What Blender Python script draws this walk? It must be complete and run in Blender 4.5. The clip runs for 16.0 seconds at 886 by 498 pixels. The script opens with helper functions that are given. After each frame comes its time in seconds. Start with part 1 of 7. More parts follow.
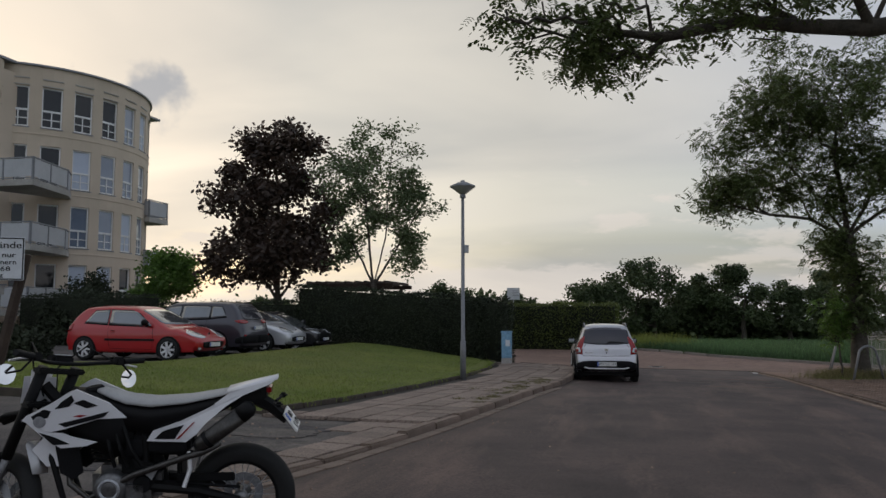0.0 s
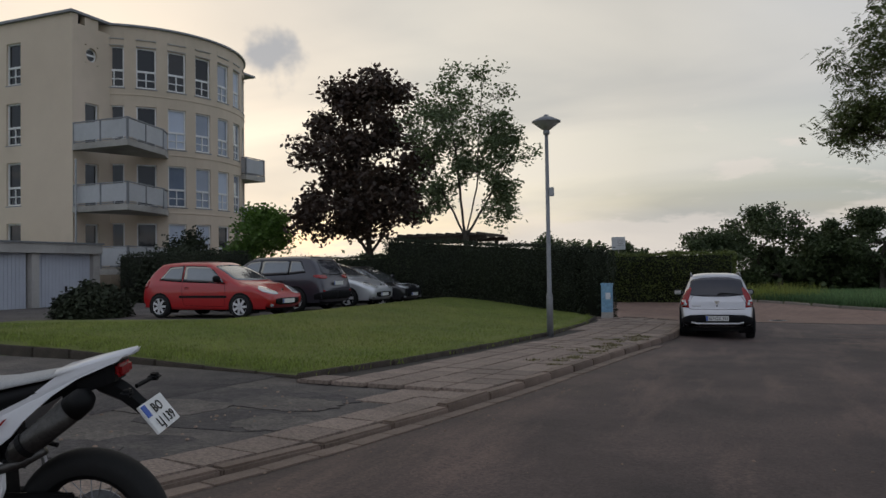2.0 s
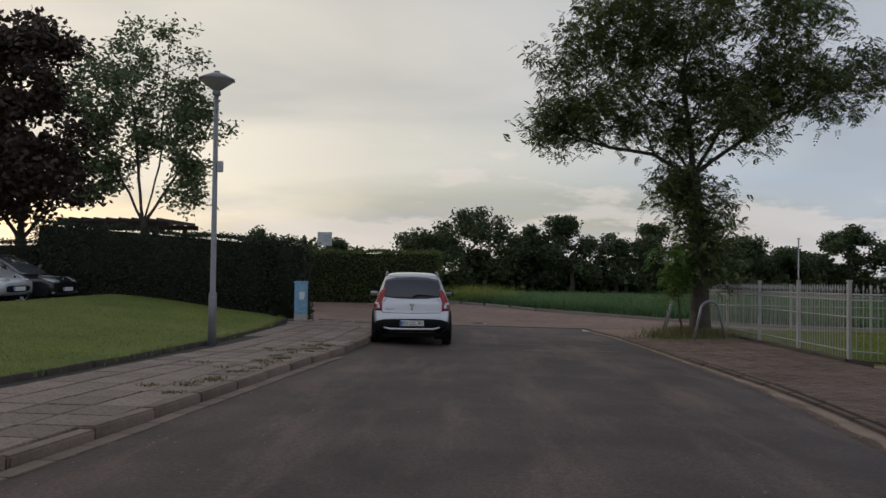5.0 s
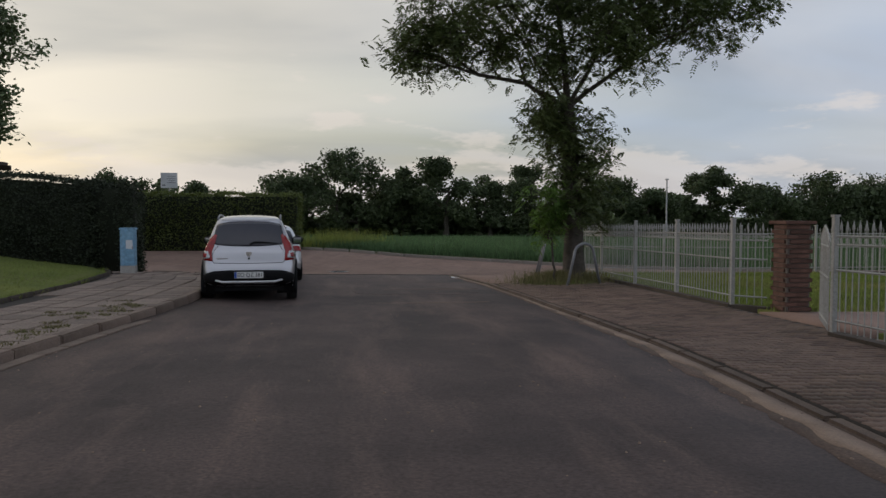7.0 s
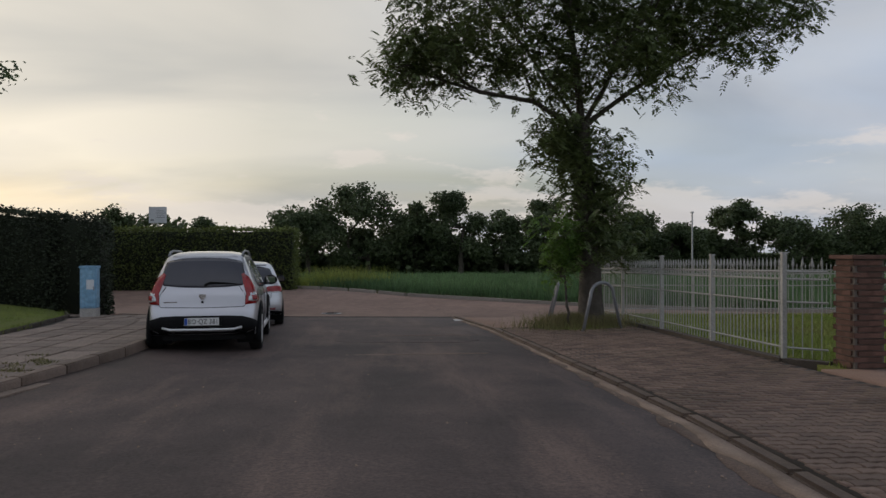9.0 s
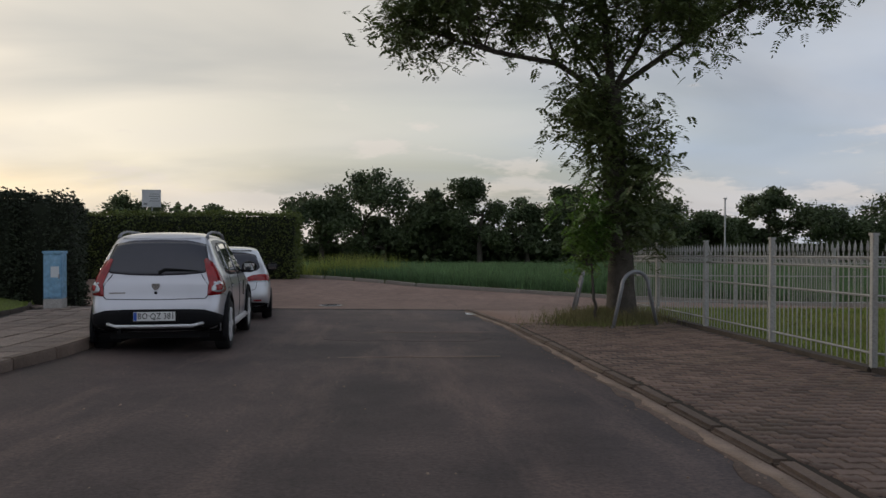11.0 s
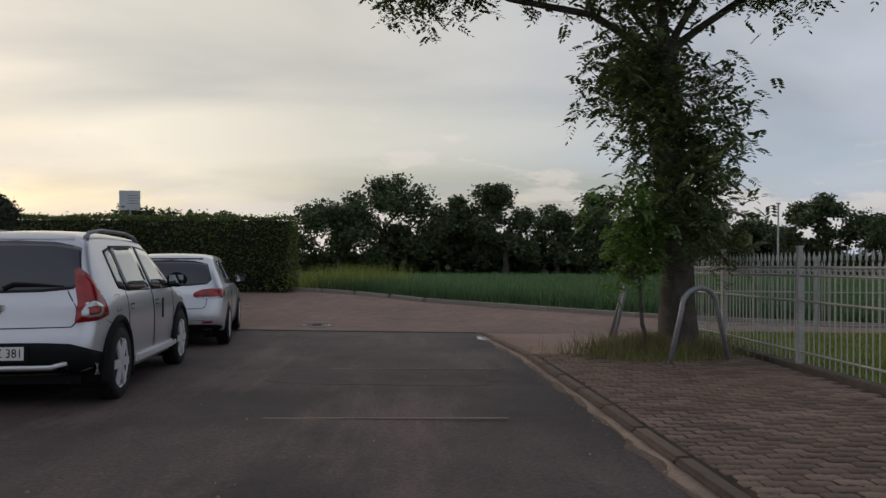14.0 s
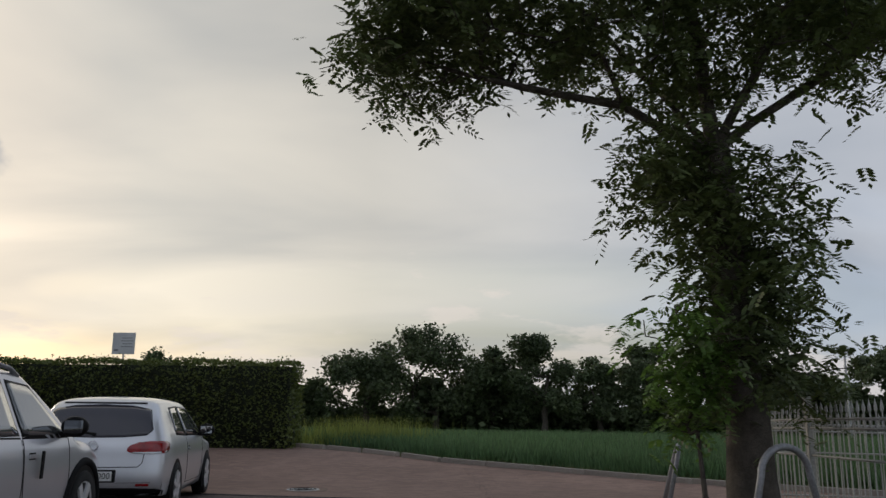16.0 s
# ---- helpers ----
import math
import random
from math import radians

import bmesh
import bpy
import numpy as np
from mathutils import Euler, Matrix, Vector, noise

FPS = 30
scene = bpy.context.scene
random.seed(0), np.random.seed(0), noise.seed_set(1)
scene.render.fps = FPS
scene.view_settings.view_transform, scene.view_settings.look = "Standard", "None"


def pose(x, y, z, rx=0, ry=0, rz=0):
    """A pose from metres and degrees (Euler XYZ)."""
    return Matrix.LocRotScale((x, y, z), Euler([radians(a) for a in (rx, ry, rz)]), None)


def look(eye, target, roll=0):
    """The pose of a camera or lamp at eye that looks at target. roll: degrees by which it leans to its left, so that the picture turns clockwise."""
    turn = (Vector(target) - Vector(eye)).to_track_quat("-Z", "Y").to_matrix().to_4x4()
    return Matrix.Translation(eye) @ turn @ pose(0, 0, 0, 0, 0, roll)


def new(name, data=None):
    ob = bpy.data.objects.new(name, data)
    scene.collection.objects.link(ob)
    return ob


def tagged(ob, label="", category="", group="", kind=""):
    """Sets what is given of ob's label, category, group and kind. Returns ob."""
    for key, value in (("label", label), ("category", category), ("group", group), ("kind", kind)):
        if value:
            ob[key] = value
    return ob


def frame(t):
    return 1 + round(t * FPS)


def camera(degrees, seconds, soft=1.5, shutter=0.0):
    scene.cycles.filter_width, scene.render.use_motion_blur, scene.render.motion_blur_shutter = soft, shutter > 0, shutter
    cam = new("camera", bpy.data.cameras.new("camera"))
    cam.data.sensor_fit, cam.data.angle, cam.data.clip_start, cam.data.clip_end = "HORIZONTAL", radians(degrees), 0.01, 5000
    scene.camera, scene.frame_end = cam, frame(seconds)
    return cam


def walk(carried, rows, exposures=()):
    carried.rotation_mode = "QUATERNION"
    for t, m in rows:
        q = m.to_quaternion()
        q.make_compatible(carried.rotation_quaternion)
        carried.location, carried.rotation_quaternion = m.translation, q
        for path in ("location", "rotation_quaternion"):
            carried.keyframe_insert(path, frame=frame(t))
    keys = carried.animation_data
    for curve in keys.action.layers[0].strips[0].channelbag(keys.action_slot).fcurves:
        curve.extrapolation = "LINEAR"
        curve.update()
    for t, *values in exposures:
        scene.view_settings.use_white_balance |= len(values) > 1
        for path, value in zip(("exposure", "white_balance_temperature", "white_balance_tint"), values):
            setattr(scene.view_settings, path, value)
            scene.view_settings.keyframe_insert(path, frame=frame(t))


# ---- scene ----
# camera -----------------------------------------------------------------
cam = camera(59.3, 16.0)
PATH = [
    (0, (-0.022, 0.495, 1.43), (-0.505, 2.428, 1.599), -0.0),
    (0.5, (0.09, 0.971, 1.4), (-0.502, 2.876, 1.545), -0.1),
    (1, (0.111, 1.486, 1.361), (-0.59, 3.356, 1.474), -0.4),
    (1.5, (0.13, 1.974, 1.361), (-0.637, 3.82, 1.445), -1.0),
    (2, (0.188, 2.498, 1.356), (-0.573, 4.347, 1.411), -0.9),
    (2.5, (0.15, 2.965, 1.358), (-0.538, 4.843, 1.397), -0.9),
    (3, (0.174, 3.543, 1.306), (-0.405, 5.457, 1.327), -0.6),
    (3.5, (0.201, 4.097, 1.317), (-0.235, 6.049, 1.319), -0.5),
    (4, (0.293, 4.582, 1.274), (-0.004, 6.56, 1.287), -0.2),
    (4.5, (0.402, 5.115, 1.305), (0.241, 7.109, 1.336), 0.6),
    (5, (0.459, 5.639, 1.298), (0.378, 7.637, 1.346), 0.7),
    (7.5, (1.257, 8.426, 1.222), (1.512, 10.407, 1.114), 0.1),
    (8, (1.5, 8.969, 1.218), (1.722, 10.954, 1.127), 0.1),
    (8.5, (1.622, 9.563, 1.208), (1.83, 11.552, 1.166), -0.2),
    (9, (1.782, 10.115, 1.199), (1.96, 12.107, 1.201), -0.1),
    (11.5, (2.272, 12.831, 1.064), (2.382, 14.828, 1.034), 0.0),
    (12, (2.328, 13.431, 1.08), (2.405, 15.429, 1.046), 0.1),
    (12.5, (2.447, 13.988, 1.044), (2.467, 15.988, 1.009), 0.5),
    (13, (2.563, 14.517, 1.01), (2.575, 16.516, 0.956), 0.5),
    (13.5, (2.686, 15.119, 1.026), (2.715, 17.118, 0.973), 0.2),
    (14, (2.871, 15.674, 0.995), (2.917, 17.674, 1.0), 0.2),
    (14.5, (3.036, 16.269, 0.981), (3.118, 18.263, 1.123), -0.2),
    (15, (3.285, 16.861, 0.987), (3.367, 18.838, 1.279), 0.1),
    (15.5, (3.326, 17.477, 0.899), (3.356, 19.437, 1.294), 0.4),
    (16, (3.444, 18.051, 0.846), (3.381, 20.01, 1.246), 0.7),
]
walk(cam, [(t, look(eye, target, roll)) for t, eye, target, roll in PATH])

# world, sun, exposure ---------------------------------------------------
SUN_DIR = Vector((-0.72, 0.67, 0.0)).normalized()
SUN_ELEV = radians(11)
scene.view_settings.exposure = 0.12


def node(nt, kind, **kw):
    n = nt.nodes.new(kind)
    for k, v in kw.items():
        n.inputs[k.replace("_", " ")].default_value = v
    return n


def make_world():
    w = bpy.data.worlds.new("sky")
    scene.world = w
    w.use_nodes = True
    nt = w.node_tree
    nt.nodes.clear()
    L = nt.links.new
    sky = nt.nodes.new("ShaderNodeTexSky")
    sky.sky_type = "NISHITA"
    sky.sun_disc = False
    sky.sun_elevation = SUN_ELEV
    sky.sun_rotation = math.atan2(SUN_DIR.x, SUN_DIR.y)
    sky.air_density, sky.dust_density = 1.2, 1.5
    tc = nt.nodes.new("ShaderNodeTexCoord")
    sep = nt.nodes.new("ShaderNodeSeparateXYZ")
    L(tc.outputs["Generated"], sep.inputs[0])
    # cloud plane: direction divided by height, so that clouds flatten to the horizon
    up = nt.nodes.new("ShaderNodeMath"); up.operation = "MAXIMUM"; up.inputs[1].default_value = 0.0
    L(sep.outputs["Z"], up.inputs[0])
    add = nt.nodes.new("ShaderNodeMath"); add.operation = "ADD"; add.inputs[1].default_value = 0.22
    L(up.outputs[0], add.inputs[0])
    div = nt.nodes.new("ShaderNodeVectorMath"); div.operation = "DIVIDE"
    L(tc.outputs["Generated"], div.inputs[0])
    L(add.outputs[0], div.inputs[1])
    mp = nt.nodes.new("ShaderNodeMapping")
    mp.inputs["Rotation"].default_value = (0, 0, radians(-25))
    mp.inputs["Scale"].default_value = (0.55, 0.95, 0.0)
    mp.inputs["Location"].default_value = CLOUD_SHIFT
    L(div.outputs[0], mp.inputs[0])
    n1 = node(nt, "ShaderNodeTexNoise", Scale=1.15, Detail=5.0, Roughness=0.45, Distortion=0.7)
    L(mp.outputs[0], n1.inputs["Vector"])
    n2 = node(nt, "ShaderNodeTexNoise", Scale=0.55, Detail=3.0, Roughness=0.5)
    L(mp.outputs[0], n2.inputs["Vector"])
    # warmth towards the sun
    dot = nt.nodes.new("ShaderNodeVectorMath"); dot.operation = "DOT_PRODUCT"
    L(tc.outputs["Generated"], dot.inputs[0])
    dot.inputs[1].default_value = (SUN_DIR.x * 0.98, SUN_DIR.y * 0.98, 0.2)
    warm = nt.nodes.new("ShaderNodeValToRGB")
    e = warm.color_ramp.elements
    e[0].position, e[0].color = 0.0, (0.49, 0.53, 0.61, 1)
    e[1].position, e[1].color = 1.0, (0.98, 0.86, 0.72, 1)
    for p, c in ((0.50, (0.505, 0.53, 0.575, 1)), (0.78, (0.61, 0.59, 0.545, 1)), (0.92, (0.80, 0.75, 0.66, 1))):
        k = warm.color_ramp.elements.new(p); k.color = c
    L(dot.outputs["Value"], warm.inputs[0])
    # darker at the zenith side, brighter in the cloud streaks
    tone = nt.nodes.new("ShaderNodeValToRGB")
    t = tone.color_ramp.elements
    t[0].position, t[0].color = 0.33, (0.70, 0.73, 0.78, 1)
    t[1].position, t[1].color = 0.66, (1.16, 1.13, 1.09, 1)
    L(n1.outputs["Fac"], tone.inputs[0])
    mul = nt.nodes.new("ShaderNodeMix"); mul.data_type = "RGBA"; mul.blend_type = "MULTIPLY"
    mul.inputs["Factor"].default_value = 1.0
    L(warm.outputs[0], mul.inputs["A"]); L(tone.outputs[0], mul.inputs["B"])
    # clear sky where the cloud is thin
    sk = nt.nodes.new("ShaderNodeVectorMath"); sk.operation = "SCALE"; sk.inputs["Scale"].default_value = 0.11
    L(sky.outputs[0], sk.inputs[0])
    cov = nt.nodes.new("ShaderNodeValToRGB")
    c = cov.color_ramp.elements
    c[0].position, c[0].color = 0.30, (0.55, 0.55, 0.55, 1)
    c[1].position, c[1].color = 0.48, (0.95, 0.95, 0.95, 1)
    L(n2.outputs["Fac"], cov.inputs[0])
    mix = nt.nodes.new("ShaderNodeMix"); mix.data_type = "RGBA"
    L(cov.outputs[0], mix.inputs["Factor"])
    L(sk.outputs[0], mix.inputs["A"]); L(mul.outputs["Result"], mix.inputs["B"])
    # blue gaps away from the sun
    n4 = node(nt, "ShaderNodeTexNoise", Scale=0.9, Detail=4.0, Roughness=0.5, Distortion=0.4)
    mp4 = nt.nodes.new("ShaderNodeMapping"); mp4.inputs["Location"].default_value = (3.1, 1.7, 0)
    L(mp.outputs[0], mp4.inputs[0]); L(mp4.outputs[0], n4.inputs["Vector"])
    g4 = nt.nodes.new("ShaderNodeMapRange"); g4.inputs["From Min"].default_value, g4.inputs["From Max"].default_value = 0.47, 0.64
    L(n4.outputs["Fac"], g4.inputs["Value"])
    away = nt.nodes.new("ShaderNodeMapRange"); away.interpolation_type = "SMOOTHSTEP"
    for nm, vv in (("From Min", 0.35), ("From Max", 0.82), ("To Min", 0.65), ("To Max", 0.0)):
        away.inputs[nm].default_value = vv
    L(dot.outputs["Value"], away.inputs["Value"])
    g5 = nt.nodes.new("ShaderNodeMath"); g5.operation = "MULTIPLY"
    L(g4.outputs[0], g5.inputs[0]); L(away.outputs[0], g5.inputs[1])
    mixb = nt.nodes.new("ShaderNodeMix"); mixb.data_type = "RGBA"
    L(g5.outputs[0], mixb.inputs["Factor"]); L(mix.outputs["Result"], mixb.inputs["A"]); mixb.inputs["B"].default_value = (0.45, 0.53, 0.66, 1)
    mix = mixb
    # low heaped clouds along the horizon
    mpc = nt.nodes.new("ShaderNodeMapping"); mpc.inputs["Scale"].default_value = (1.0, 1.0, 3.6)
    L(tc.outputs["Generated"], mpc.inputs[0])
    n5 = node(nt, "ShaderNodeTexNoise", Scale=6.5, Detail=5.0, Roughness=0.6)
    L(mpc.outputs[0], n5.inputs["Vector"])
    lift = nt.nodes.new("ShaderNodeMapRange")
    for nm, vv in (("From Min", 0.03), ("From Max", 0.17), ("To Min", 0.10), ("To Max", -0.16)):
        lift.inputs[nm].default_value = vv
    L(sep.outputs["Z"], lift.inputs["Value"])
    sm = nt.nodes.new("ShaderNodeMath"); sm.operation = "ADD"
    L(n5.outputs["Fac"], sm.inputs[0]); L(lift.outputs[0], sm.inputs[1])
    g6 = nt.nodes.new("ShaderNodeMapRange"); g6.interpolation_type = "SMOOTHSTEP"
    for nm, vv in (("From Min", 0.50), ("From Max", 0.60), ("To Min", 0.0), ("To Max", 0.45)):
        g6.inputs[nm].default_value = vv
    L(sm.outputs[0], g6.inputs["Value"])
    mixc = nt.nodes.new("ShaderNodeMix"); mixc.data_type = "RGBA"
    L(g6.outputs[0], mixc.inputs["Factor"]); L(mix.outputs["Result"], mixc.inputs["A"]); mixc.inputs["B"].default_value = (0.78, 0.70, 0.64, 1)
    mix = mixc
    # one small dark cloud beside the flats
    dist = nt.nodes.new("ShaderNodeVectorMath"); dist.operation = "SUBTRACT"
    L(tc.outputs["Generated"], dist.inputs[0]); dist.inputs[1].default_value = (-0.555, 0.79, 0.262)
    sc = nt.nodes.new("ShaderNodeVectorMath"); sc.operation = "MULTIPLY"; sc.inputs[1].default_value = (11.0, 11.0, 23.0)
    L(dist.outputs[0], sc.inputs[0])
    ln = nt.nodes.new("ShaderNodeVectorMath"); ln.operation = "LENGTH"
    L(sc.outputs[0], ln.inputs[0])
    n3 = node(nt, "ShaderNodeTexNoise", Scale=14.0, Detail=4.0, Roughness=0.55)
    L(tc.outputs["Generated"], n3.inputs["Vector"])
    ad = nt.nodes.new("ShaderNodeMath"); ad.operation = "MULTIPLY_ADD"; ad.inputs[1].default_value = 2.6
    L(n3.outputs["Fac"], ad.inputs[0]); L(ln.outputs["Value"], ad.inputs[2])
    mk = nt.nodes.new("ShaderNodeMapRange"); mk.interpolation_type = "SMOOTHSTEP"
    for nm, vv in (("From Min", 1.6), ("From Max", 2.25), ("To Min", 0.8), ("To Max", 0.0)):
        mk.inputs[nm].default_value = vv
    L(ad.outputs[0], mk.inputs["Value"])
    mix2 = nt.nodes.new("ShaderNodeMix"); mix2.data_type = "RGBA"
    L(mk.outputs[0], mix2.inputs["Factor"]); L(mix.outputs["Result"], mix2.inputs["A"]); mix2.inputs["B"].default_value = (0.36, 0.38, 0.42, 1)
    bg = node(nt, "ShaderNodeBackground", Strength=SKY)
    L(mix2.outputs["Result"], bg.inputs["Color"])
    out = nt.nodes.new("ShaderNodeOutputWorld")
    L(bg.outputs[0], out.inputs[0])


CLOUD_SHIFT = (0.4, 0.3, 0.0)
SKY = 0.95
make_world()
sun = new("sun", bpy.data.lights.new("sun", "SUN"))
sun.data.energy, sun.data.angle, sun.data.color = 0.6, radians(12), (1.0, 0.86, 0.7)
d = SUN_DIR * math.cos(SUN_ELEV) + Vector((0, 0, math.sin(SUN_ELEV)))
sun.matrix_world = look(d * 50, (0, 0, 0))

# materials ----------------------------------------------------------------


def surf(name, c1, c2=None, scale=3.0, fine=60.0, rough=0.8, metal=0.0, bump=0.2, bumpd=0.01, c3=None, spec=0.5, coat=0.0, stain=0.5, island=0.0, objrand=0.0, trans=0.0, stretch=None):
    m = bpy.data.materials.new(name)
    m.use_nodes = True
    nt = m.node_tree
    L = nt.links.new
    b = nt.nodes["Principled BSDF"]
    b.inputs["Roughness"].default_value = rough
    b.inputs["Metallic"].default_value = metal
    b.inputs["Specular IOR Level"].default_value = spec
    b.inputs["Coat Weight"].default_value = coat
    c2 = c2 or tuple(min(1, v * 1.25) for v in c1)
    tc = nt.nodes.new("ShaderNodeTexCoord")
    n1 = node(nt, "ShaderNodeTexNoise", Scale=scale, Detail=5.0, Roughness=0.6)
    n2 = node(nt, "ShaderNodeTexNoise", Scale=fine, Detail=4.0, Roughness=0.7)
    L(tc.outputs["Object"], n1.inputs["Vector"]); L(tc.outputs["Object"], n2.inputs["Vector"])
    r1 = nt.nodes.new("ShaderNodeMapRange"); r1.inputs["From Min"].default_value = 0.32; r1.inputs["From Max"].default_value = 0.68
    L(n1.outputs["Fac"], r1.inputs["Value"])
    m1 = nt.nodes.new("ShaderNodeMix"); m1.data_type = "RGBA"
    m1.inputs["A"].default_value, m1.inputs["B"].default_value = (*c1, 1), (*c2, 1)
    L(r1.outputs[0], m1.inputs["Factor"])
    last = m1.outputs["Result"]
    if c3:
        r3 = nt.nodes.new("ShaderNodeMapRange"); r3.inputs["From Min"].default_value = 0.5; r3.inputs["From Max"].default_value = 0.75
        n3 = node(nt, "ShaderNodeTexNoise", Scale=scale * 0.31, Detail=6.0, Roughness=0.65)
        if stretch:
            mp = nt.nodes.new("ShaderNodeMapping"); mp.inputs["Scale"].default_value = stretch
            L(tc.outputs["Object"], mp.inputs[0]); L(mp.outputs[0], n3.inputs["Vector"])
        else:
            L(tc.outputs["Object"], n3.inputs["Vector"])
        L(n3.outputs["Fac"], r3.inputs["Value"])
        m3 = nt.nodes.new("ShaderNodeMix"); m3.data_type = "RGBA"
        L(r3.outputs[0], m3.inputs["Factor"]); L(last, m3.inputs["A"]); m3.inputs["B"].default_value = (*c3, 1)
        last = m3.outputs["Result"]
    hv = nt.nodes.new("ShaderNodeHueSaturation")
    L(last, hv.inputs["Color"])
    r2 = nt.nodes.new("ShaderNodeMapRange")
    r2.inputs["From Min"].default_value, r2.inputs["From Max"].default_value = 0.25, 0.75
    r2.inputs["To Min"].default_value, r2.inputs["To Max"].default_value = 1 - stain * 0.6, 1 + stain * 0.6
    L(n2.outputs["Fac"], r2.inputs["Value"])
    val = r2.outputs[0]
    for amount, kind, out in ((island, "ShaderNodeNewGeometry", "Random Per Island"), (objrand, "ShaderNodeObjectInfo", "Random")):
        if amount:
            g = nt.nodes.new(kind)
            rr = nt.nodes.new("ShaderNodeMapRange")
            rr.inputs["To Min"].default_value, rr.inputs["To Max"].default_value = 1 - amount, 1 + amount
            L(g.outputs[out], rr.inputs["Value"])
            mm = nt.nodes.new("ShaderNodeMath"); mm.operation = "MULTIPLY"
            L(val, mm.inputs[0]); L(rr.outputs[0], mm.inputs[1])
            val = mm.outputs[0]
    L(val, hv.inputs["Value"])
    L(hv.outputs[0], b.inputs["Base Color"])
    if bump:
        bp = nt.nodes.new("ShaderNodeBump"); bp.inputs["Strength"].default_value = bump; bp.inputs["Distance"].default_value = bumpd
        L(n2.outputs["Fac"], bp.inputs["Height"]); L(bp.outputs[0], b.inputs["Normal"])
    if trans:
        tr = nt.nodes.new("ShaderNodeBsdfTranslucent")
        L(hv.outputs[0], tr.inputs["Color"])
        ms = nt.nodes.new("ShaderNodeMixShader"); ms.inputs[0].default_value = trans
        out = nt.nodes["Material Output"]
        L(b.outputs[0], ms.inputs[1]); L(tr.outputs[0], ms.inputs[2]); L(ms.outputs[0], out.inputs["Surface"])
    return m


ASPHALT = surf("asphalt", (0.042, 0.029, 0.027), (0.100, 0.068, 0.061), 0.75, 34, 0.8, bump=0.7, bumpd=0.008, c3=(0.168, 0.111, 0.092), stain=1.0, stretch=(5.0, 0.9, 1.0))
ASPHALT_OLD = surf("old asphalt", (0.062, 0.054, 0.053), (0.135, 0.117, 0.106), 1.6, 38, 0.85, bump=1.0, bumpd=0.014, c3=(0.046, 0.041, 0.044), stain=1.1)
ASPHALT_PALE = surf("pale broken asphalt", (0.085, 0.074, 0.068), (0.150, 0.130, 0.115), 2.6, 26, 0.9, bump=1.0, bumpd=0.016, c3=(0.060, 0.054, 0.052), stain=1.2)
PATCH = surf("asphalt patch", (0.030, 0.027, 0.029), (0.082, 0.073, 0.072), 3.5, 24, 0.85, bump=1.0, bumpd=0.02, c3=(0.135, 0.118, 0.105), stain=1.2)
PAVER = surf("concrete slab", (0.195, 0.150, 0.125), (0.290, 0.222, 0.182), 1.4, 34, 0.9, bump=0.9, bumpd=0.007, c3=(0.110, 0.088, 0.070), objrand=0.2, stain=1.1)
SETT = surf("grey paving sett", (0.120, 0.080, 0.062), (0.195, 0.132, 0.103), 1.0, 45, 0.9, bump=0.8, bumpd=0.005, objrand=0.2, island=0.30, c3=(0.085, 0.068, 0.040))
BLOCK = surf("reddish paving block", (0.224, 0.147, 0.118), (0.302, 0.199, 0.160), 0.6, 60, 0.9, bump=0.3, bumpd=0.004, island=0.14)
KERB_BROWN = surf("brown weathered kerb stone", (0.10, 0.070, 0.054), (0.165, 0.115, 0.088), 2.0, 40, 0.9, bump=0.7, bumpd=0.006, c3=(0.06, 0.045, 0.03), objrand=0.2)
KERB = surf("kerb stone", (0.165, 0.123, 0.097), (0.248, 0.183, 0.146), 2.0, 50, 0.9, bump=0.5, bumpd=0.005, c3=(0.091, 0.064, 0.046), objrand=0.14)
EDGE = surf("dark lawn edging", (0.045, 0.035, 0.028), (0.09, 0.07, 0.055), 3.0, 50, 0.95, bump=0.6)
GUTTER = surf("sandy gutter", (0.20, 0.143, 0.108), (0.31, 0.222, 0.170), 2.0, 60, 0.92, bump=0.4, bumpd=0.004, c3=(0.101, 0.071, 0.056), objrand=0.12)
DUST = surf("dusty asphalt", (0.095, 0.067, 0.055), (0.151, 0.104, 0.084), 1.5, 45, 0.9, bump=0.5, bumpd=0.005, stain=0.8)
JOINT = surf("joint dirt", (0.035, 0.029, 0.025), (0.06, 0.05, 0.042), 3, 80, 1.0)
LAWN = surf("lawn soil and grass", (0.104, 0.135, 0.026), (0.180, 0.205, 0.042), 0.5, 30, 1.0, bump=1.0, bumpd=0.03, c3=(0.200, 0.192, 0.055))
GRASS = surf("grass blade", (0.152, 0.212, 0.038), (0.245, 0.290, 0.064), 0.4, 4, 0.7, bump=0, c3=(0.260, 0.237, 0.084), island=0.4, trans=0.3)
WEED = surf("dry weeds", (0.13, 0.13, 0.05), (0.20, 0.17, 0.08), 2, 10, 0.8, bump=0, island=0.4, trans=0.25)
CROP = surf("young crop", (0.08, 0.15, 0.06), (0.12, 0.21, 0.085), 0.15, 3, 0.7, bump=0, island=0.35, trans=0.25)
FIELD = surf("field", (0.07, 0.115, 0.04), (0.10, 0.155, 0.055), 0.08, 4, 1.0, bump=0.6, bumpd=0.05)
BARK = surf("bark", (0.05, 0.042, 0.035), (0.10, 0.085, 0.07), 6, 40, 0.95, bump=1.0, bumpd=0.02)
LEAF = surf("ash leaf", (0.070, 0.098, 0.032), (0.112, 0.145, 0.048), 0.6, 3, 0.6, bump=0, island=0.35, trans=0.25)
LEAF_PALE = surf("pale leaf", (0.095, 0.13, 0.06), (0.15, 0.19, 0.09), 0.6, 3, 0.6, bump=0, island=0.35, trans=0.3)
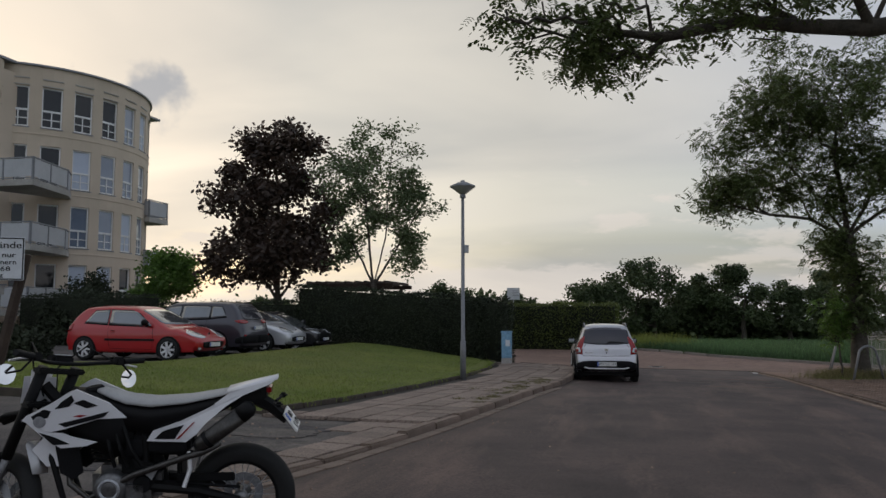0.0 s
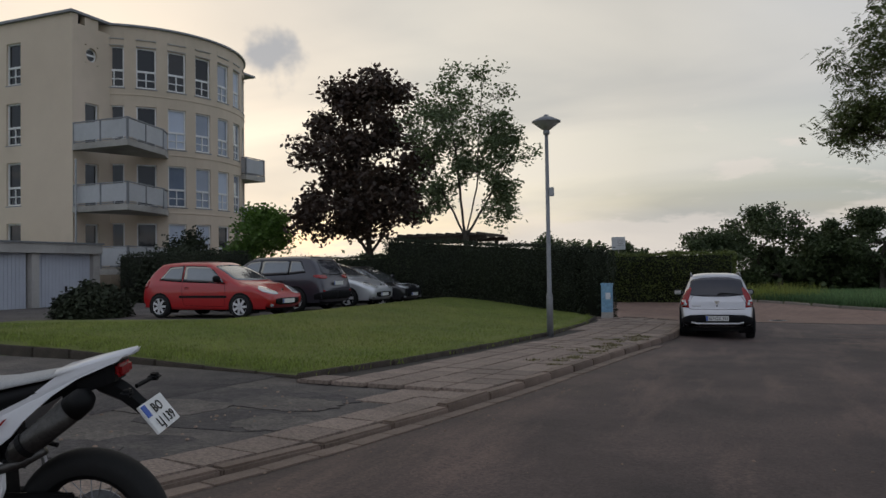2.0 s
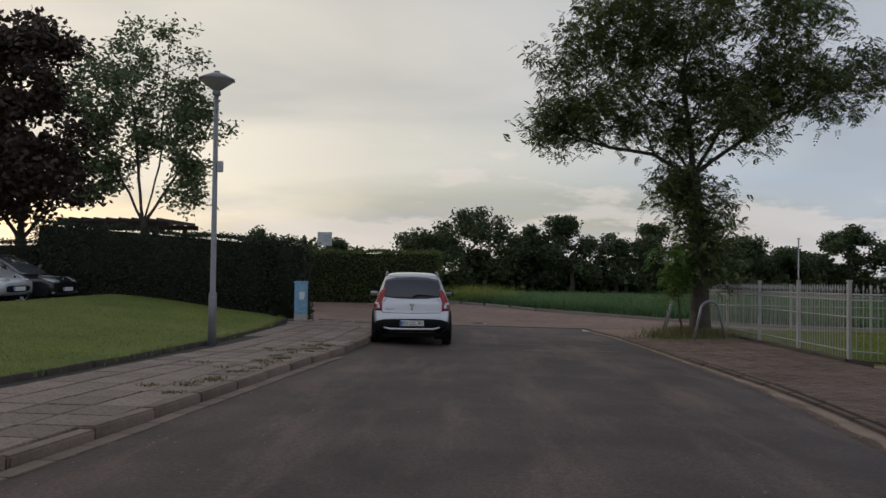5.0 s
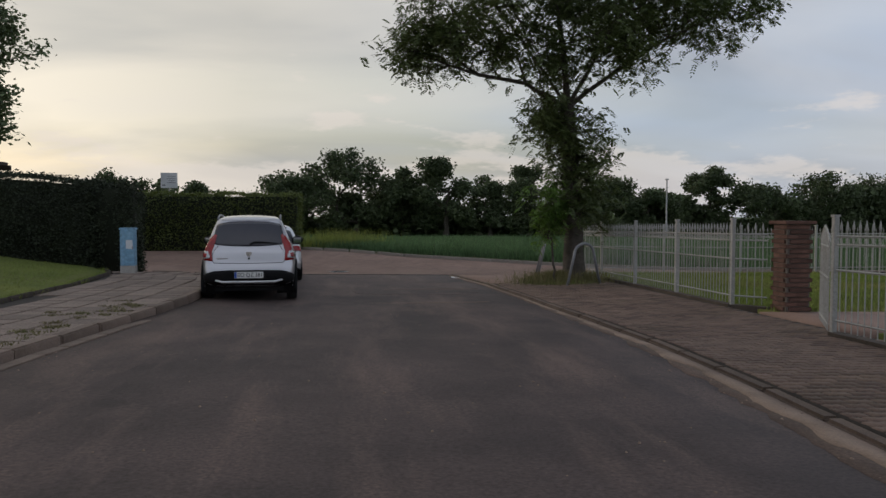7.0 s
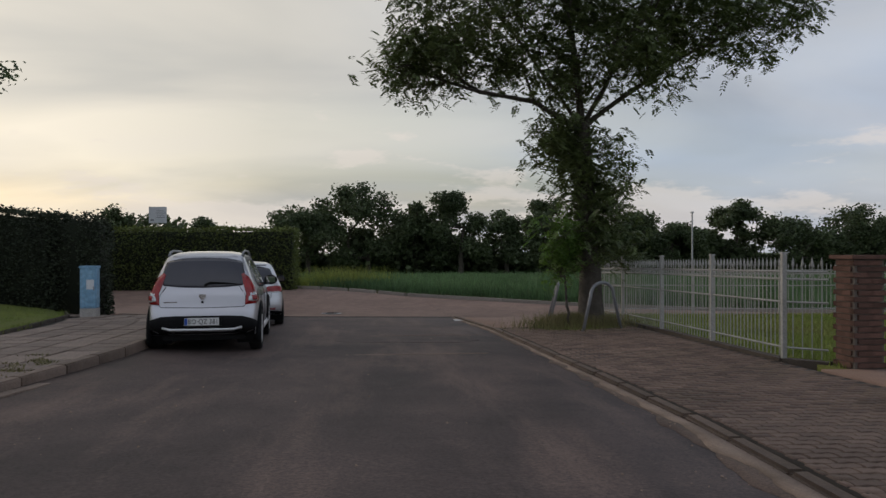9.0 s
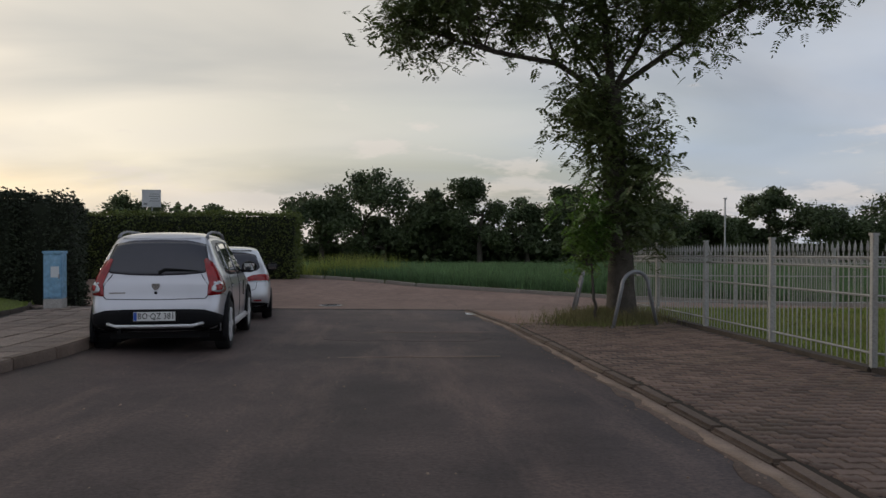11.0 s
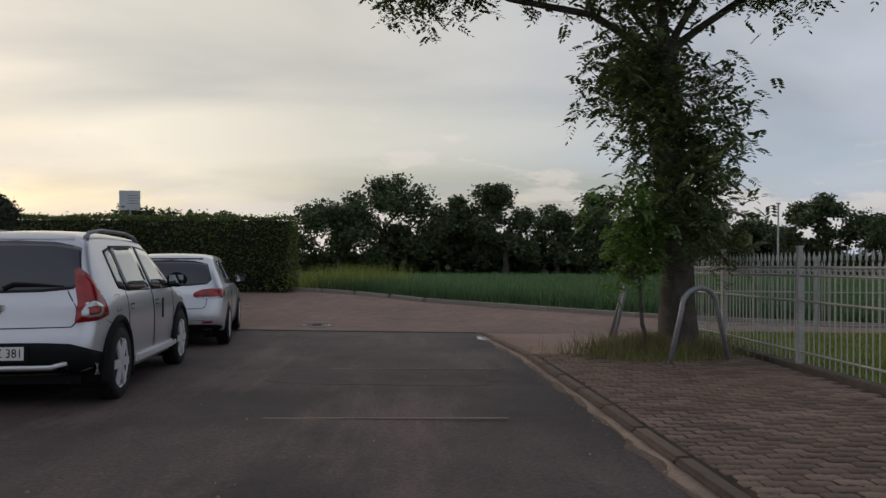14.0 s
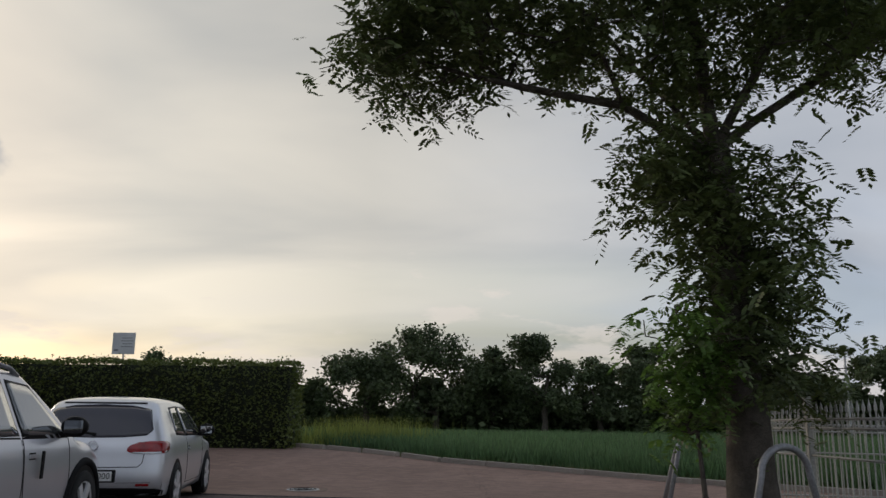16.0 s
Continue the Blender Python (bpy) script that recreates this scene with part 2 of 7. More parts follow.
LEAF_DARK = surf("dark wood leaf", (0.058, 0.084, 0.038), (0.096, 0.124, 0.053), 0.2, 2, 0.7, bump=0, island=0.45, trans=0.3)
LEAF_MAPLE = surf("copper leaf", (0.046, 0.029, 0.022), (0.072, 0.045, 0.031), 0.6, 3, 0.55, bump=0, island=0.35, trans=0.2)
LEAF_HEDGE = surf("clipped hedge leaf", (0.086, 0.115, 0.026), (0.133, 0.166, 0.040), 0.8, 5, 0.6, bump=0, island=0.25, trans=0.3)
LEAF_FRESH = surf("fresh green leaf", (0.09, 0.17, 0.03), (0.14, 0.24, 0.05), 0.8, 5, 0.6, bump=0, island=0.3, trans=0.4)
LEAF_YEW = surf("dark hedge leaf", (0.019, 0.027, 0.013), (0.034, 0.045, 0.020), 0.8, 5, 0.8, bump=0, island=0.25)
# near-black base stands in for the shade deep among the leaves
SHADE_CORE = surf("shade-dark hedge inside", (0.010, 0.014, 0.006), (0.018, 0.024, 0.010), 2, 20, 1.0, bump=1.0, bumpd=0.05)
RENDER = surf("beige render", (0.60, 0.495, 0.39), (0.68, 0.57, 0.455), 0.25, 40, 0.92, bump=0.15, bumpd=0.003, stain=0.12, c3=(0.44, 0.38, 0.29))
CONCRETE = surf("pale concrete", (0.34, 0.32, 0.30), (0.46, 0.44, 0.41), 0.8, 30, 0.9, bump=0.3, bumpd=0.004, c3=(0.20, 0.185, 0.165))
FRAMEW = surf("white window frame", (0.72, 0.72, 0.72), (0.80, 0.80, 0.80), 2, 20, 0.5, bump=0, stain=0.05)
GLASS_D = surf("window glass", (0.015, 0.017, 0.02), (0.02, 0.022, 0.026), 1, 5, 0.03, spec=0.5, bump=0, stain=0.0)
GLASS_C = surf("tinted car glass", (0.030, 0.030, 0.040), (0.039, 0.036, 0.049), 1, 5, 0.05, spec=0.7, bump=0, stain=0.05, coat=0.0)
# panes before drawn curtains, with the sky's blue reflection put into their colour
BLIND_SKY = surf("window blind in reflected sky blue", (0.483, 0.537, 0.638), (0.529, 0.586, 0.692), 1, 5, 0.5, bump=0, stain=0.05)
PANEL = surf("grey balcony panel", (0.40, 0.41, 0.43), (0.46, 0.47, 0.49), 1, 5, 0.5, bump=0, stain=0.1)
STEEL = surf("grey steel", (0.20, 0.205, 0.22), (0.26, 0.265, 0.28), 3, 40, 0.5, metal=0.3, bump=0.05)
GALV = surf("galvanised steel", (0.30, 0.31, 0.33), (0.40, 0.41, 0.43), 5, 50, 0.45, metal=0.5, bump=0.1)
GARAGE = surf("pale blue garage door", (0.44, 0.46, 0.52), (0.50, 0.52, 0.58), 1, 20, 0.6, bump=0.05, stain=0.1)
WHITEFENCE = surf("white painted iron", (0.292, 0.286, 0.271), (0.396, 0.392, 0.377), 2, 40, 0.5, bump=0.1, c3=(0.224, 0.202, 0.175))
BRICK = surf("brown brick", (0.085, 0.044, 0.034), (0.145, 0.074, 0.056), 4, 60, 0.9, bump=0.5, bumpd=0.004, objrand=0.3)
MORTAR = surf("mortar", (0.12, 0.10, 0.085), (0.16, 0.14, 0.12), 4, 60, 0.95)
WOODD = surf("dark stained wood", (0.035, 0.022, 0.015), (0.06, 0.04, 0.028), 3, 50, 0.8, bump=0.4)
BOXBLUE = surf("sprayed light blue cabinet", (0.150, 0.306, 0.460), (0.255, 0.442, 0.600), 5, 14, 0.6, bump=0.05, c3=(0.060, 0.130, 0.150))
LAMPG = surf("lamp glass", (0.30, 0.30, 0.29), (0.36, 0.36, 0.35), 2, 20, 0.25, bump=0, stain=0.1)
SIGNW = surf("white sign", (0.62, 0.64, 0.66), (0.70, 0.71, 0.73), 3, 30, 0.5, bump=0, stain=0.12)
BLACK = surf("black", (0.004, 0.004, 0.004), (0.006, 0.006, 0.007), 3, 30, 0.55, bump=0.05, stain=0.2, spec=0.2)
RUBBER = surf("tyre rubber", (0.005, 0.005, 0.005), (0.008, 0.008, 0.008), 3, 60, 0.8, bump=0.4, bumpd=0.003)
PLASTIC = surf("dark grey plastic", (0.007, 0.007, 0.008), (0.011, 0.011, 0.012), 3, 60, 0.75, bump=0.1, spec=0.15)
TITAN = surf("dark brushed muffler", (0.05, 0.048, 0.045), (0.09, 0.085, 0.08), 12, 80, 0.35, metal=0.8, bump=0.05)
KERB2 = surf("pale field kerb", (0.26, 0.23, 0.20), (0.36, 0.32, 0.28), 1.5, 50, 0.9, bump=0.5, bumpd=0.005, c3=(0.16, 0.15, 0.10), objrand=0.1)


def paint(name, c, metal=0.0, rough=0.32):
    return surf(name, c, tuple(v * 1.04 for v in c), 1, 200, rough, metal, bump=0.0, coat=0.8, stain=0.06)


RED = paint("red car paint", (0.40, 0.012, 0.014))
SILVER = paint("silver car paint", (0.57, 0.565, 0.60), 0.55)
SILVER2 = paint("bright silver car paint", (0.64, 0.65, 0.68), 0.5)
NAVY = paint("dark slate car paint", (0.045, 0.042, 0.055), 0.3)
BLACKP = paint("black car paint", (0.010, 0.010, 0.012))
REDLENS = surf("red lamp lens", (0.20, 0.003, 0.005), (0.33, 0.006, 0.008), 8, 30, 0.12, bump=0, coat=0.4, stain=0.3)
CLEARLENS = surf("clear lamp lens", (0.45, 0.46, 0.48), (0.62, 0.62, 0.62), 18, 40, 0.1, bump=0, coat=1.0, metal=0.4, stain=0.3)
ORANGE = surf("orange lens", (0.55, 0.20, 0.03), None, 8, 30, 0.15, bump=0)
CHROME = surf("chrome", (0.60, 0.60, 0.60), (0.70, 0.70, 0.70), 3, 30, 0.12, metal=1.0, bump=0, stain=0.05)
ALLOY = surf("alloy wheel", (0.650, 0.650, 0.663), (0.780, 0.780, 0.793), 3, 30, 0.35, metal=0.35, bump=0, stain=0.1)
PLATEW = surf("number plate white", (0.70, 0.70, 0.68), (0.74, 0.74, 0.72), 3, 30, 0.5, bump=0, stain=0.05)
PLATEB = surf("plate blue", (0.02, 0.08, 0.38), None, 3, 30, 0.5, bump=0, stain=0.05)
MOTOW = surf("white plastic fairing", (0.70, 0.70, 0.73), (0.76, 0.76, 0.78), 3, 30, 0.3, bump=0, stain=0.05, coat=0.4)
SEATG = surf("light grey seat cover", (0.34, 0.34, 0.34), (0.40, 0.40, 0.40), 6, 150, 0.75, bump=0.2, bumpd=0.002)
ENGINE = surf("cast aluminium", (0.12, 0.12, 0.125), (0.24, 0.24, 0.24), 8, 60, 0.4, metal=0.8, bump=0.2, bumpd=0.003)
MIRROR_C = surf("tinted mirror glass", (0.22, 0.23, 0.25), None, 3, 30, 0.02, metal=1.0, bump=0, stain=0)
MIRROR = surf("mirror glass", (0.8, 0.8, 0.8), None, 3, 30, 0.02, metal=1.0, bump=0, stain=0)

GLASS_S = surf("sky-lit side glass", (0.16, 0.17, 0.18), (0.20, 0.21, 0.22), 1, 5, 0.05, metal=0.5, spec=0.8, bump=0, stain=0.05, coat=1.0)
# blue-grey base carries a dimmer sky reflection over the curtains
GLASS_B = surf("curtained glass in reflected sky blue", (0.16, 0.20, 0.27), (0.22, 0.26, 0.33), 1, 5, 0.05, spec=0.6, bump=0, stain=0.05, coat=1.0)

# helpers ------------------------------------------------------------------


def lerp(pts, v):
    if v <= pts[0][0]:
        return pts[0][1]
    for (a, p), (b, q) in zip(pts, pts[1:]):
        if v <= b:
            return p + (q - p) * (v - a) / (b - a)
    return pts[-1][1]


def smooth(v):
    v = max(0.0, min(1.0, v))
    return v * v * (3 - 2 * v)


def G(x, y):
    """Height of the road surface, and of the bank that rises to the parking place."""
    p = 0.038 - 0.017 * max(-15.0, min(y, 31.5)) - 0.012 * max(-6.0, min(x, 12.0))
    if y > 31.5:
        k = p
        p = k + (-0.20 - k) * smooth((y - 31.5) / 8.0)
    if y > 41:
        p -= 0.02 * min(y - 41, 60)
    k = max(smooth((x + 1.95) / 0.25) * (1 - smooth((x - 4.4) / 3.0)), smooth((y - 29.5) / 2.0))
    p -= 0.085 * k * smooth((y - 14.0) / 8.0) * (1 - smooth((y - 33) / 5))
    if x < -4.6:
        w = smooth((-x - 4.6) / 6.5) * smooth((y - 8.0) / 7.0) * (1 - smooth((y - 30) / 5))
        p += (0.22 - p) * w
    return p


def thing(name, loc, rz=0.0, label="", category="", group=""):
    ob = new(name)
    ob.matrix_basis = pose(*loc, 0, 0, rz)
    return tagged(ob, label, category, group)


def part(name, bm, material, parent=None, label="", shade=False, kind="", category="", group=""):
    if isinstance(bm, bpy.types.Mesh):
        me = bm
    else:
        me = bpy.data.meshes.new(name)
        if shade:
            for f in bm.faces:
                f.smooth = True
        bm.to_mesh(me)
        bm.free()
    if not me.materials:
        me.materials.append(material)
    ob = new(name, me)
    ob.parent = parent
    return tagged(ob, label, category, group, kind)


def mesh_np(name, verts, quads, material, parent=None, label="", kind="", category=""):
    me = bpy.data.meshes.new(name)
    v = np.asarray(verts, dtype=np.float32).reshape(-1, 3)
    q = np.asarray(quads, dtype=np.int32)
    n = q.shape[1]
    me.vertices.add(len(v)); me.vertices.foreach_set("co", v.ravel())
    me.loops.add(q.size); me.loops.foreach_set("vertex_index", q.ravel())
    me.polygons.add(len(q)); me.polygons.foreach_set("loop_start", np.arange(len(q), dtype=np.int32) * n)
    me.update(calc_edges=True)
    me.materials.append(material)
    ob = new(name, me)
    ob.parent = parent
    return tagged(ob, label, category, kind=kind)


def box(bm, c, s, m=None, bevel=0.0):
    mm = Matrix.Translation(c) @ Matrix.Diagonal((*s, 1))
    if m is not None:
        mm = m @ mm
    r = bmesh.ops.create_cube(bm, size=1.0, matrix=mm)
    if bevel:
        es = {e for v in r["verts"] for e in v.link_edges}
        bmesh.ops.bevel(bm, geom=list(es), offset=bevel, segments=2, affect="EDGES")
    return bm


def bx(c, s, bevel=0.0, m=None):
    return box(bmesh.new(), c, s, m, bevel)


def tube(bm, pts, radii, sides=8, cap=True):
    pts = [Vector(p) for p in pts]
    if not isinstance(radii, (list, tuple)):
        radii = [radii] * len(pts)
    rings = []
    ref = Vector((0, 0, 1))
    for i, p in enumerate(pts):
        d = (pts[min(i + 1, len(pts) - 1)] - pts[max(i - 1, 0)])
        d = d.normalized() if d.length > 1e-9 else Vector((0, 0, 1))
        if i == 0:
            ref = Vector((1, 0, 0)) if abs(d.z) > 0.9 else Vector((0, 0, 1))
        a = (ref - d * ref.dot(d)).normalized()
        ref = a
        b = d.cross(a)
        rings.append([bm.verts.new(p + (a * math.cos(k * math.tau / sides) + b * math.sin(k * math.tau / sides)) * radii[i]) for k in range(sides)])
    for r, s in zip(rings, rings[1:]):
        for k in range(sides):
            bm.faces.new((r[k], r[(k + 1) % sides], s[(k + 1) % sides], s[k]))
    if cap:
        bm.faces.new(rings[0][::-1]); bm.faces.new(rings[-1])
    return bm


def tb(pts, radii, sides=8):
    return tube(bmesh.new(), pts, radii, sides)


def lathe(bm, profile, sides=24, m=None):
    """Profile of (radius, height) turned round the z axis."""
    rings = []
    for r, z in profile:
        rings.append([bm.verts.new(((m or Matrix()) @ Vector((max(r, 1e-4) * math.cos(k * math.tau / sides), max(r, 1e-4) * math.sin(k * math.tau / sides), z)))) for k in range(sides)])
    for r, s in zip(rings, rings[1:]):
        for k in range(sides):
            bm.faces.new((r[k], r[(k + 1) % sides], s[(k + 1) % sides], s[k]))
    return bm


def prism(bm, outline, y0, y1, m=None):
    """A flat outline in x, z given a thickness from y0 to y1."""
    mm = m or Matrix()
    a = [bm.verts.new(mm @ Vector((x, y0, z))) for x, z in outline]
    b = [bm.verts.new(mm @ Vector((x, y1, z))) for x, z in outline]
    n = len(a)
    bm.faces.new(a); bm.faces.new(b[::-1])
    for i in range(n):
        bm.faces.new((a[(i + 1) % n], a[i], b[i], b[(i + 1) % n]))
    bmesh.ops.recalc_face_normals(bm, faces=bm.faces[:])
    return bm


def text_part(body, size, m, material, parent, name="lettering", thick=0.002, width=None):
    cu = bpy.data.curves.new(name, "FONT")
    cu.body, cu.size, cu.align_x, cu.align_y, cu.extrude, cu.resolution_u = body, size, "CENTER", "CENTER", thick, 2
    tmp = new("lettering_curve", cu)
    me = bpy.data.meshes.new_from_object(tmp.evaluated_get(bpy.context.evaluated_depsgraph_get()))
    bpy.data.objects.remove(tmp)
    me.materials.clear(); me.materials.append(material)
    if width:
        w = max(v.co.x for v in me.vertices) - min(v.co.x for v in me.vertices)
        me.transform(Matrix.Diagonal((width / w, 1, 1, 1)))
    ob = new(name, me)
    ob.parent = parent
    ob.matrix_basis = m
    return ob


def strip(name, left, right, y0, y1, dz, material, nx=2, step=1.0, thick=0.12, parent=None, label="", category="", zf=None):
    """Ground cover between two curves x(y), with a rim that goes down by thick."""
    ny = max(1, int(round((y1 - y0) / step)))
    vs, qs = [], []
    zf = zf or (lambda x, y: G(x, y) + dz)
    for j in range(ny + 1):
        y = y0 + (y1 - y0) * j / ny
        a, b = left(y), right(y)
        for i in range(nx + 1):
            x = a + (b - a) * i / nx
            vs.append((x, y, zf(x, y)))
    w = nx + 1
    for j in range(ny):
        for i in range(nx):
            k = j * w + i
            qs.append((k, k + 1, k + w + 1, k + w))
    rim = [i for i in range(w)] + [j * w + nx for j in range(1, ny + 1)] + [ny * w + i for i in range(nx - 1, -1, -1)] + [j * w for j in range(ny - 1, 0, -1)]
    base = len(vs)
    for r in rim:
        x, y, z = vs[r]
        vs.append((x, y, z - thick))
    n = len(rim)
    for i in range(n):
        qs.append((rim[(i + 1) % n], rim[i], base + i, base + (i + 1) % n))
    return mesh_np(name, vs, qs, material, parent, label, "structure", category)

# ground -------------------------------------------------------------------
KERB_L = [(-12, -4.6), (2, -4.15), (5, -3.75), (6, -3.52), (7, -3.28), (8, -3.08), (10, -2.8), (12, -2.58), (16, -2.25), (19.6, -1.9), (22, -1.82), (26, -1.85), (27.5, -2.1), (28.5, -2.8), (29.4, -4.2), (30.2, -6.0), (38, -6.0)]
KERB_R = [(-12, 2.6), (5, 3.5), (8, 3.85), (11.7, 4.2), (14.3, 4.42), (16.5, 4.55), (19.5, 4.6), (23, 4.52), (27, 4.35), (31, 3.9)]
LAWN_X = [(11.3, -5.3), (13.2, -4.95), (16.5, -4.62), (20, -4.42), (24, -4.5), (28, -4.95), (29.5, -5.6)]


def kl(y): return lerp(KERB_L, y)
def kr(y): return lerp(KERB_R, y)
def lx(y): return lerp(LAWN_X, y)
def lawn_south(x): return 11.3 + (-5.3 - x) * 0.13
def field_y(x): return lerp([(-30, 39.6), (-1, 38.8), (3, 36.0), (8.4, 33.9), (20, 31.0), (45, 27.0)], x)


def ground_sheet():
    xs = sorted(set([-600, -300, -150, -90, -60, -45] + [x * 2.0 for x in range(-18, 23)] + [60, 90, 150, 300, 600]))
    ys = sorted(set([-300, -120, -60, -30] + [y * 2.0 for y in range(-8, 36)] + [76, 85, 100, 130, 180, 300, 600]))
    vs = [(x, y, G(x, y) - (0.10 if y < 31 else 0.09)) for y in ys for x in xs]
    w = len(xs)
    qs = [(j * w + i, j * w + i + 1, (j + 1) * w + i + 1, (j + 1) * w + i) for j in range(len(ys) - 1) for i in range(w - 1)]
    return mesh_np("ground", vs, qs, FIELD, None, "green field and verge soil reaching the horizon", "structure", "ground")


ground_sheet()
strip("road", kl, kr, -12, 31, 0.0, ASPHALT, 6, 1.0, 0.09, label="dark asphalt road with patched seams", category="road")
strip("junction_paving", lambda y: -30.0, lambda y: 30.0, 31.004, 34, 0.004, BLOCK, 30, 0.5, 0.08, label="reddish brown block paving at the junction", category="road")


def paving_far():
    vs, qs = [], []
    xs = [-30 + i for i in range(76)]
    n = 5
    for x in xs:
        yf = field_y(x)
        for j in range(n + 1):
            y = 34.0 + (max(yf, 34.02) - 34.0) * j / n
            vs.append((x, y, G(x, y) + 0.004))
    w = n + 1
    for i in range(len(xs) - 1):
        for j in range(n):
            k = i * w + j
            qs.append((k, k + w, k + w + 1, k + 1))
    mesh_np("road", vs, qs, BLOCK, None, "reddish brown block paving towards the field", "structure", "road")


paving_far()
strip("pavement", lambda y: lx(y) + 0.03, lambda y: kl(y) - 0.15, 11.3, 29, 0.075, JOINT, 4, 0.5, 0.12, label="concrete slab pavement beside the lawn", category="pavement")
strip("pavement", lambda y: -5.9 - max(0, 8 - y) * 0.1, lambda y: kl(y) - 0.15, -12, 11.3, 0.035, ASPHALT_OLD, 4, 0.5, 0.12, label="patched grey pavement at the driveway", category="pavement")
strip("pavement", lambda y: -30.0 if y > 30 else -12, lambda y: kl(y) - 0.15, 29, 31.0, 0.04, BLOCK, 10, 0.5, 0.1, label="brown block paving at the corner", category="pavement")
strip("driveway", lambda y: -28.0, lambda y: -5.9 - max(0, 8 - y) * 0.1, 2, 11.35, 0.05, ASPHALT_OLD, 12, 1.0, 0.1, label="grey asphalt driveway to the garages", category="driveway")
strip("parking_place", lambda y: -27.5, lambda y: -9.6 - 1.4 * smooth((y - 15) / 3), 14.7, 30, 0.0, ASPHALT_OLD, 14, 1.0, 0.1, label="grey asphalt parking place before the garages", category="parking place")
strip("driveway", lambda y: -27.5, lambda y: -15.0, 11.35, 14.7, 0.0, ASPHALT_OLD, 8, 1.0, 0.1, label="grey asphalt driveway to the parking place", category="driveway")


def lawn():
    vs, qs = [], []
    nx, ny = 40, 50
    for j in range(ny + 1):
        for i in range(nx + 1):
            u, v = i / nx, j / ny
            yn = 29.3
            ye = 11.3 + (yn - 11.3) * v
            xe = lx(ye)
            xw = -15.5 if ye < 14.9 else -11.2
            xw = -15.5 + 4.7 * smooth((ye - 14.0) / 2.2)
            x = xe + (xw - xe) * u
            y0 = lawn_south(x)
            y = y0 + (yn - y0) * v
            x = lx(y) + (xw - lx(y)) * u
            edge = smooth(min(u * nx / 3, v * ny / 3, 1))
            vs.append((x, y, G(x, y) + 0.075 + 0.07 * edge))
    w = nx + 1
    for j in range(ny):
        for i in range(nx):
            k = j * w + i
            qs.append((k, k + w, k + w + 1, k + 1))
    mesh_np("lawn", vs, qs, LAWN, None, "mown green lawn rising to the parked cars", "structure", "lawn")


lawn()
strip("pavement", lambda y: kr(y) + 0.15, lambda y: 7.4, -12, 27.2, 0.034, JOINT, 4, 0.5, 0.1, label="grey sett pavement beside the white fence", category="pavement")
strip("garden", lambda y: 7.7, lambda y: 30.0, -12, 31.0, 0.05, LAWN, 12, 1.0, 0.1, label="mown garden lawn behind the white fence", category="lawn")
strip("pavement", lambda y: kr(y) + 0.15, lambda y: 7.4, 27.2, 31.0, 0.006, BLOCK, 4, 0.5, 0.1, label="brown block paving beyond the tree", category="pavement")


strip("garden_path", lambda y: 7.42, lambda y: 12.0, 17.1, 19.5, 0.062, BLOCK, 6, 0.6, 0.1, label="reddish block path behind the garden gate", category="path")


# trees --------------------------------------------------------------------

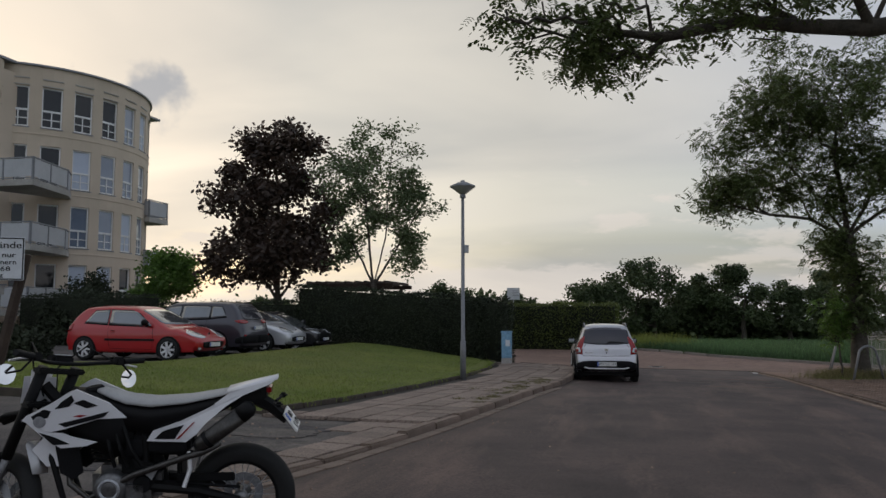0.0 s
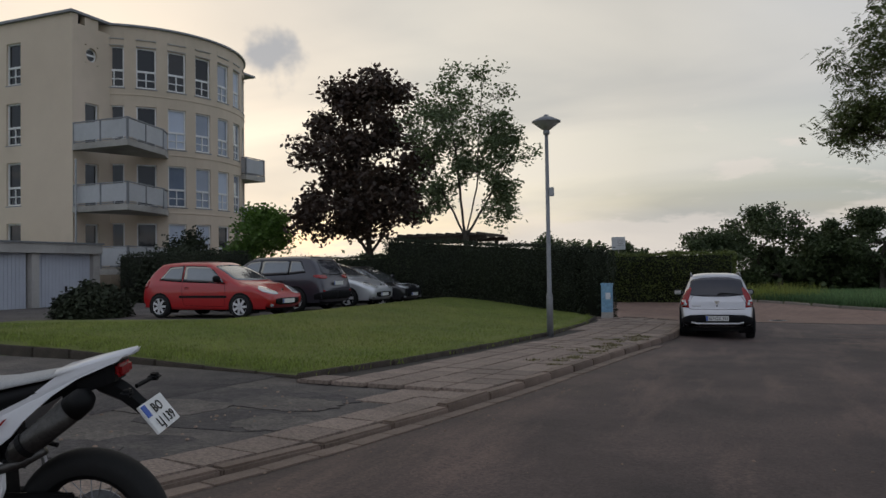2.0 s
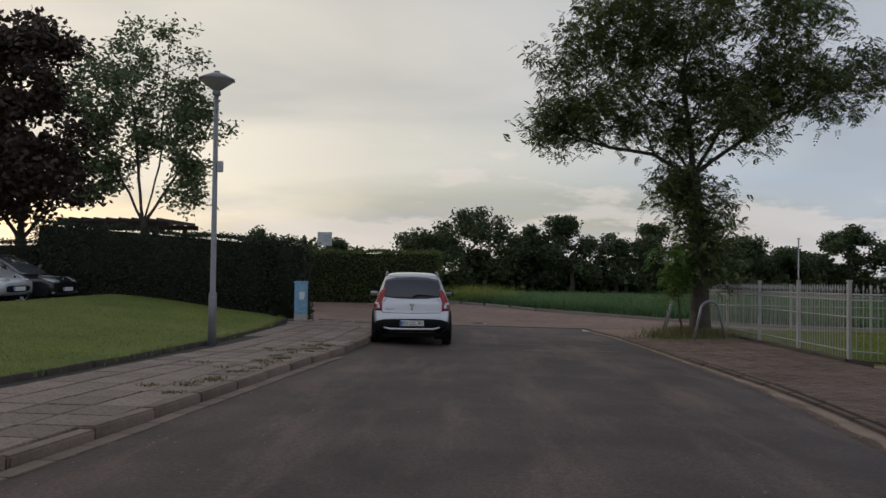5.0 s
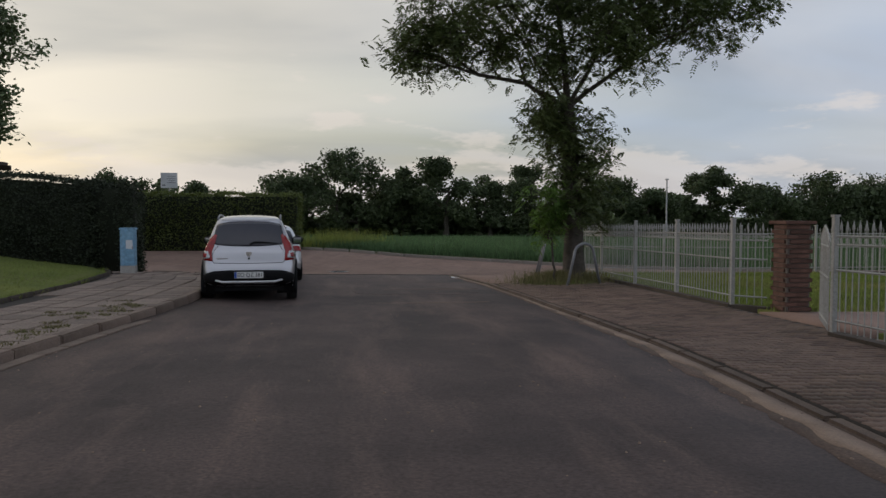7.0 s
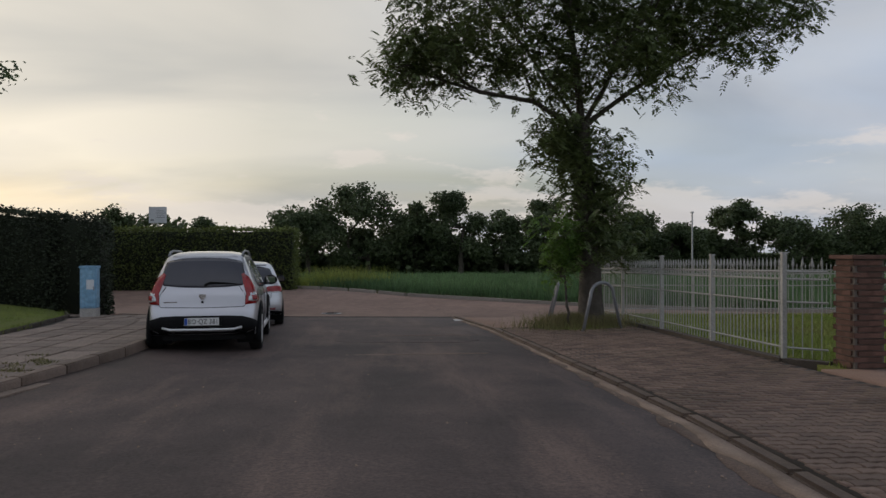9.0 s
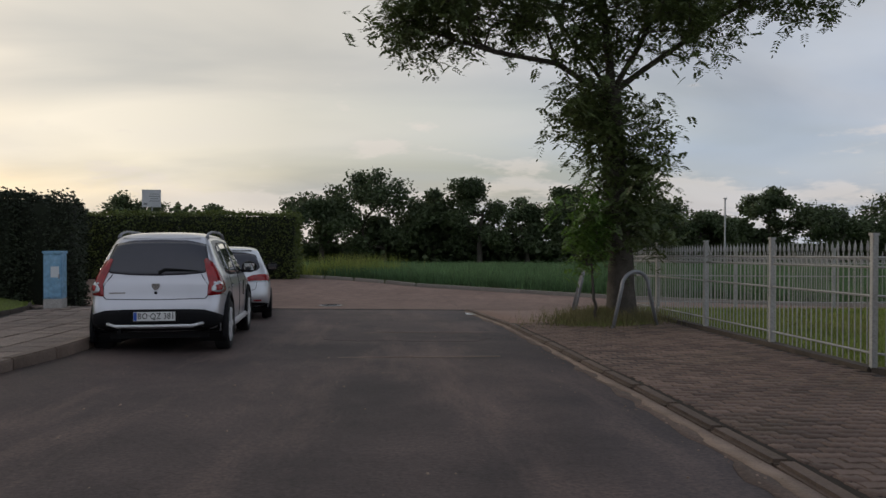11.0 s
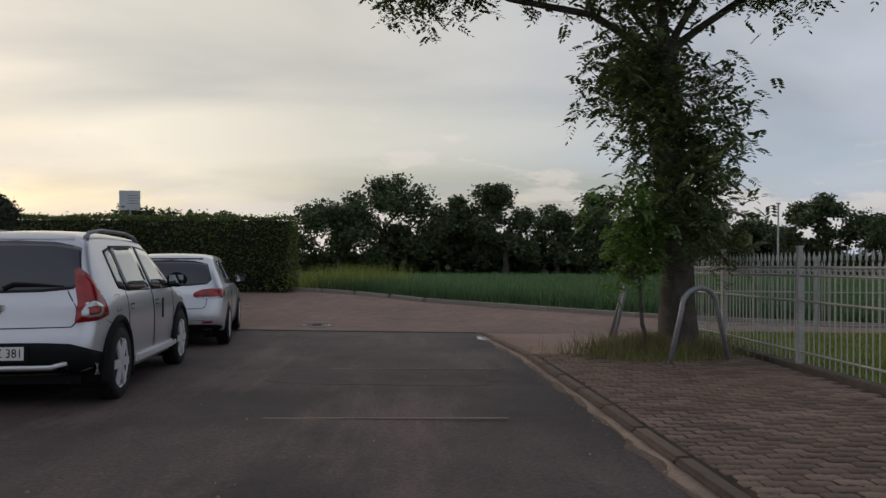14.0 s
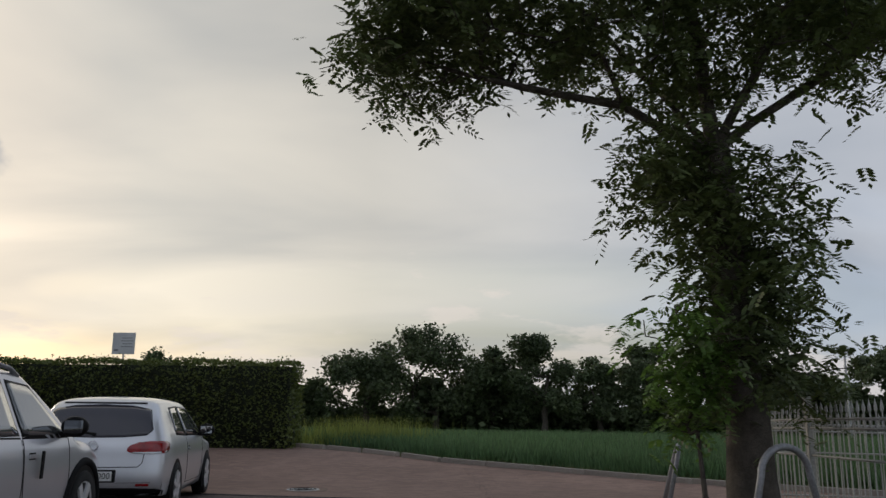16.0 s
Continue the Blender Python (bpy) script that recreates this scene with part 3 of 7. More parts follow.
def grow(root, fork, blobs, count, rng, trunk_r, chains=(), clump=0.3, per=6):
    """Points in the crown's lobes, each joined to the nearest limb: returns nodes, parents, radii."""
    nodes = [Vector(root)]
    par = [-1]
    k = 7
    for i in range(1, k + 1):
        p = Vector(root).lerp(Vector(fork), i / k)
        p.x += rng.uniform(-1, 1) * 0.03; p.y += rng.uniform(-1, 1) * 0.03
        nodes.append(p); par.append(i - 1)
    for ch in chains:
        prev = k
        for q in ch:
            q = Vector(q); a0 = nodes[prev]; m = max(1, int((q - a0).length / 0.5)); base = prev
            for s in range(1, m + 1):
                nodes.append(a0.lerp(q, s / m) + Vector((rng.uniform(-1, 1), rng.uniform(-1, 1), rng.uniform(-1, 1))) * 0.03)
                par.append(prev); prev = len(nodes) - 1
    pts = []
    for c, r, share in blobs:
        for _ in range(max(1, int(count * share / per))):
            v = Vector((rng.gauss(0, 1), rng.gauss(0, 1), rng.gauss(0, 1))).normalized() * (rng.random() ** 0.38) * rng.uniform(0.82, 1.10)
            m = Vector(c) + Vector((v.x * r[0], v.y * r[1], v.z * r[2]))
            k2 = rng.uniform(0.6, 1.3)
            for _ in range(per):
                g = [max(-1.5, min(1.5, rng.gauss(0, 1))) for _ in range(3)]
                pts.append(m + Vector((g[0], g[1], g[2] * 0.75)) * clump * k2)
    f = Vector(fork)
    pts.sort(key=lambda p: (p - f).length)
    arr = np.array([tuple(n) for n in nodes])
    dist = []
    for i, n in enumerate(nodes):
        dist.append(0.0 if par[i] < 0 else dist[par[i]] + (n - nodes[par[i]]).length)
    for p in pts:
        d = np.linalg.norm(arr - np.array(tuple(p)), axis=1)
        cost = d + 0.18 * np.array(dist)
        cost[:k - 1] = 1e9
        if p.z < f.z:
            below = arr[:k + 1, 2] < p.z
            cost[:k + 1] = d[:k + 1] + 0.1
        j = int(np.argmin(cost))
        a = nodes[j]
        L = (p - a).length
        m = max(1, int(L / 0.55))
        prev = j
        for s in range(1, m + 1):
            q = a.lerp(p, s / m)
            if s < m:
                q += Vector((rng.uniform(-1, 1), rng.uniform(-1, 1), rng.uniform(-0.3, 1.0))) * 0.07 * min(L, 2)
            nodes.append(q); par.append(prev)
            dist.append(dist[prev] + (nodes[prev] - q).length)
            prev = len(nodes) - 1
        arr = np.array([tuple(n) for n in nodes])
    n = len(nodes)
    area = [0.0] * n
    kids = [0] * n
    for i in range(n - 1, -1, -1):
        if kids[i] == 0:
            area[i] = 1.0
        if par[i] >= 0:
            kids[par[i]] += 1
            area[par[i]] += area[i]
    rmax = area[0]
    rad = [max(0.005, trunk_r * (a / rmax) ** 0.5 * (1.0 if i <= k else 0.72)) for i, a in enumerate(area)]
    tips = [nodes[i] for i in range(n) if kids[i] == 0 or rad[i] < 0.02]
    return nodes, par, rad, tips


def limbs(nodes, par, rad, sides=6):
    N = np.array([tuple(p) for p in nodes])
    vs, qs = [], []
    for i, p in enumerate(par):
        if p < 0:
            continue
        a, b = N[p], N[i]
        d = b - a
        l = np.linalg.norm(d)
        if l < 1e-6:
            continue
        d = d / l
        ref = np.array((0, 0, 1.0)) if abs(d[2]) < 0.8 else np.array((1.0, 0, 0))
        u = np.cross(d, ref); u /= np.linalg.norm(u)
        w = np.cross(d, u)
        base = len(vs)
        sd = sides if rad[i] > 0.03 else 4
        ra = min(rad[p], rad[i] * 1.35)
        for c, r in ((a, ra), (b + d * rad[i] * 0.3, rad[i])):
            for k in range(sd):
                t = math.tau * k / sd
                vs.append(c + (u * math.cos(t) + w * math.sin(t)) * r)
        for k in range(sd):
            qs.append((base + k, base + (k + 1) % sd, base + sd + (k + 1) % sd, base + sd + k))
    return vs, qs


def leaf_quads(centres, per, spread, length, width, rs, droop=0.3, squash=0.8):
    """Single leaves, each a kite, scattered round the twig ends."""
    c = np.repeat(np.asarray(centres, dtype=np.float64), per, axis=0)
    n = len(c)
    c = c + np.clip(rs.normal(0, 1, (n, 3)), -1.8, 1.8) * np.array((spread, spread, spread * squash)) * 0.6
    a = rs.uniform(0, math.tau, n)
    dz = -droop + rs.normal(0, 0.5, n)
    d = np.stack((np.cos(a), np.sin(a), dz), 1)
    d /= np.linalg.norm(d, axis=1)[:, None]
    s = np.cross(d, rs.normal(0, 1, (n, 3)))
    s /= np.linalg.norm(s, axis=1)[:, None] + 1e-9
    ln = (length * rs.uniform(0.7, 1.3, n))[:, None]
    wd = (width * rs.uniform(0.7, 1.3, n))[:, None]
    v = np.stack((c, c + d * ln * 0.5 + s * wd * 0.5, c + d * ln, c + d * ln * 0.5 - s * wd * 0.5), 1)
    q = np.arange(n * 4).reshape(n, 4)
    return v.reshape(-1, 3), q


def sprays(centres, per, spread, rachis, leaflet, rs):
    """Drooping feathered leaves: a row of paired leaflets along a bent stalk."""
    c = np.repeat(np.asarray(centres, dtype=np.float64), per, axis=0)
    n = len(c)
    c = c + np.clip(rs.normal(0, 1, (n, 3)), -1.7, 1.7) * spread * 0.6
    a = rs.uniform(0, math.tau, n)
    out = np.stack((np.cos(a), np.sin(a), rs.normal(-0.15, 0.35, n)), 1)
    out /= np.linalg.norm(out, axis=1)[:, None]
    side = np.stack((-np.sin(a), np.cos(a), rs.normal(0, 0.3, n)), 1)
    R = (rachis * rs.uniform(0.7, 1.3, n))[:, None]
    tilt = rs.normal(0, 1.1, n)[:, None]
    vs = []
    for k in range(5):
        t = (k + 0.6) / 5
        p = c + out * R * t + np.array((0, 0, -1.0)) * R * 0.55 * t * t
        for sg in ((1, -1) if k < 4 else (0,)):
            d = out * (0.45 if k < 4 else 1.0) + side * sg * 1.0 + np.array((0, 0, -0.22))
            d /= np.linalg.norm(d, axis=1)[:, None]
            w = np.cross(d, np.array((0, 0, 1.0)) + out * tilt)
            w /= np.linalg.norm(w, axis=1)[:, None] + 1e-9
            ln, wd = leaflet, leaflet * 0.44
            vs.append(np.stack((p, p + d * ln * 0.5 + w * wd * 0.5, p + d * ln, p + d * ln * 0.5 - w * wd * 0.5), 1))
    v = np.concatenate(vs, 0)
    return v.reshape(-1, 3), np.arange(len(v) * 4).reshape(-1, 4)


def tree(loc, fork, blobs, count, trunk_r, seed, leafmat, label, style="kite", per=14, spread=0.35, length=0.13, width=0.07, flare=1.5, category="tree", group="", name="tree", chains=(), clump=0.3):
    rng = random.Random(seed)
    rs = np.random.RandomState(seed)
    t = thing(name, loc, 0, label, category, group)
    nodes, par, rad, tips = grow((0, 0, -0.05), fork, blobs, count, rng, trunk_r, chains, clump)
    for i in range(3):
        rad[i] *= (flare, 1.25, 1.1)[i]
    vs, qs = limbs(nodes, par, rad, 10)
    mesh_np("trunk", vs, qs, BARK, t)
    cs = np.array([tuple(p) for p in tips])
    if style == "spray":
        v, q = sprays(cs, per, spread, length, width, rs)
    else:
        v, q = leaf_quads(cs, per, spread, length, width, rs)
    mesh_np("crown", v, q, leafmat, t)
    return t


# ash at the corner, with suckers round its trunk
TZ = G(6.5, 27.0)
tree((6.6, 27.0, TZ), (-0.2, 0, 4.4), [
    ((-0.05, 0.0, 8.3), (3.6, 3.4, 2.8), 0.47), ((-2.8, 0.0, 7.4), (1.7, 1.8, 1.4), 0.09), ((0.1, 0.0, 5.75), (2.1, 1.9, 0.6), 0.10), ((-3.15, 0.0, 5.95), (1.8, 1.7, 0.65), 0.11), ((3.0, 0.3, 7.0), (2.0, 2.0, 1.0), 0.12), ((4.5, 0.2, 7.5), (0.8, 1.1, 0.4), 0.02),
    ((-0.75, 0, 4.2), (0.75, 0.7, 0.45), 0.03), ((-0.35, 0, 3.8), (0.85, 0.7, 0.5), 0.035), ((0.0, 0, 2.9), (0.70, 0.7, 0.8), 0.05), ((0.05, 0.0, 1.9), (0.55, 0.55, 0.7), 0.035)], 1600, 0.21, 11, LEAF,
    "tall roadside ash with leafy suckers round its trunk", "spray", 10, 0.34, 0.20, 0.10, clump=0.30,
    chains=([(-0.35, 0, 5.5), (-0.5, 0, 7.2), (-0.2, 0, 9.2)], [(-1.3, 0, 4.95), (-2.5, -0.2, 5.1), (-3.9, 0, 5.6)], [(0.8, 0.2, 5.2), (2.0, 0.3, 6.0), (3.4, 0.2, 6.7)], [(-1.2, 0.9, 6.2), (-2.2, 1.2, 7.6)], [(0.9, -0.7, 6.6), (1.7, -1.0, 8.4)]))
# pale green suckers on the road side of the trunk
tree((5.98, 26.5, TZ), (-0.05, 0, 0.5), [((-0.1, 0.0, 1.6), (0.34, 0.34, 0.65), 0.8), ((-0.25, 0.0, 2.4), (0.2, 0.2, 0.3), 0.2)], 42, 0.03, 12, LEAF_FRESH,
    "pale green ash suckers beside the trunk", "spray", 12, 0.28, 0.17, 0.09, flare=1.0, category="sapling", name="sapling", clump=0.15)
# limb of the near tree over the road
tree((6.6, 9.6, G(6.6, 9.6)), (-0.6, 0.2, 4.6), [
    ((-7.3, 0.6, 5.18), (1.1, 1.1, 0.3), 0.24), ((-5.0, 0.9, 5.55), (1.4, 1.4, 0.4), 0.26), ((-2.4, 0.9, 6.0), (2.0, 2.0, 0.9), 0.22), ((0.0, 0.0, 7.4), (2.8, 2.8, 1.7), 0.28)], 420, 0.2, 5, LEAF,
    "roadside tree whose limb hangs over the road", "spray", 11, 0.28, 0.16, 0.08, clump=0.2,
    chains=([(-2.0, 0.4, 5.15), (-3.85, 0.8, 5.0), (-5.3, 0.8, 5.2), (-6.25, 0.8, 5.1), (-7.3, 0.8, 5.35)], [(0.2, 0, 7.0)]))
# copper maple and pale ash behind the hedge
tree((-16.0, 33.2, -0.1), (0, 0, 2.2), [
    ((-0.3, 0, 6.9), (2.9, 2.7, 2.7), 0.46), ((-0.4, 0.0, 4.3), (3.5, 3.4, 1.5), 0.38), ((-0.8, 0, 9.5), (0.8, 1.0, 0.9), 0.08), ((1.0, 0, 9.4), (0.9, 0.9, 0.8), 0.08)], 780, 0.2, 3, LEAF_MAPLE,
    "copper-leaved maple with a dense dark crown", "kite", 27, 0.40, 0.24, 0.16, clump=0.38,
    chains=([(0, 0, 5.0), (-0.2, 0, 9.3)], [(1.3, 0.4, 4.2), (2.6, 0.5, 5.6)], [(-1.3, -0.3, 4.2), (-2.6, -0.4, 5.4)]))
tree((-10.65, 31.9, -0.3), (-0.25, 0, 3.0), [
    ((-0.3, 0, 7.4), (2.2, 2.1, 2.2), 0.50), ((1.5, 0, 6.3), (1.2, 1.3, 1.6), 0.22), ((-1.5, 0, 5.0), (0.9, 1.0, 1.0), 0.12), ((1.2, 0, 4.3), (0.9, 1.0, 0.9), 0.10), ((-0.8, 0, 9.4), (0.6, 0.6, 0.5), 0.03), ((0.8, 0, 9.3), (0.7, 0.6, 0.5), 0.03)], 560, 0.12, 8, LEAF_PALE,
    "slender young ash with a thin airy crown", "kite", 24, 0.30, 0.16, 0.09, clump=0.26,
    chains=([(-0.5, 0, 5.0), (-0.9, 0, 8.6)], [(0.25, 0, 5.0), (0.5, 0, 8.8)], [(1.0, 0.2, 5.0), (1.9, 0.2, 6.6)], [(-1.3, 0, 5.0)]))
tree((-21.6, 33.0, 0.0), (0, 0, 1.2), [((0, 0, 2.9), (1.45, 1.45, 1.6), 1.0)], 150, 0.09, 21, LEAF_FRESH,
     "small bright green garden tree before the flats", "kite", 60, 0.4, 0.18, 0.12)


def bush(loc, r, seed, leafmat, label, n=2600, name="bush"):
    rs = np.random.RandomState(seed)
    t = thing(name, loc, 0, label, "bush")
    v = rs.normal(0, 1, (n, 3)); v /= np.linalg.norm(v, axis=1)[:, None]
    v[:, 2] = np.abs(v[:, 2])
    lump = 1 + 0.16 * np.sin(v[:, 0] * 5 + seed) * np.cos(v[:, 1] * 6) + rs.normal(0, 0.05, n)
    c = v * np.array(r) * (lump * rs.uniform(0.75, 1.0, n))[:, None]
    c[:, 2] = np.maximum(c[:, 2], 0.03)
    vv, q = leaf_quads(c, 5, 0.12, 0.14, 0.09, rs)
    vv[:, 2] = np.maximum(vv[:, 2], 0.005)
    mesh_np("foliage", vv, q, leafmat, t)
    bm = bmesh.new()
    bmesh.ops.create_icosphere(bm, subdivisions=3, radius=1.0)
    for w in bm.verts:
        k = 0.78 + 0.08 * noise.noise(w.co * 3)
        w.co = Vector((w.co.x * r[0] * k, w.co.y * r[1] * k, max(0.0, w.co.z * r[2] * k)))
    # solid core whose colour paints the shade behind the leaves
    part("inside", bm, SHADE_CORE, t)
    return t


def hedge(pts, w, h, seed, leafmat, label, leaf=0.09, density=330, wob=0.06, name="hedge"):
    """A clipped hedge along a line of ground points, with a leafy skin over an inside coloured as dark as its shade."""
    rs = np.random.RandomState(seed)
    t = thing(name, (pts[0][0], pts[0][1], 0), 0, label, "hedge")
    o = np.array((pts[0][0], pts[0][1], 0.0))
    cs, vs, qs = [], [], []
    for (x0, y0), (x1, y1) in zip(pts, pts[1:]):
        d = np.array((x1 - x0, y1 - y0)); L = np.linalg.norm(d); d /= L
        nrm = np.array((-d[1], d[0]))
        g0, g1 = G(x0, y0), G(x1, y1)
        b = len(vs)
        for (px, py, gz, e) in ((x0, y0, g0, 0.12), (x1, y1, g1, -0.12)):
            for s, z in ((-1, 0.0), (1, 0.0), (1, h - 0.1), (-1, h - 0.1)):
                q = np.array((px, py)) + d * e + nrm * s * (w / 2 - 0.1)
                vs.append((q[0] - o[0], q[1] - o[1], gz + z))
        qs += [(b, b + 1, b + 5, b + 4), (b + 1, b + 2, b + 6, b + 5), (b + 2, b + 3, b + 7, b + 6), (b + 3, b, b + 4, b + 7), (b, b + 3, b + 2, b + 1), (b + 4, b + 5, b + 6, b + 7)]
        for area, mk in ((L * h, "s"), (L * h, "n"), (L * w, "t"), (w * h, "a"), (w * h, "b")):
            n = int(area * density)
            u, v = rs.uniform(0, 1, n), rs.uniform(0, 1, n)
            if mk in "sn":
                al, ac, z = u * L, np.full(n, (w / 2) * (1 if mk == "n" else -1)), v * h
            elif mk == "t":
                al, ac, z = u * L, (v - 0.5) * w, np.full(n, h)
            else:
                al, ac, z = np.full(n, 0.0 if mk == "a" else L), (u - 0.5) * w, v * h
            bulge = wob * (np.sin(al * 2.1 + seed) + np.sin(al * 5.3 + z * 3) * 0.5)
            rnd = np.clip((z - (h - 0.3)) / 0.3, 0, 1) ** 2 * 0.12
            ac = ac * (1 - rnd / (w / 2) * 0.8)
            x = x0 + d[0] * al + nrm[0] * (ac + bulge * np.sign(ac)) - o[0]
            y = y0 + d[1] * al + nrm[1] * (ac + bulge * np.sign(ac)) - o[1]
            zz = g0 + (g1 - g0) * al / L + np.maximum(0.02, z + (bulge * 0.6 + rs.exponential(0.035, n) * (rs.uniform(0, 1, n) < 0.3) if mk == "t" else 0))
            cs.append(np.stack((x, y, zz), 1))
    mesh_np("inside", vs, qs, SHADE_CORE, t)
    c = np.concatenate(cs)
    v, q = leaf_quads(c, 1, 0.05, leaf, leaf * 0.6, rs, 0.0)
    mesh_np("foliage", v, q, leafmat, t)
    return t


hedge([(-5.75, 30.1), (-13.4, 30.6)], 1.9, 2.42, 4, LEAF_YEW, "tall dark clipped hedge beyond the lawn", 0.08, 420)
hedge([(-5.35, 29.4), (-5.6, 31.0)], 1.3, 2.35, 14, LEAF_YEW, "rounded dark hedge end beside the blue cabinet", 0.08, 420, 0.1)
hedge([(-13.4, 30.4), (-24.0, 31.2)], 1.2, 1.75, 6, LEAF_YEW, "lower dark hedge behind the parked cars", 0.08, 260)
hedge([(-1.0, 38.6), (-14.0, 39.0)], 1.2, 2.15, 9, LEAF_HEDGE, "clipped green hedge across the junction", 0.09, 380)
bush((-16.75, 18.5, G(-16.75, 18.5)), (0.86, 0.86, 0.86), 2, LEAF_YEW, "round dark green bush before the garages")
bush((-22.8, 28.6, 0.1), (1.6, 1.6, 2.3), 31, LEAF_YEW, "dark shrub at the foot of the flats")
bush((-24.0, 30.9, 0.1), (1.5, 1.5, 3.1), 32, LEAF_YEW, "tall dark conifer bush under the windows")
hedge([(-18.5, 27.5), (-25.0, 28.1)], 1.0, 2.0, 16, LEAF_YEW, "low dark hedge beside the garages", 0.08, 240)


def far_tree(x, y, w, h, seed, dense=1.0, label="dark tree at the field's far edge"):
    rs = random.Random(seed)
    blobs = [((0, 0, h * 0.52), (w * 0.42, w * 0.42, h * 0.40), 0.55), ((rs.uniform(-1, 1) * w * 0.2, 0, h * 0.76), (w * 0.26, w * 0.26, h * 0.22), 0.2),
             ((w * 0.22, 0, h * 0.36), (w * 0.3, w * 0.3, h * 0.25), 0.13), ((-w * 0.22, 0, h * 0.36), (w * 0.3, w * 0.3, h * 0.25), 0.12)]
    return tree((x, y, G(x, y)), (0, 0, h * 0.25), blobs, int(190 * dense), 0.2, seed, LEAF_DARK, label, "kite", int(95 * dense), w * 0.095, 0.25, 0.17, 1.2, group="trees along the field edge", clump=w * 0.03)


def dark_strip():
    """Undergrowth along the far edge of the field."""
    rs = np.random.RandomState(77)
    n = 80000
    u = rs.uniform(0, 1, n)
    x = -75 + 190 * u
    h = 2.2 + 1.3 * np.sin(x * 0.31) + 0.9 * np.sin(x * 0.83 + 1) + 0.5 * np.sin(x * 2.1)
    z = rs.uniform(0, 1, n) ** 0.8 * np.maximum(h, 1.6) + 0.1
    y = FAR_Y + rs.normal(0, 1.0, n) + 2
    c = np.stack((x, y, z + G(0, FAR_Y) - 0.3), 1)
    v, q = leaf_quads(c, 1, 0.3, 0.55, 0.42, rs)
    mesh_np("undergrowth", v, q, LEAF_DARK, None, "dark undergrowth along the far edge of the field", "stuff", "undergrowth")


FAR_Y = 72.0
dark_strip()


# far trees ------------------------------------------------------------------
for i, (x, w, h) in enumerate([(-3.2, 7.5, 6.2), (1.4, 8.0, 8.1), (5.2, 4.6, 6.7), (8.6, 6.6, 7.2), (12.4, 5.5, 5.5), (16.0, 6.0, 6.5), (21.0, 7.0, 5.2), (26.5, 6.0, 4.8), (31.5, 5.2, 7.1), (36.0, 7.0, 5.0), (41.0, 8.0, 6.4), (48.0, 9.0, 5.7), (-11.5, 6.0, 4.7), (-17.5, 6.4, 5.8), (-23.0, 5.5, 4.9), (-29.0, 6.0, 4.6), (-8.0, 4.0, 3.8)]):
    far_tree(x, FAR_Y - 1.5 + (i % 3) * 1.2, w, h * 0.93, 40 + i, 1.0)


# flats ----------------------------------------------------------------------
CX, CY, RD = -32.6, 36.2, 6.2
ROWS = [(10.55, 12.55), (7.65, 9.65), (4.75, 6.8), (1.85, 3.9)]
TOPZ = 13.55


def window_unit(parent, m, w, h, pane_kind, opened=False, small=False):
    """White frame with one tall pane above and four small panes below; outward is -y."""
    win = new("window")
    win.parent = parent
    win.matrix_basis = m
    f = 0.07
    bm = bmesh.new()
    for c, s in (((0, 0, f / 2), (w, 0.08, f)), ((0, 0, h - f / 2), (w, 0.08, f)), ((-w / 2 + f / 2, 0, h / 2), (f, 0.08, h - 2 * f)), ((w / 2 - f / 2, 0, h / 2), (f, 0.08, h - 2 * f))):
        box(bm, c, s)
    if not small:
        t = h * 0.42
        box(bm, (0, 0, t), (w - 2 * f, 0.075, f * 1.4))
        box(bm, (0, 0.002, t / 2 + f / 2), (0.05, 0.07, t - f * 1.8))
        box(bm, (0, 0.004, t / 2), (w - 2 * f, 0.06, 0.045))
    part("frame", bm, FRAMEW, win)
    # dark glass, or one of two panes coloured like reflected sky
    part("pane", bx((0, 0.02, h / 2), (w - 2 * f, 0.012, h - 2 * f)), (GLASS_D, BLIND_SKY, GLASS_B)[pane_kind], win)
    part("window_sill", bx((0, -0.07, -0.035), (w + 0.1, 0.16, 0.05)), STEEL, win)
    return win


def balcony(parent, pts, z, name="balcony"):
    """Slab and panelled parapet round the outer points."""
    b = new(name)
    b.parent = parent
    bm = bmesh.new()
    lo = [bm.verts.new((x, y, z)) for x, y in pts]
    hi = [bm.verts.new((x, y, z + 0.28)) for x, y in pts]
    bm.faces.new(lo[::-1]); bm.faces.new(hi)
    for i in range(len(pts)):
        j = (i + 1) % len(pts)
        bm.faces.new((lo[i], lo[j], hi[j], hi[i]))
    bmesh.ops.recalc_face_normals(bm, faces=bm.faces[:])
    part("slab", bm, CONCRETE, b)
    for (x0, y0), (x1, y1) in zip(pts, pts[1:]):
        if x0 < -28.5 and x1 < -28.5 and pts[0][0] < -28.5 and (x0, y0) != pts[0]:
            continue
        d = Vector((x1 - x0, y1 - y0, 0)); L = d.length
        a = math.atan2(d.y, d.x)
        m = pose(x0, y0, 0, 0, 0, math.degrees(a))
        n = max(1, round(L / 1.5))
        for i in range(n):
            part("panel", bx((L * (i + 0.5) / n, 0.06, z + 0.80), (L / n - 0.10, 0.03, 0.80), 0, m), PANEL, b)
        bm = bmesh.new()
        for i in range(n + 1):
            box(bm, (min(max(L * i / n, 0.03), L - 0.03), 0.05, z + 0.74), (0.06, 0.06, 0.98), m)
        box(bm, (L / 2, 0.05, z + 1.25), (L, 0.07, 0.05), m)
        box(bm, (L / 2, 0.05, z + 0.34), (L, 0.05, 0.04), m)
        part("railing", bm, STEEL, b)
    return b


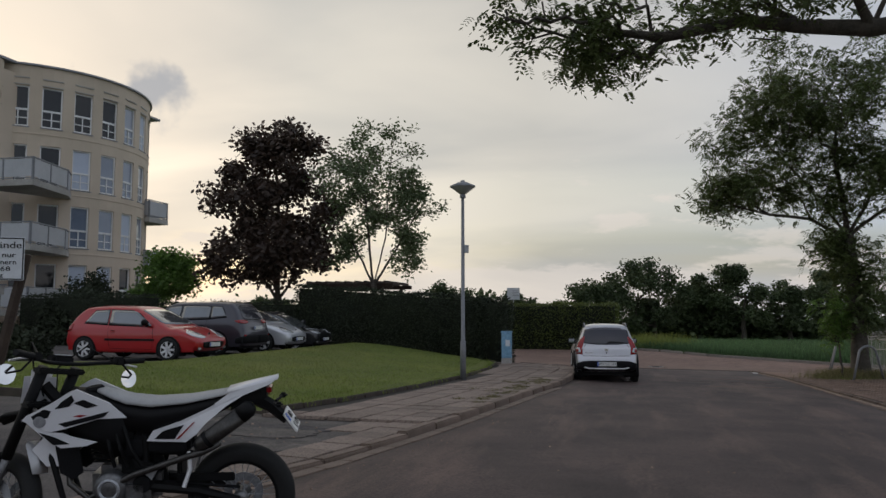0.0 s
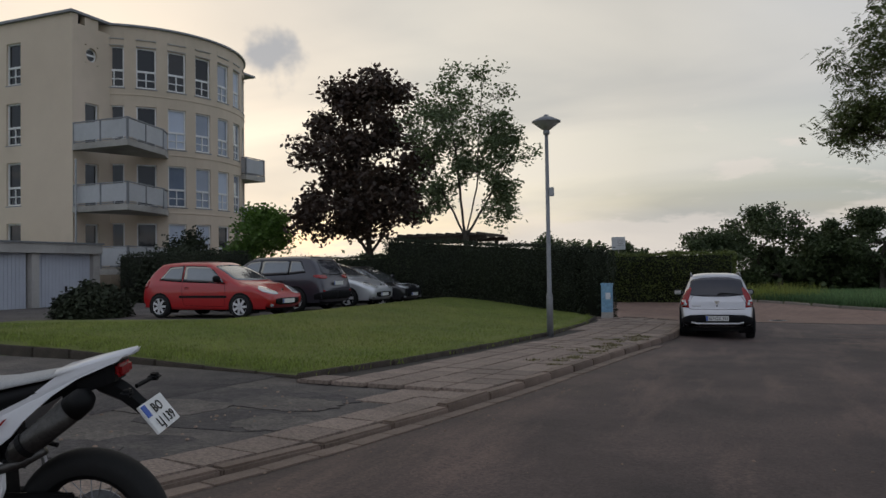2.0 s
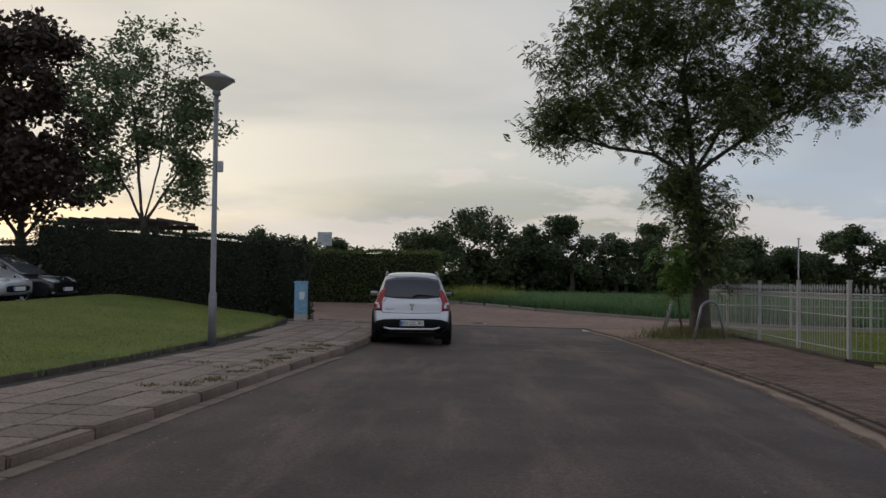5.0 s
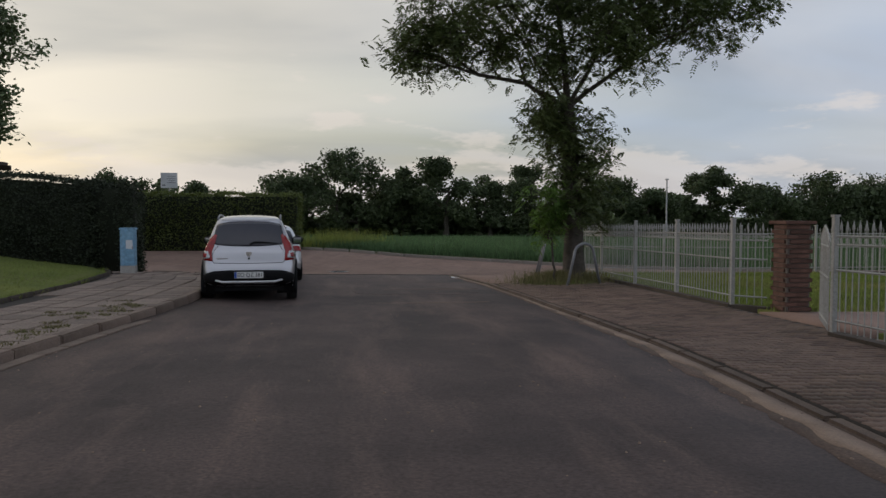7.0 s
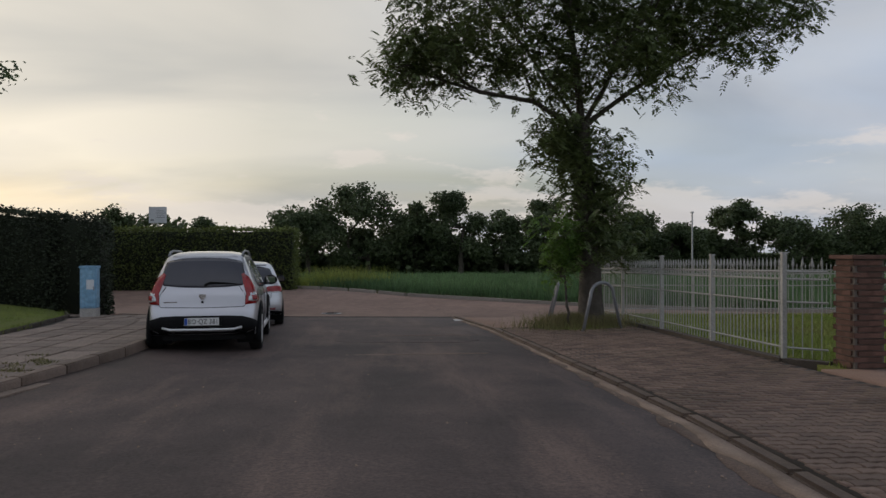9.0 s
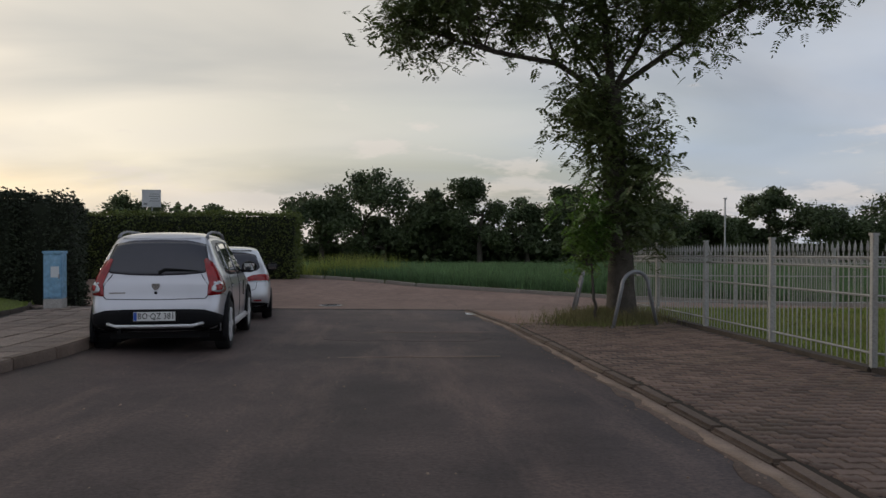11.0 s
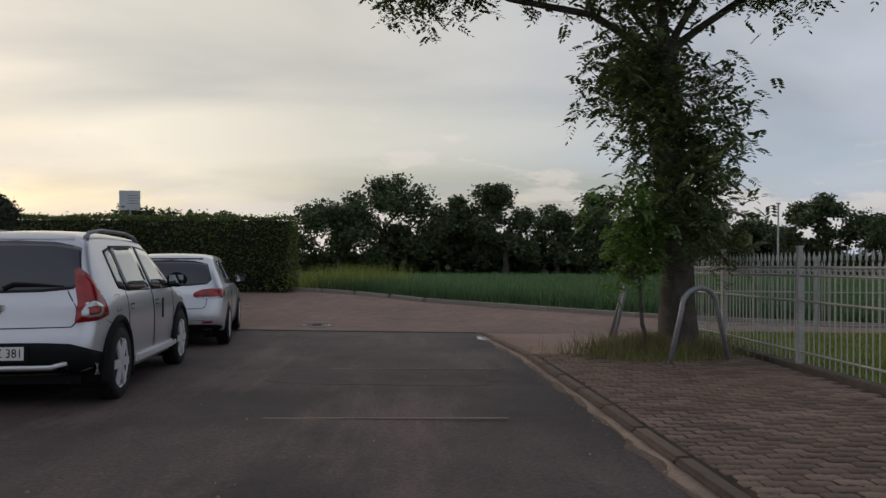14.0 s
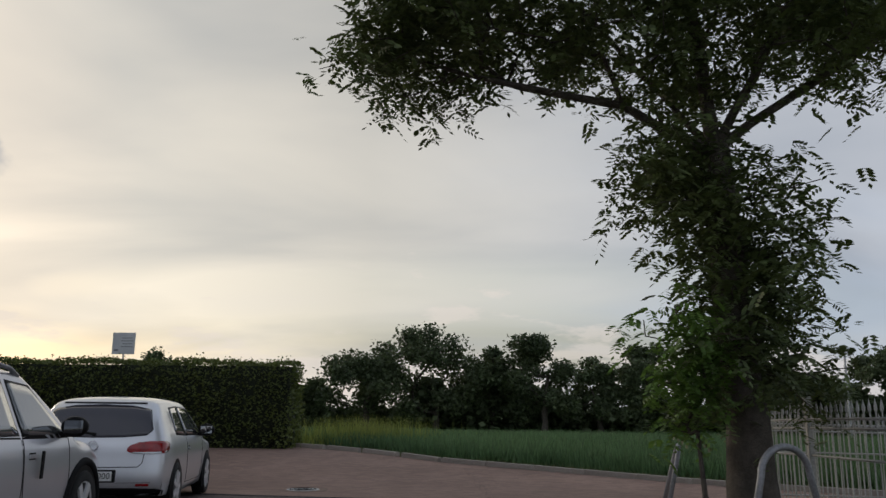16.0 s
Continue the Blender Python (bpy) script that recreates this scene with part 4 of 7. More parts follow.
def flats():
    b = thing("apartment_building", (0, 0, 0), 0, "beige rendered four-storey flats with a rounded end and grey balconies", "building")
    a0 = -46.3 - 6.5
    hw = 4.35
    cols = [a0 + 13.8 * k for k in range(-1, 9)]
    edges = [a0 - 13.8 - 30]
    for c in cols:
        edges += [c - hw, c + hw]
    edges += [150]
    zs = [-0.3]
    for lo, hi in reversed(ROWS):
        zs += [lo, hi]
    zs += [TOPZ]
    bm = bmesh.new()
    ri = RD - 0.32
    for i, (e0, e1) in enumerate(zip(edges, edges[1:])):
        iswin = i % 2 == 1
        for j, (z0, z1) in enumerate(zip(zs, zs[1:])):
            if iswin and j % 2 == 1:
                continue
            n = max(1, round((e1 - e0) / 4.4))
            for s in range(n):
                p, q = radians(e0 + (e1 - e0) * s / n), radians(e0 + (e1 - e0) * (s + 1) / n)
                vs = [bm.verts.new((CX + r * math.cos(t), CY + r * math.sin(t), z)) for z in (z0, z1) for r, t in ((RD, p), (RD, q), (ri, q), (ri, p))]
                for f in ((0, 1, 5, 4), (2, 3, 7, 6), (3, 0, 4, 7), (1, 2, 6, 5), (4, 5, 6, 7), (3, 2, 1, 0)):
                    bm.faces.new([vs[k] for k in f])
    part("wall", bm, RENDER, b, "rounded beige wall")
    rng = random.Random(4)
    kinds = {(2, 1): 1, (3, 1): 2, (3, 2): 2, (4, 2): 1, (2, 3): 1, (3, 3): 1, (4, 0): 2, (5, 0): 1, (4, 1): 2, (5, 2): 2, (2, 2): 2, (5, 1): 2}
    for k, c in enumerate(cols):
        for r, (lo, hi) in enumerate(ROWS):
            t = radians(c)
            w = 2 * RD * math.sin(radians(hw)) + 0.0
            m = pose(CX + (RD - 0.13) * math.cos(t), CY + (RD - 0.13) * math.sin(t), lo, 0, 0, c + 90)
            window_unit(b, m, w, hi - lo, kinds.get((k - 1, r), 0))
    # shallow frames above the top windows
    for c in cols:
        t = radians(c)
        m = pose(CX + (RD + 0.015) * math.cos(t), CY + (RD + 0.015) * math.sin(t), 12.93, 0, 0, c + 90)
        part("lintel", bx((0, 0, 0), (0.95, 0.04, 0.06), 0, m), CONCRETE, b)
        part("lintel", bx((0, 0, -0.33), (0.95, 0.04, 0.05), 0, m), CONCRETE, b)
    # string courses round the drum
    for z in (10.17, 7.3, 4.4):
        bm = bmesh.new()
        lathe(bm, [(RD + 0.003, z), (RD + 0.03, z + 0.01), (RD + 0.03, z + 0.07), (RD + 0.003, z + 0.08)], 72, Matrix.Translation((CX, CY, 0)))
        part("string_course", bm, RENDER, b)
    bm = lathe(bmesh.new(), [(0.01, TOPZ + 0.1), (RD + 0.10, TOPZ + 0.1), (RD + 0.12, TOPZ + 0.06), (RD + 0.12, TOPZ), (RD - 0.4, TOPZ - 0.01)], 64, Matrix.Translation((CX, CY, 0)))
    part("roof", bm, STEEL, b)

    def wall_x(x0, x1, y, wins):
        """South-facing wall with openings given as (centre, width, low, high)."""
        bm = bmesh.new()
        xs = sorted({x0, x1, *[v for c, w, _, _ in wins for v in (c - w / 2, c + w / 2)]})
        for a, c in zip(xs, xs[1:]):
            mid = (a + c) / 2
            holes = sorted((lo, hi) for cc, w, lo, hi in wins if abs(mid - cc) < w / 2)
            z = -0.3
            for lo, hi in holes + [(TOPZ, TOPZ)]:
                if lo > z:
                    box(bm, (mid, y + 0.16, (z + lo) / 2), (c - a, 0.32, lo - z))
                z = hi
        part("wall", bm, RENDER, b)
        for c, w, lo, hi in wins:
            window_unit(b, pose(c, y + 0.14, lo), w, hi - lo, 0)
    wall_x(-52, -29.0, 28.95, [(-32.8, 0.95, lo, hi) for lo, hi in ROWS] + [(-37.0, 0.95, lo, hi) for lo, hi in ROWS])
    # east face with a round window and balcony doors
    m = pose(-29.0, 29.27, 0, 0, 0, 90)
    bm = bmesh.new()
    x0, x1 = 0.0, 2.2
    box(bm, (0.2, 0.16, 6.4), (0.4, 0.32, 13.4), m)
    box(bm, (1.7, 0.16, 6.4), (1.0, 0.32, 13.4), m)
    for z0, z1 in ((-0.3, 1.6), (3.8, 4.5), (6.65, 7.4), (9.5, 11.35), (12.25, TOPZ)):
        box(bm, (0.8, 0.16, (z0 + z1) / 2), (0.8, 0.32, z1 - z0), m)
    ring = []
    for k in range(24):
        t = math.tau * k / 24
        ct, st = math.cos(t), math.sin(t)
        q = 0.4 / max(abs(ct), abs(st) * 0.4 / 0.45)
        ring.append(((0.8 + 0.33 * ct, 11.8 + 0.33 * st), (0.8 + q * ct, 11.8 + q * st)))
    for (i0, o0), (i1, o1) in zip(ring, ring[1:] + ring[:1]):
        vs = [m @ Vector((p[0], yy, p[1])) for yy in (0, 0.32) for p in (i0, o0, o1, i1)]
        vs = [bm.verts.new(v) for v in vs]
        for f in ((0, 1, 2, 3), (7, 6, 5, 4), (0, 3, 7, 4)):
            bm.faces.new([vs[k] for k in f])
    bmesh.ops.recalc_face_normals(bm, faces=bm.faces[:])
    part("wall", bm, RENDER, b)
    rw = new("window"); rw.parent = b; rw.matrix_basis = m @ pose(0.8, 0.14, 11.8, 90)
    part("frame", lathe(bmesh.new(), [(0.27, -0.03), (0.27, 0.03), (0.335, 0.03), (0.335, -0.03), (0.27, -0.03)], 24), FRAMEW, rw)
    part("pane", lathe(bmesh.new(), [(0.001, 0), (0.27, 0)], 24), GLASS_D, rw)
    part("glazing_bar", bx((0, 0, 0.02), (0.54, 0.09, 0.03)), FRAMEW, rw)
    for lo, hi in ((1.6, 3.8), (4.5, 6.65), (7.4, 9.5)):
        window_unit(b, m @ pose(0.8, 0.14, lo), 0.8, hi - lo, 0, small=True)
    # body behind and flat roof
    bm = bmesh.new()
    box(bm, (-41.2, 36.0, 6.3), (21.6, 13.4, 13.3))
    part("wall", bm, RENDER, b)
    bm = bmesh.new()
    box(bm, (-40.5, 35.8, TOPZ + 0.05), (23.2, 14.0, 0.12))
    part("roof", bm, STEEL, b)
    part("roof_house", bx((-39.5, 35.0, 14.0), (6.0, 6.0, 1.6)), RENDER, b)
    for z in (7.14, 4.27, 1.4):
        balcony(b, [(-29.0, 28.93), (-25.7, 28.93), (-26.5, 32.1), (-27.3, 33.3)], z)
    part("drainpipe", tb([(-28.7, 28.85, 0.1), (-28.7, 28.85, 6.7)], 0.045), GALV, b)
    for z in (6.65, 3.8):
        balcony(b, [(-28.4, 38.6), (-26.55, 38.6), (-26.55, 40.4), (-28.4, 40.4)], z)
    return b


flats()


def garages():
    g = thing("garage_row", (0, 0, 0), 0, "row of concrete garages with pale blue metal doors", "garage")
    zb = 0.02
    u, n, x, y0 = 2.95, 5, -24.2, 25.9
    y1 = y0 - u * n
    part("wall", bx((x - 5.6, (y0 + y1) / 2, 1.15), (0.2, u * n, 2.3)), CONCRETE, g)
    for i in range(n + 1):
        y = y0 - u * i
        part("pier", bx((x - 2.6, y + (-0.16 if i == 0 else 0.16 if i == n else 0), zb + 1.1), (5.2, 0.32, 2.2)), CONCRETE, g)
    part("roof", bx((x - 2.7, (y0 + y1) / 2, zb + 2.38), (5.6, u * n + 0.1, 0.36)), CONCRETE, g)
    part("roof_edge", bx((x - 2.7, (y0 + y1) / 2, zb + 2.59), (5.7, u * n + 0.2, 0.06)), STEEL, g)
    for i in range(n):
        yc = y0 - u * (i + 0.5)
        dw = u - 0.46
        bm = bmesh.new()
        box(bm, (x - 0.22, yc, zb + 1.1), (0.03, dw, 2.18))
        dd = part("door", bm, GARAGE, g)
        for k in range(16):
            part("rib", bx((x - 0.198, yc - dw / 2 + dw * (k + 0.5) / 16, zb + 1.1), (0.016, dw / 16 * 0.55, 2.1)), GARAGE, dd)
        part("handle", bx((x - 0.16, yc, zb + 0.85), (0.06, 0.05, 0.22)), BLACK, dd)


garages()


def pergola():
    p = thing("pergola", (0, 0, 0), 0, "dark timber garden pergola behind the tall hedge", "pergola")
    zb = 0.0
    for x in (-13.8, -10.7):
        for y in (32.4, 35.2):
            part("post", bx((x, y, (zb - 0.3 + 2.62) / 2), (0.14, 0.14, 2.92)), WOODD, p)
    for y in (32.4, 35.2):
        part("beam", bx((-12.25, y, 2.70), (4.1, 0.12, 0.17)), WOODD, p)
    for k in range(9):
        part("rafter", bx((-14.0 + k * 0.44, 33.8, 2.84), (0.07, 3.6, 0.12)), WOODD, p)


pergola()


def street_lamp():
    x, y = -4.28, 19.6
    z = G(x, y) + 0.06
    t = thing("street_lamp", (x, y, z), 0, "grey steel street lamp with a wide conical head", "street lamp")
    part("pole", tb([(0, 0, -0.05), (0, 0, 0.95), (0, 0, 1.0), (0, 0, 4.66)], [0.075, 0.072, 0.052, 0.04], 16), STEEL, t, shade=True)
    part("collar", lathe(bmesh.new(), [(0.05, 4.56), (0.075, 4.58), (0.075, 4.64), (0.05, 4.68)], 20), STEEL, t, shade=True)
    part("shade", lathe(bmesh.new(), [(0.05, 4.66), (0.09, 4.68), (0.30, 4.84), (0.31, 4.86), (0.30, 4.87)], 32), LAMPG, t, "pale grey translucent bowl", True)
    part("cap", lathe(bmesh.new(), [(0.325, 4.85), (0.325, 4.875), (0.12, 4.97), (0.06, 4.98), (0.05, 5.02), (0.0, 5.03)], 32), STEEL, t, "grey conical metal lid", True)
    bm = bx((0.10, -0.02, 3.27), (0.10, 0.08, 0.20), 0.01)
    part("plate_box", bm, GALV, t, "small metal box on the pole")


street_lamp()


def cabinet():
    x, y = -4.64, 28.45
    t = thing("utility_cabinet", (x, y, G(x, y) + 0.07), 4, "light blue sprayed cable cabinet beside the dark hedge", "cabinet")
    part("plinth", bx((0, 0, 0.10), (0.36, 0.28, 0.22)), CONCRETE, t)
    part("body", bx((0, 0, 0.66), (0.35, 0.30, 0.90), 0.012), BOXBLUE, t)
    part("lid", bx((0, 0, 1.14), (0.39, 0.34, 0.06), 0.012), BOXBLUE, t)
    part("door", bx((0, -0.155, 0.65), (0.31, 0.012, 0.82), 0.003), BOXBLUE, t)
    part("poster", bx((0.05, -0.164, 0.75), (0.16, 0.004, 0.22)), SIGNW, t)
    part("handle", bx((0.13, -0.17, 0.66), (0.02, 0.02, 0.09)), STEEL, t)


cabinet()


def board_sign():
    """Leaning timber posts with a white parking notice."""
    z = G(-5.9, 6.8) + 0.05
    t = thing("notice_board", (-6.0, 6.8, z), 0, "white parking notice nailed to dark leaning timber posts", "sign")
    part("post", tb([(-0.30, 0.10, -0.1), (-0.36, 0.12, 2.05)], [0.11, 0.09], 7), WOODD, t)
    part("brace", tb([(-0.24, 0.02, 0.1), (0.18, 0.08, 1.98)], [0.055, 0.05], 6), WOODD, t)
    a = 44
    w, h = 0.66, 0.42
    m = pose(-0.09, -0.12, 1.93, 0, 0, 26)
    part("board", bx((0, 0, 0), (w, 0.012, h), 0.004, m), SIGNW, t)
    bm = bmesh.new()
    for c, s in (((0, -0.008, h / 2 - 0.012), (w - 0.01, 0.004, 0.010)), ((0, -0.008, -h / 2 + 0.012), (w - 0.01, 0.004, 0.010)), ((-w / 2 + 0.012, -0.008, 0), (0.010, 0.004, h - 0.03)), ((w / 2 - 0.012, -0.008, 0), (0.010, 0.004, h - 0.03))):
        box(bm, c, s, m)
    part("border", bm, BLACK, t)
    for s, zz, size, ww in (("Privatgelände", 0.13, 0.095, 0.60), ("Parken ist nur", 0.035, 0.07, 0.50), ("Hausbewohnern", -0.035, 0.07, 0.52), ("str. 66   68", -0.10, 0.065, 0.42), ("gestattet", -0.165, 0.065, 0.30)):
        text_part(s, size, m @ pose(0, -0.009, zz, 90), BLACK, t, width=ww)


board_sign()


def hedge_sign():
    x, y = -6.12, 39.6
    z = G(x, y)
    t = thing("small_sign", (x, y, z), 0, "small pale square sign on a thin pole above the hedge", "sign")
    part("pole", tb([(0, 0, 0), (0, 0, 3.0)], 0.025, 8), GALV, t)
    part("board", bx((0, -0.035, 2.70), (0.64, 0.012, 0.60), 0.004), SIGNW, t)
    bm = bmesh.new()
    for k, w in enumerate((0.30, 0.36, 0.26, 0.34)):
        box(bm, (0.10, -0.043, 2.85 - k * 0.08), (w, 0.003, 0.018))
    box(bm, (-0.2, -0.043, 2.51), (0.12, 0.003, 0.06))
    part("lettering_bars", bm, STEEL, t)


hedge_sign()
t = thing("utility_pole", (18.6, 50.0, G(18.6, 50.0)), 0, "thin grey pole in the field behind the garden", "pole")
part("pole", tb([(0, 0, 0), (0, 0, 3.5)], [0.05, 0.04], 8), GALV, t)
part("cap", bx((0, 0, 3.54), (0.14, 0.14, 0.08)), GALV, t)


def hoop(x0, y0, x1, y1, h, label):
    t = thing("steel_hoop", (x0, y0, G(x0, y0)), 0, label, "barrier", "hoops round the ash")
    d = Vector((x1 - x0, y1 - y0, G(x1, y1) - G(x0, y0)))
    pts = [Vector((0, 0, -0.1))]
    for k in range(13):
        a = math.pi * k / 12
        u = 0.5 - 0.5 * math.cos(a) * 0.56
        pts.append(d * u + Vector((0, 0, h - 0.30 + 0.27 * math.sin(a))))
    pts.append(d + Vector((0, 0, -0.1)))
    part("tube", tb(pts, 0.034, 12), STEEL, t, shade=True)
    return t


hoop(6.0, 25.65, 6.98, 26.05, 1.05, "bent galvanised steel hoop before the ash trunk")
h2 = hoop(6.2, 29.3, 6.35, 30.2, 1.0, "bent leaning steel hoop beyond the ash trunk")
h2.rotation_euler = Euler((0, radians(14), 0))


# fence ------------------------------------------------------------------------
def me_of(bm, mat):
    me = bpy.data.meshes.new("piece")
    bm.to_mesh(me); bm.free(); me.materials.append(mat)
    return me


bm = bmesh.new()
box(bm, (0, 0, 0.66), (0.011, 0.011, 1.24))
tube(bm, [(0, 0, 1.28), (0, 0, 1.31), (0, 0, 1.35), (0, 0, 1.42)], [0.008, 0.020, 0.017, 0.001], 4)
PICKET = me_of(bm, WHITEFENCE)
bm = bmesh.new()
box(bm, (0, 0, 0.73), (0.066, 0.066, 1.46), None, 0.006)
box(bm, (0, 0, 1.475), (0.08, 0.08, 0.03))
POST = me_of(bm, WHITEFENCE)
bm = bmesh.new()
lathe(bm, [(0.037, 0), (0.043, 0.006), (0.049, 0), (0.043, -0.006), (0.037, 0)], 12, pose(0, 0, 0, 90))
RING = me_of(bm, WHITEFENCE)


def fence_line(pts, label, posts=True):
    t = thing("fence", (*pts[0], G(*pts[0])), 0, label, "fence")
    o = Vector((*pts[0], G(*pts[0])))
    for i, p in enumerate(pts):
        if posts:
            q = part("post", POST, WHITEFENCE, t); q.location = Vector((*p, G(*p) + 0.07)) - o
    for a, c in zip(pts, pts[1:]):
        A, C = Vector((*a, G(*a) + 0.07)) - o, Vector((*c, G(*c) + 0.07)) - o
        d = C - A
        L = math.hypot(d.x, d.y)
        ang = math.degrees(math.atan2(d.y, d.x))
        sl = d.z / L
        n = max(2, round(L / 0.125))
        for z in (0.17, 0.80, 1.22, 1.115):
            bm = bmesh.new()
            tube(bm, [A + d * (0.04 / L) + Vector((0, 0, z)), C - d * (0.04 / L) + Vector((0, 0, z))], 0.014, 4)
            part("rail", bm, WHITEFENCE, t)
        for k in range(1, n):
            q = part("picket", PICKET, WHITEFENCE, t)
            q.matrix_basis = Matrix.Translation(A + d * (k / n)) @ pose(0, 0, 0, 0, 0, ang)
        for k in range(n):
            q = part("ring", RING, WHITEFENCE, t)
            q.matrix_basis = Matrix.Translation(A + d * ((k + 0.5) / n) + Vector((0, 0, 1.168))) @ pose(0, 0, 0, 0, 0, ang)
        bm = bmesh.new()
        box(bm, (0, 0, 0), (L, 0.14, 0.16), Matrix.Translation(A + d * 0.5 - Vector((0, 0, 0.06))) @ pose(0, 0, 0, 0, math.degrees(-math.atan(sl)), ang))
        part("plinth", bm, EDGE, t, "dark mossy low kerb")


FX = 7.5
fence_line([(7.55, 30.3), (7.55, 27.75), (7.55, 25.3), (7.52, 22.9), (7.45, 20.45)], "ornate white iron fence on a low kerb beside the pavement")
fence_line([(7.45, 20.45), (7.86, 19.98)], "short white iron fence panel next to the brick pillar", False)
fence_line([(7.7, 30.5), (10.4, 30.5), (12.85, 30.5), (15.3, 30.5), (17.8, 30.5), (20.3, 30.5), (22.8, 30.5)], "ornate white iron fence behind the garden lawn")
fence_line([(7.0, 16.95), (6.95, 14.5), (6.9, 12.0), (6.9, 9.9)], "ornate white iron fence beyond the gate")


def pillar():
    x, y = 8.08, 19.72
    t = thing("brick_pillar", (x, y, G(x, y) - 0.02), 0, "brown brick gate pillar with a flat cap", "pillar")
    part("core", bx((0, 0, 0.74), (0.40, 0.40, 1.48)), MORTAR, t)
    bm = bx((0, 0, 0), (0.205, 0.105, 0.062), 0.004)
    B = me_of(bm, BRICK)
    for r in range(19):
        z = 0.05 + r * 0.077
        for s in range(4):
            for k in range(2):
                q = part("brick", B, BRICK, t)
                off = (-0.11 + 0.22 * k) + (0.052 if r % 2 else -0.052) * (1 if s % 2 == 0 else -1)
                off = max(-0.122, min(0.122, off))
                q.matrix_basis = pose(0, 0, z, 0, 0, 90 * s) @ pose(off, -0.172, 0)
    part("cap", bx((0, 0, 1.51), (0.52, 0.52, 0.05), 0.006), BRICK, t)


pillar()
# garden gate, standing half open, and lanterns
t = thing("garden_gate", (7.0, 17.05, G(7, 17)), 62, "white iron garden gate standing half open", "gate")
for z in (0.17, 0.75, 1.15):
    part("rail", tb([(0.06, 0, z), (1.3, 0, z)], 0.015, 4), WHITEFENCE, t)
for k in range(11):
    x = 0.08 + k * 0.12
    part("picket", tb([(x, 0, 0.08), (x, 0, 1.25 + 0.18 * math.sin(math.pi * k / 10)), ], 0.008, 4), WHITEFENCE, t)
part("top_rail", tb([(0.06 + 0.124 * k, 0, 1.22 + 0.18 * math.sin(math.pi * k / 10)) for k in range(11)], 0.014, 4), WHITEFENCE, t)
for x, y in ((9.5, 18.6), (9.9, 18.3)):
    t = thing("garden_lantern", (x, y, G(x, y) + 0.05), 0, "white garden lantern on a slim white post", "lantern", "garden lanterns")
    part("post", tb([(0, 0, 0), (0, 0, 1.35)], 0.03, 8), WHITEFENCE, t)
    part("glass", lathe(bmesh.new(), [(0.05, 1.36), (0.10, 1.56)], 6), LAMPG, t)
    part("hood", lathe(bmesh.new(), [(0.13, 1.565), (0.05, 1.66), (0.0, 1.70)], 6), WHITEFENCE, t)


from mathutils.bvhtree import BVHTree


# vehicles -----------------------------------------------------------------------
def wheel(parent, m, r, w, rim_mat, spokes=5, name="wheel"):
    wh = new(name)
    wh.parent = parent
    wh.matrix_basis = m
    rr = r * 0.70
    part("tyre", lathe(bmesh.new(), [(rr, -w / 2 + 0.01), (r * 0.93, -w / 2), (r, -w / 2 + 0.03), (r, w / 2 - 0.03), (r * 0.93, w / 2), (rr, w / 2 - 0.01)], 32), RUBBER, wh, shade=True)
    bm = lathe(bmesh.new(), [(rr, -w / 2 + 0.012), (rr * 0.95, -w / 2 + 0.02), (rr * 0.9, 0.0), (rr * 0.9, 0.04)], 32)
    for k in range(spokes):
        mm = pose(0, 0, -w / 2 + 0.020, 0, 0, 360 * k / spokes)
        box(bm, (rr * 0.54, 0, 0), (rr * 0.9, rr * (1.9 / spokes), 0.035), mm)
    lathe(bm, [(rr * 0.24, 0.0), (rr * 0.24, -w / 2 + 0.015), (0.0, -w / 2 + 0.01)], 16)
    part("rim", bm, rim_mat, wh)
    part("brake_disc", lathe(bmesh.new(), [(0.0, 0.012), (rr * 0.86, 0.012)], 20), BLACK, wh)
    return wh


def loft(bm, rings, cap=True):
    vs = [[bm.verts.new(p) for p in r] for r in rings]
    n = len(vs[0])
    for a, b in zip(vs, vs[1:]):
        for k in range(n):
            bm.faces.new((a[k], a[(k + 1) % n], b[(k + 1) % n], b[k]))
    if cap:
        bm.faces.new(vs[0][::-1]); bm.faces.new(vs[-1])
    bmesh.ops.recalc_face_normals(bm, faces=bm.faces[:])
    return bm


def ringpath(pts, n):
    """Catmull-Rom curve through the points, cut into n even steps."""
    p = [Vector(q) for q in pts]
    p = [p[0] * 2 - p[1]] + p + [p[-1] * 2 - p[-2]]
    fine = []
    for a, b, c, d in zip(p, p[1:], p[2:], p[3:]):
        for k in range(12):
            t = k / 12
            fine.append(0.5 * (2 * b + (c - a) * t + (2 * a - 5 * b + 4 * c - d) * t * t + (3 * b - a - 3 * c + d) * t ** 3))
    fine.append(p[-2])
    acc = [0.0]
    for a, b in zip(fine, fine[1:]):
        acc.append(acc[-1] + (b - a).length)
    out, k = [], 0
    for i in range(n + 1):
        s = acc[-1] * i / n
        while k < len(acc) - 2 and acc[k + 1] < s:
            k += 1
        out.append(fine[k].lerp(fine[k + 1], (s - acc[k]) / max(1e-9, acc[k + 1] - acc[k])))
    return out


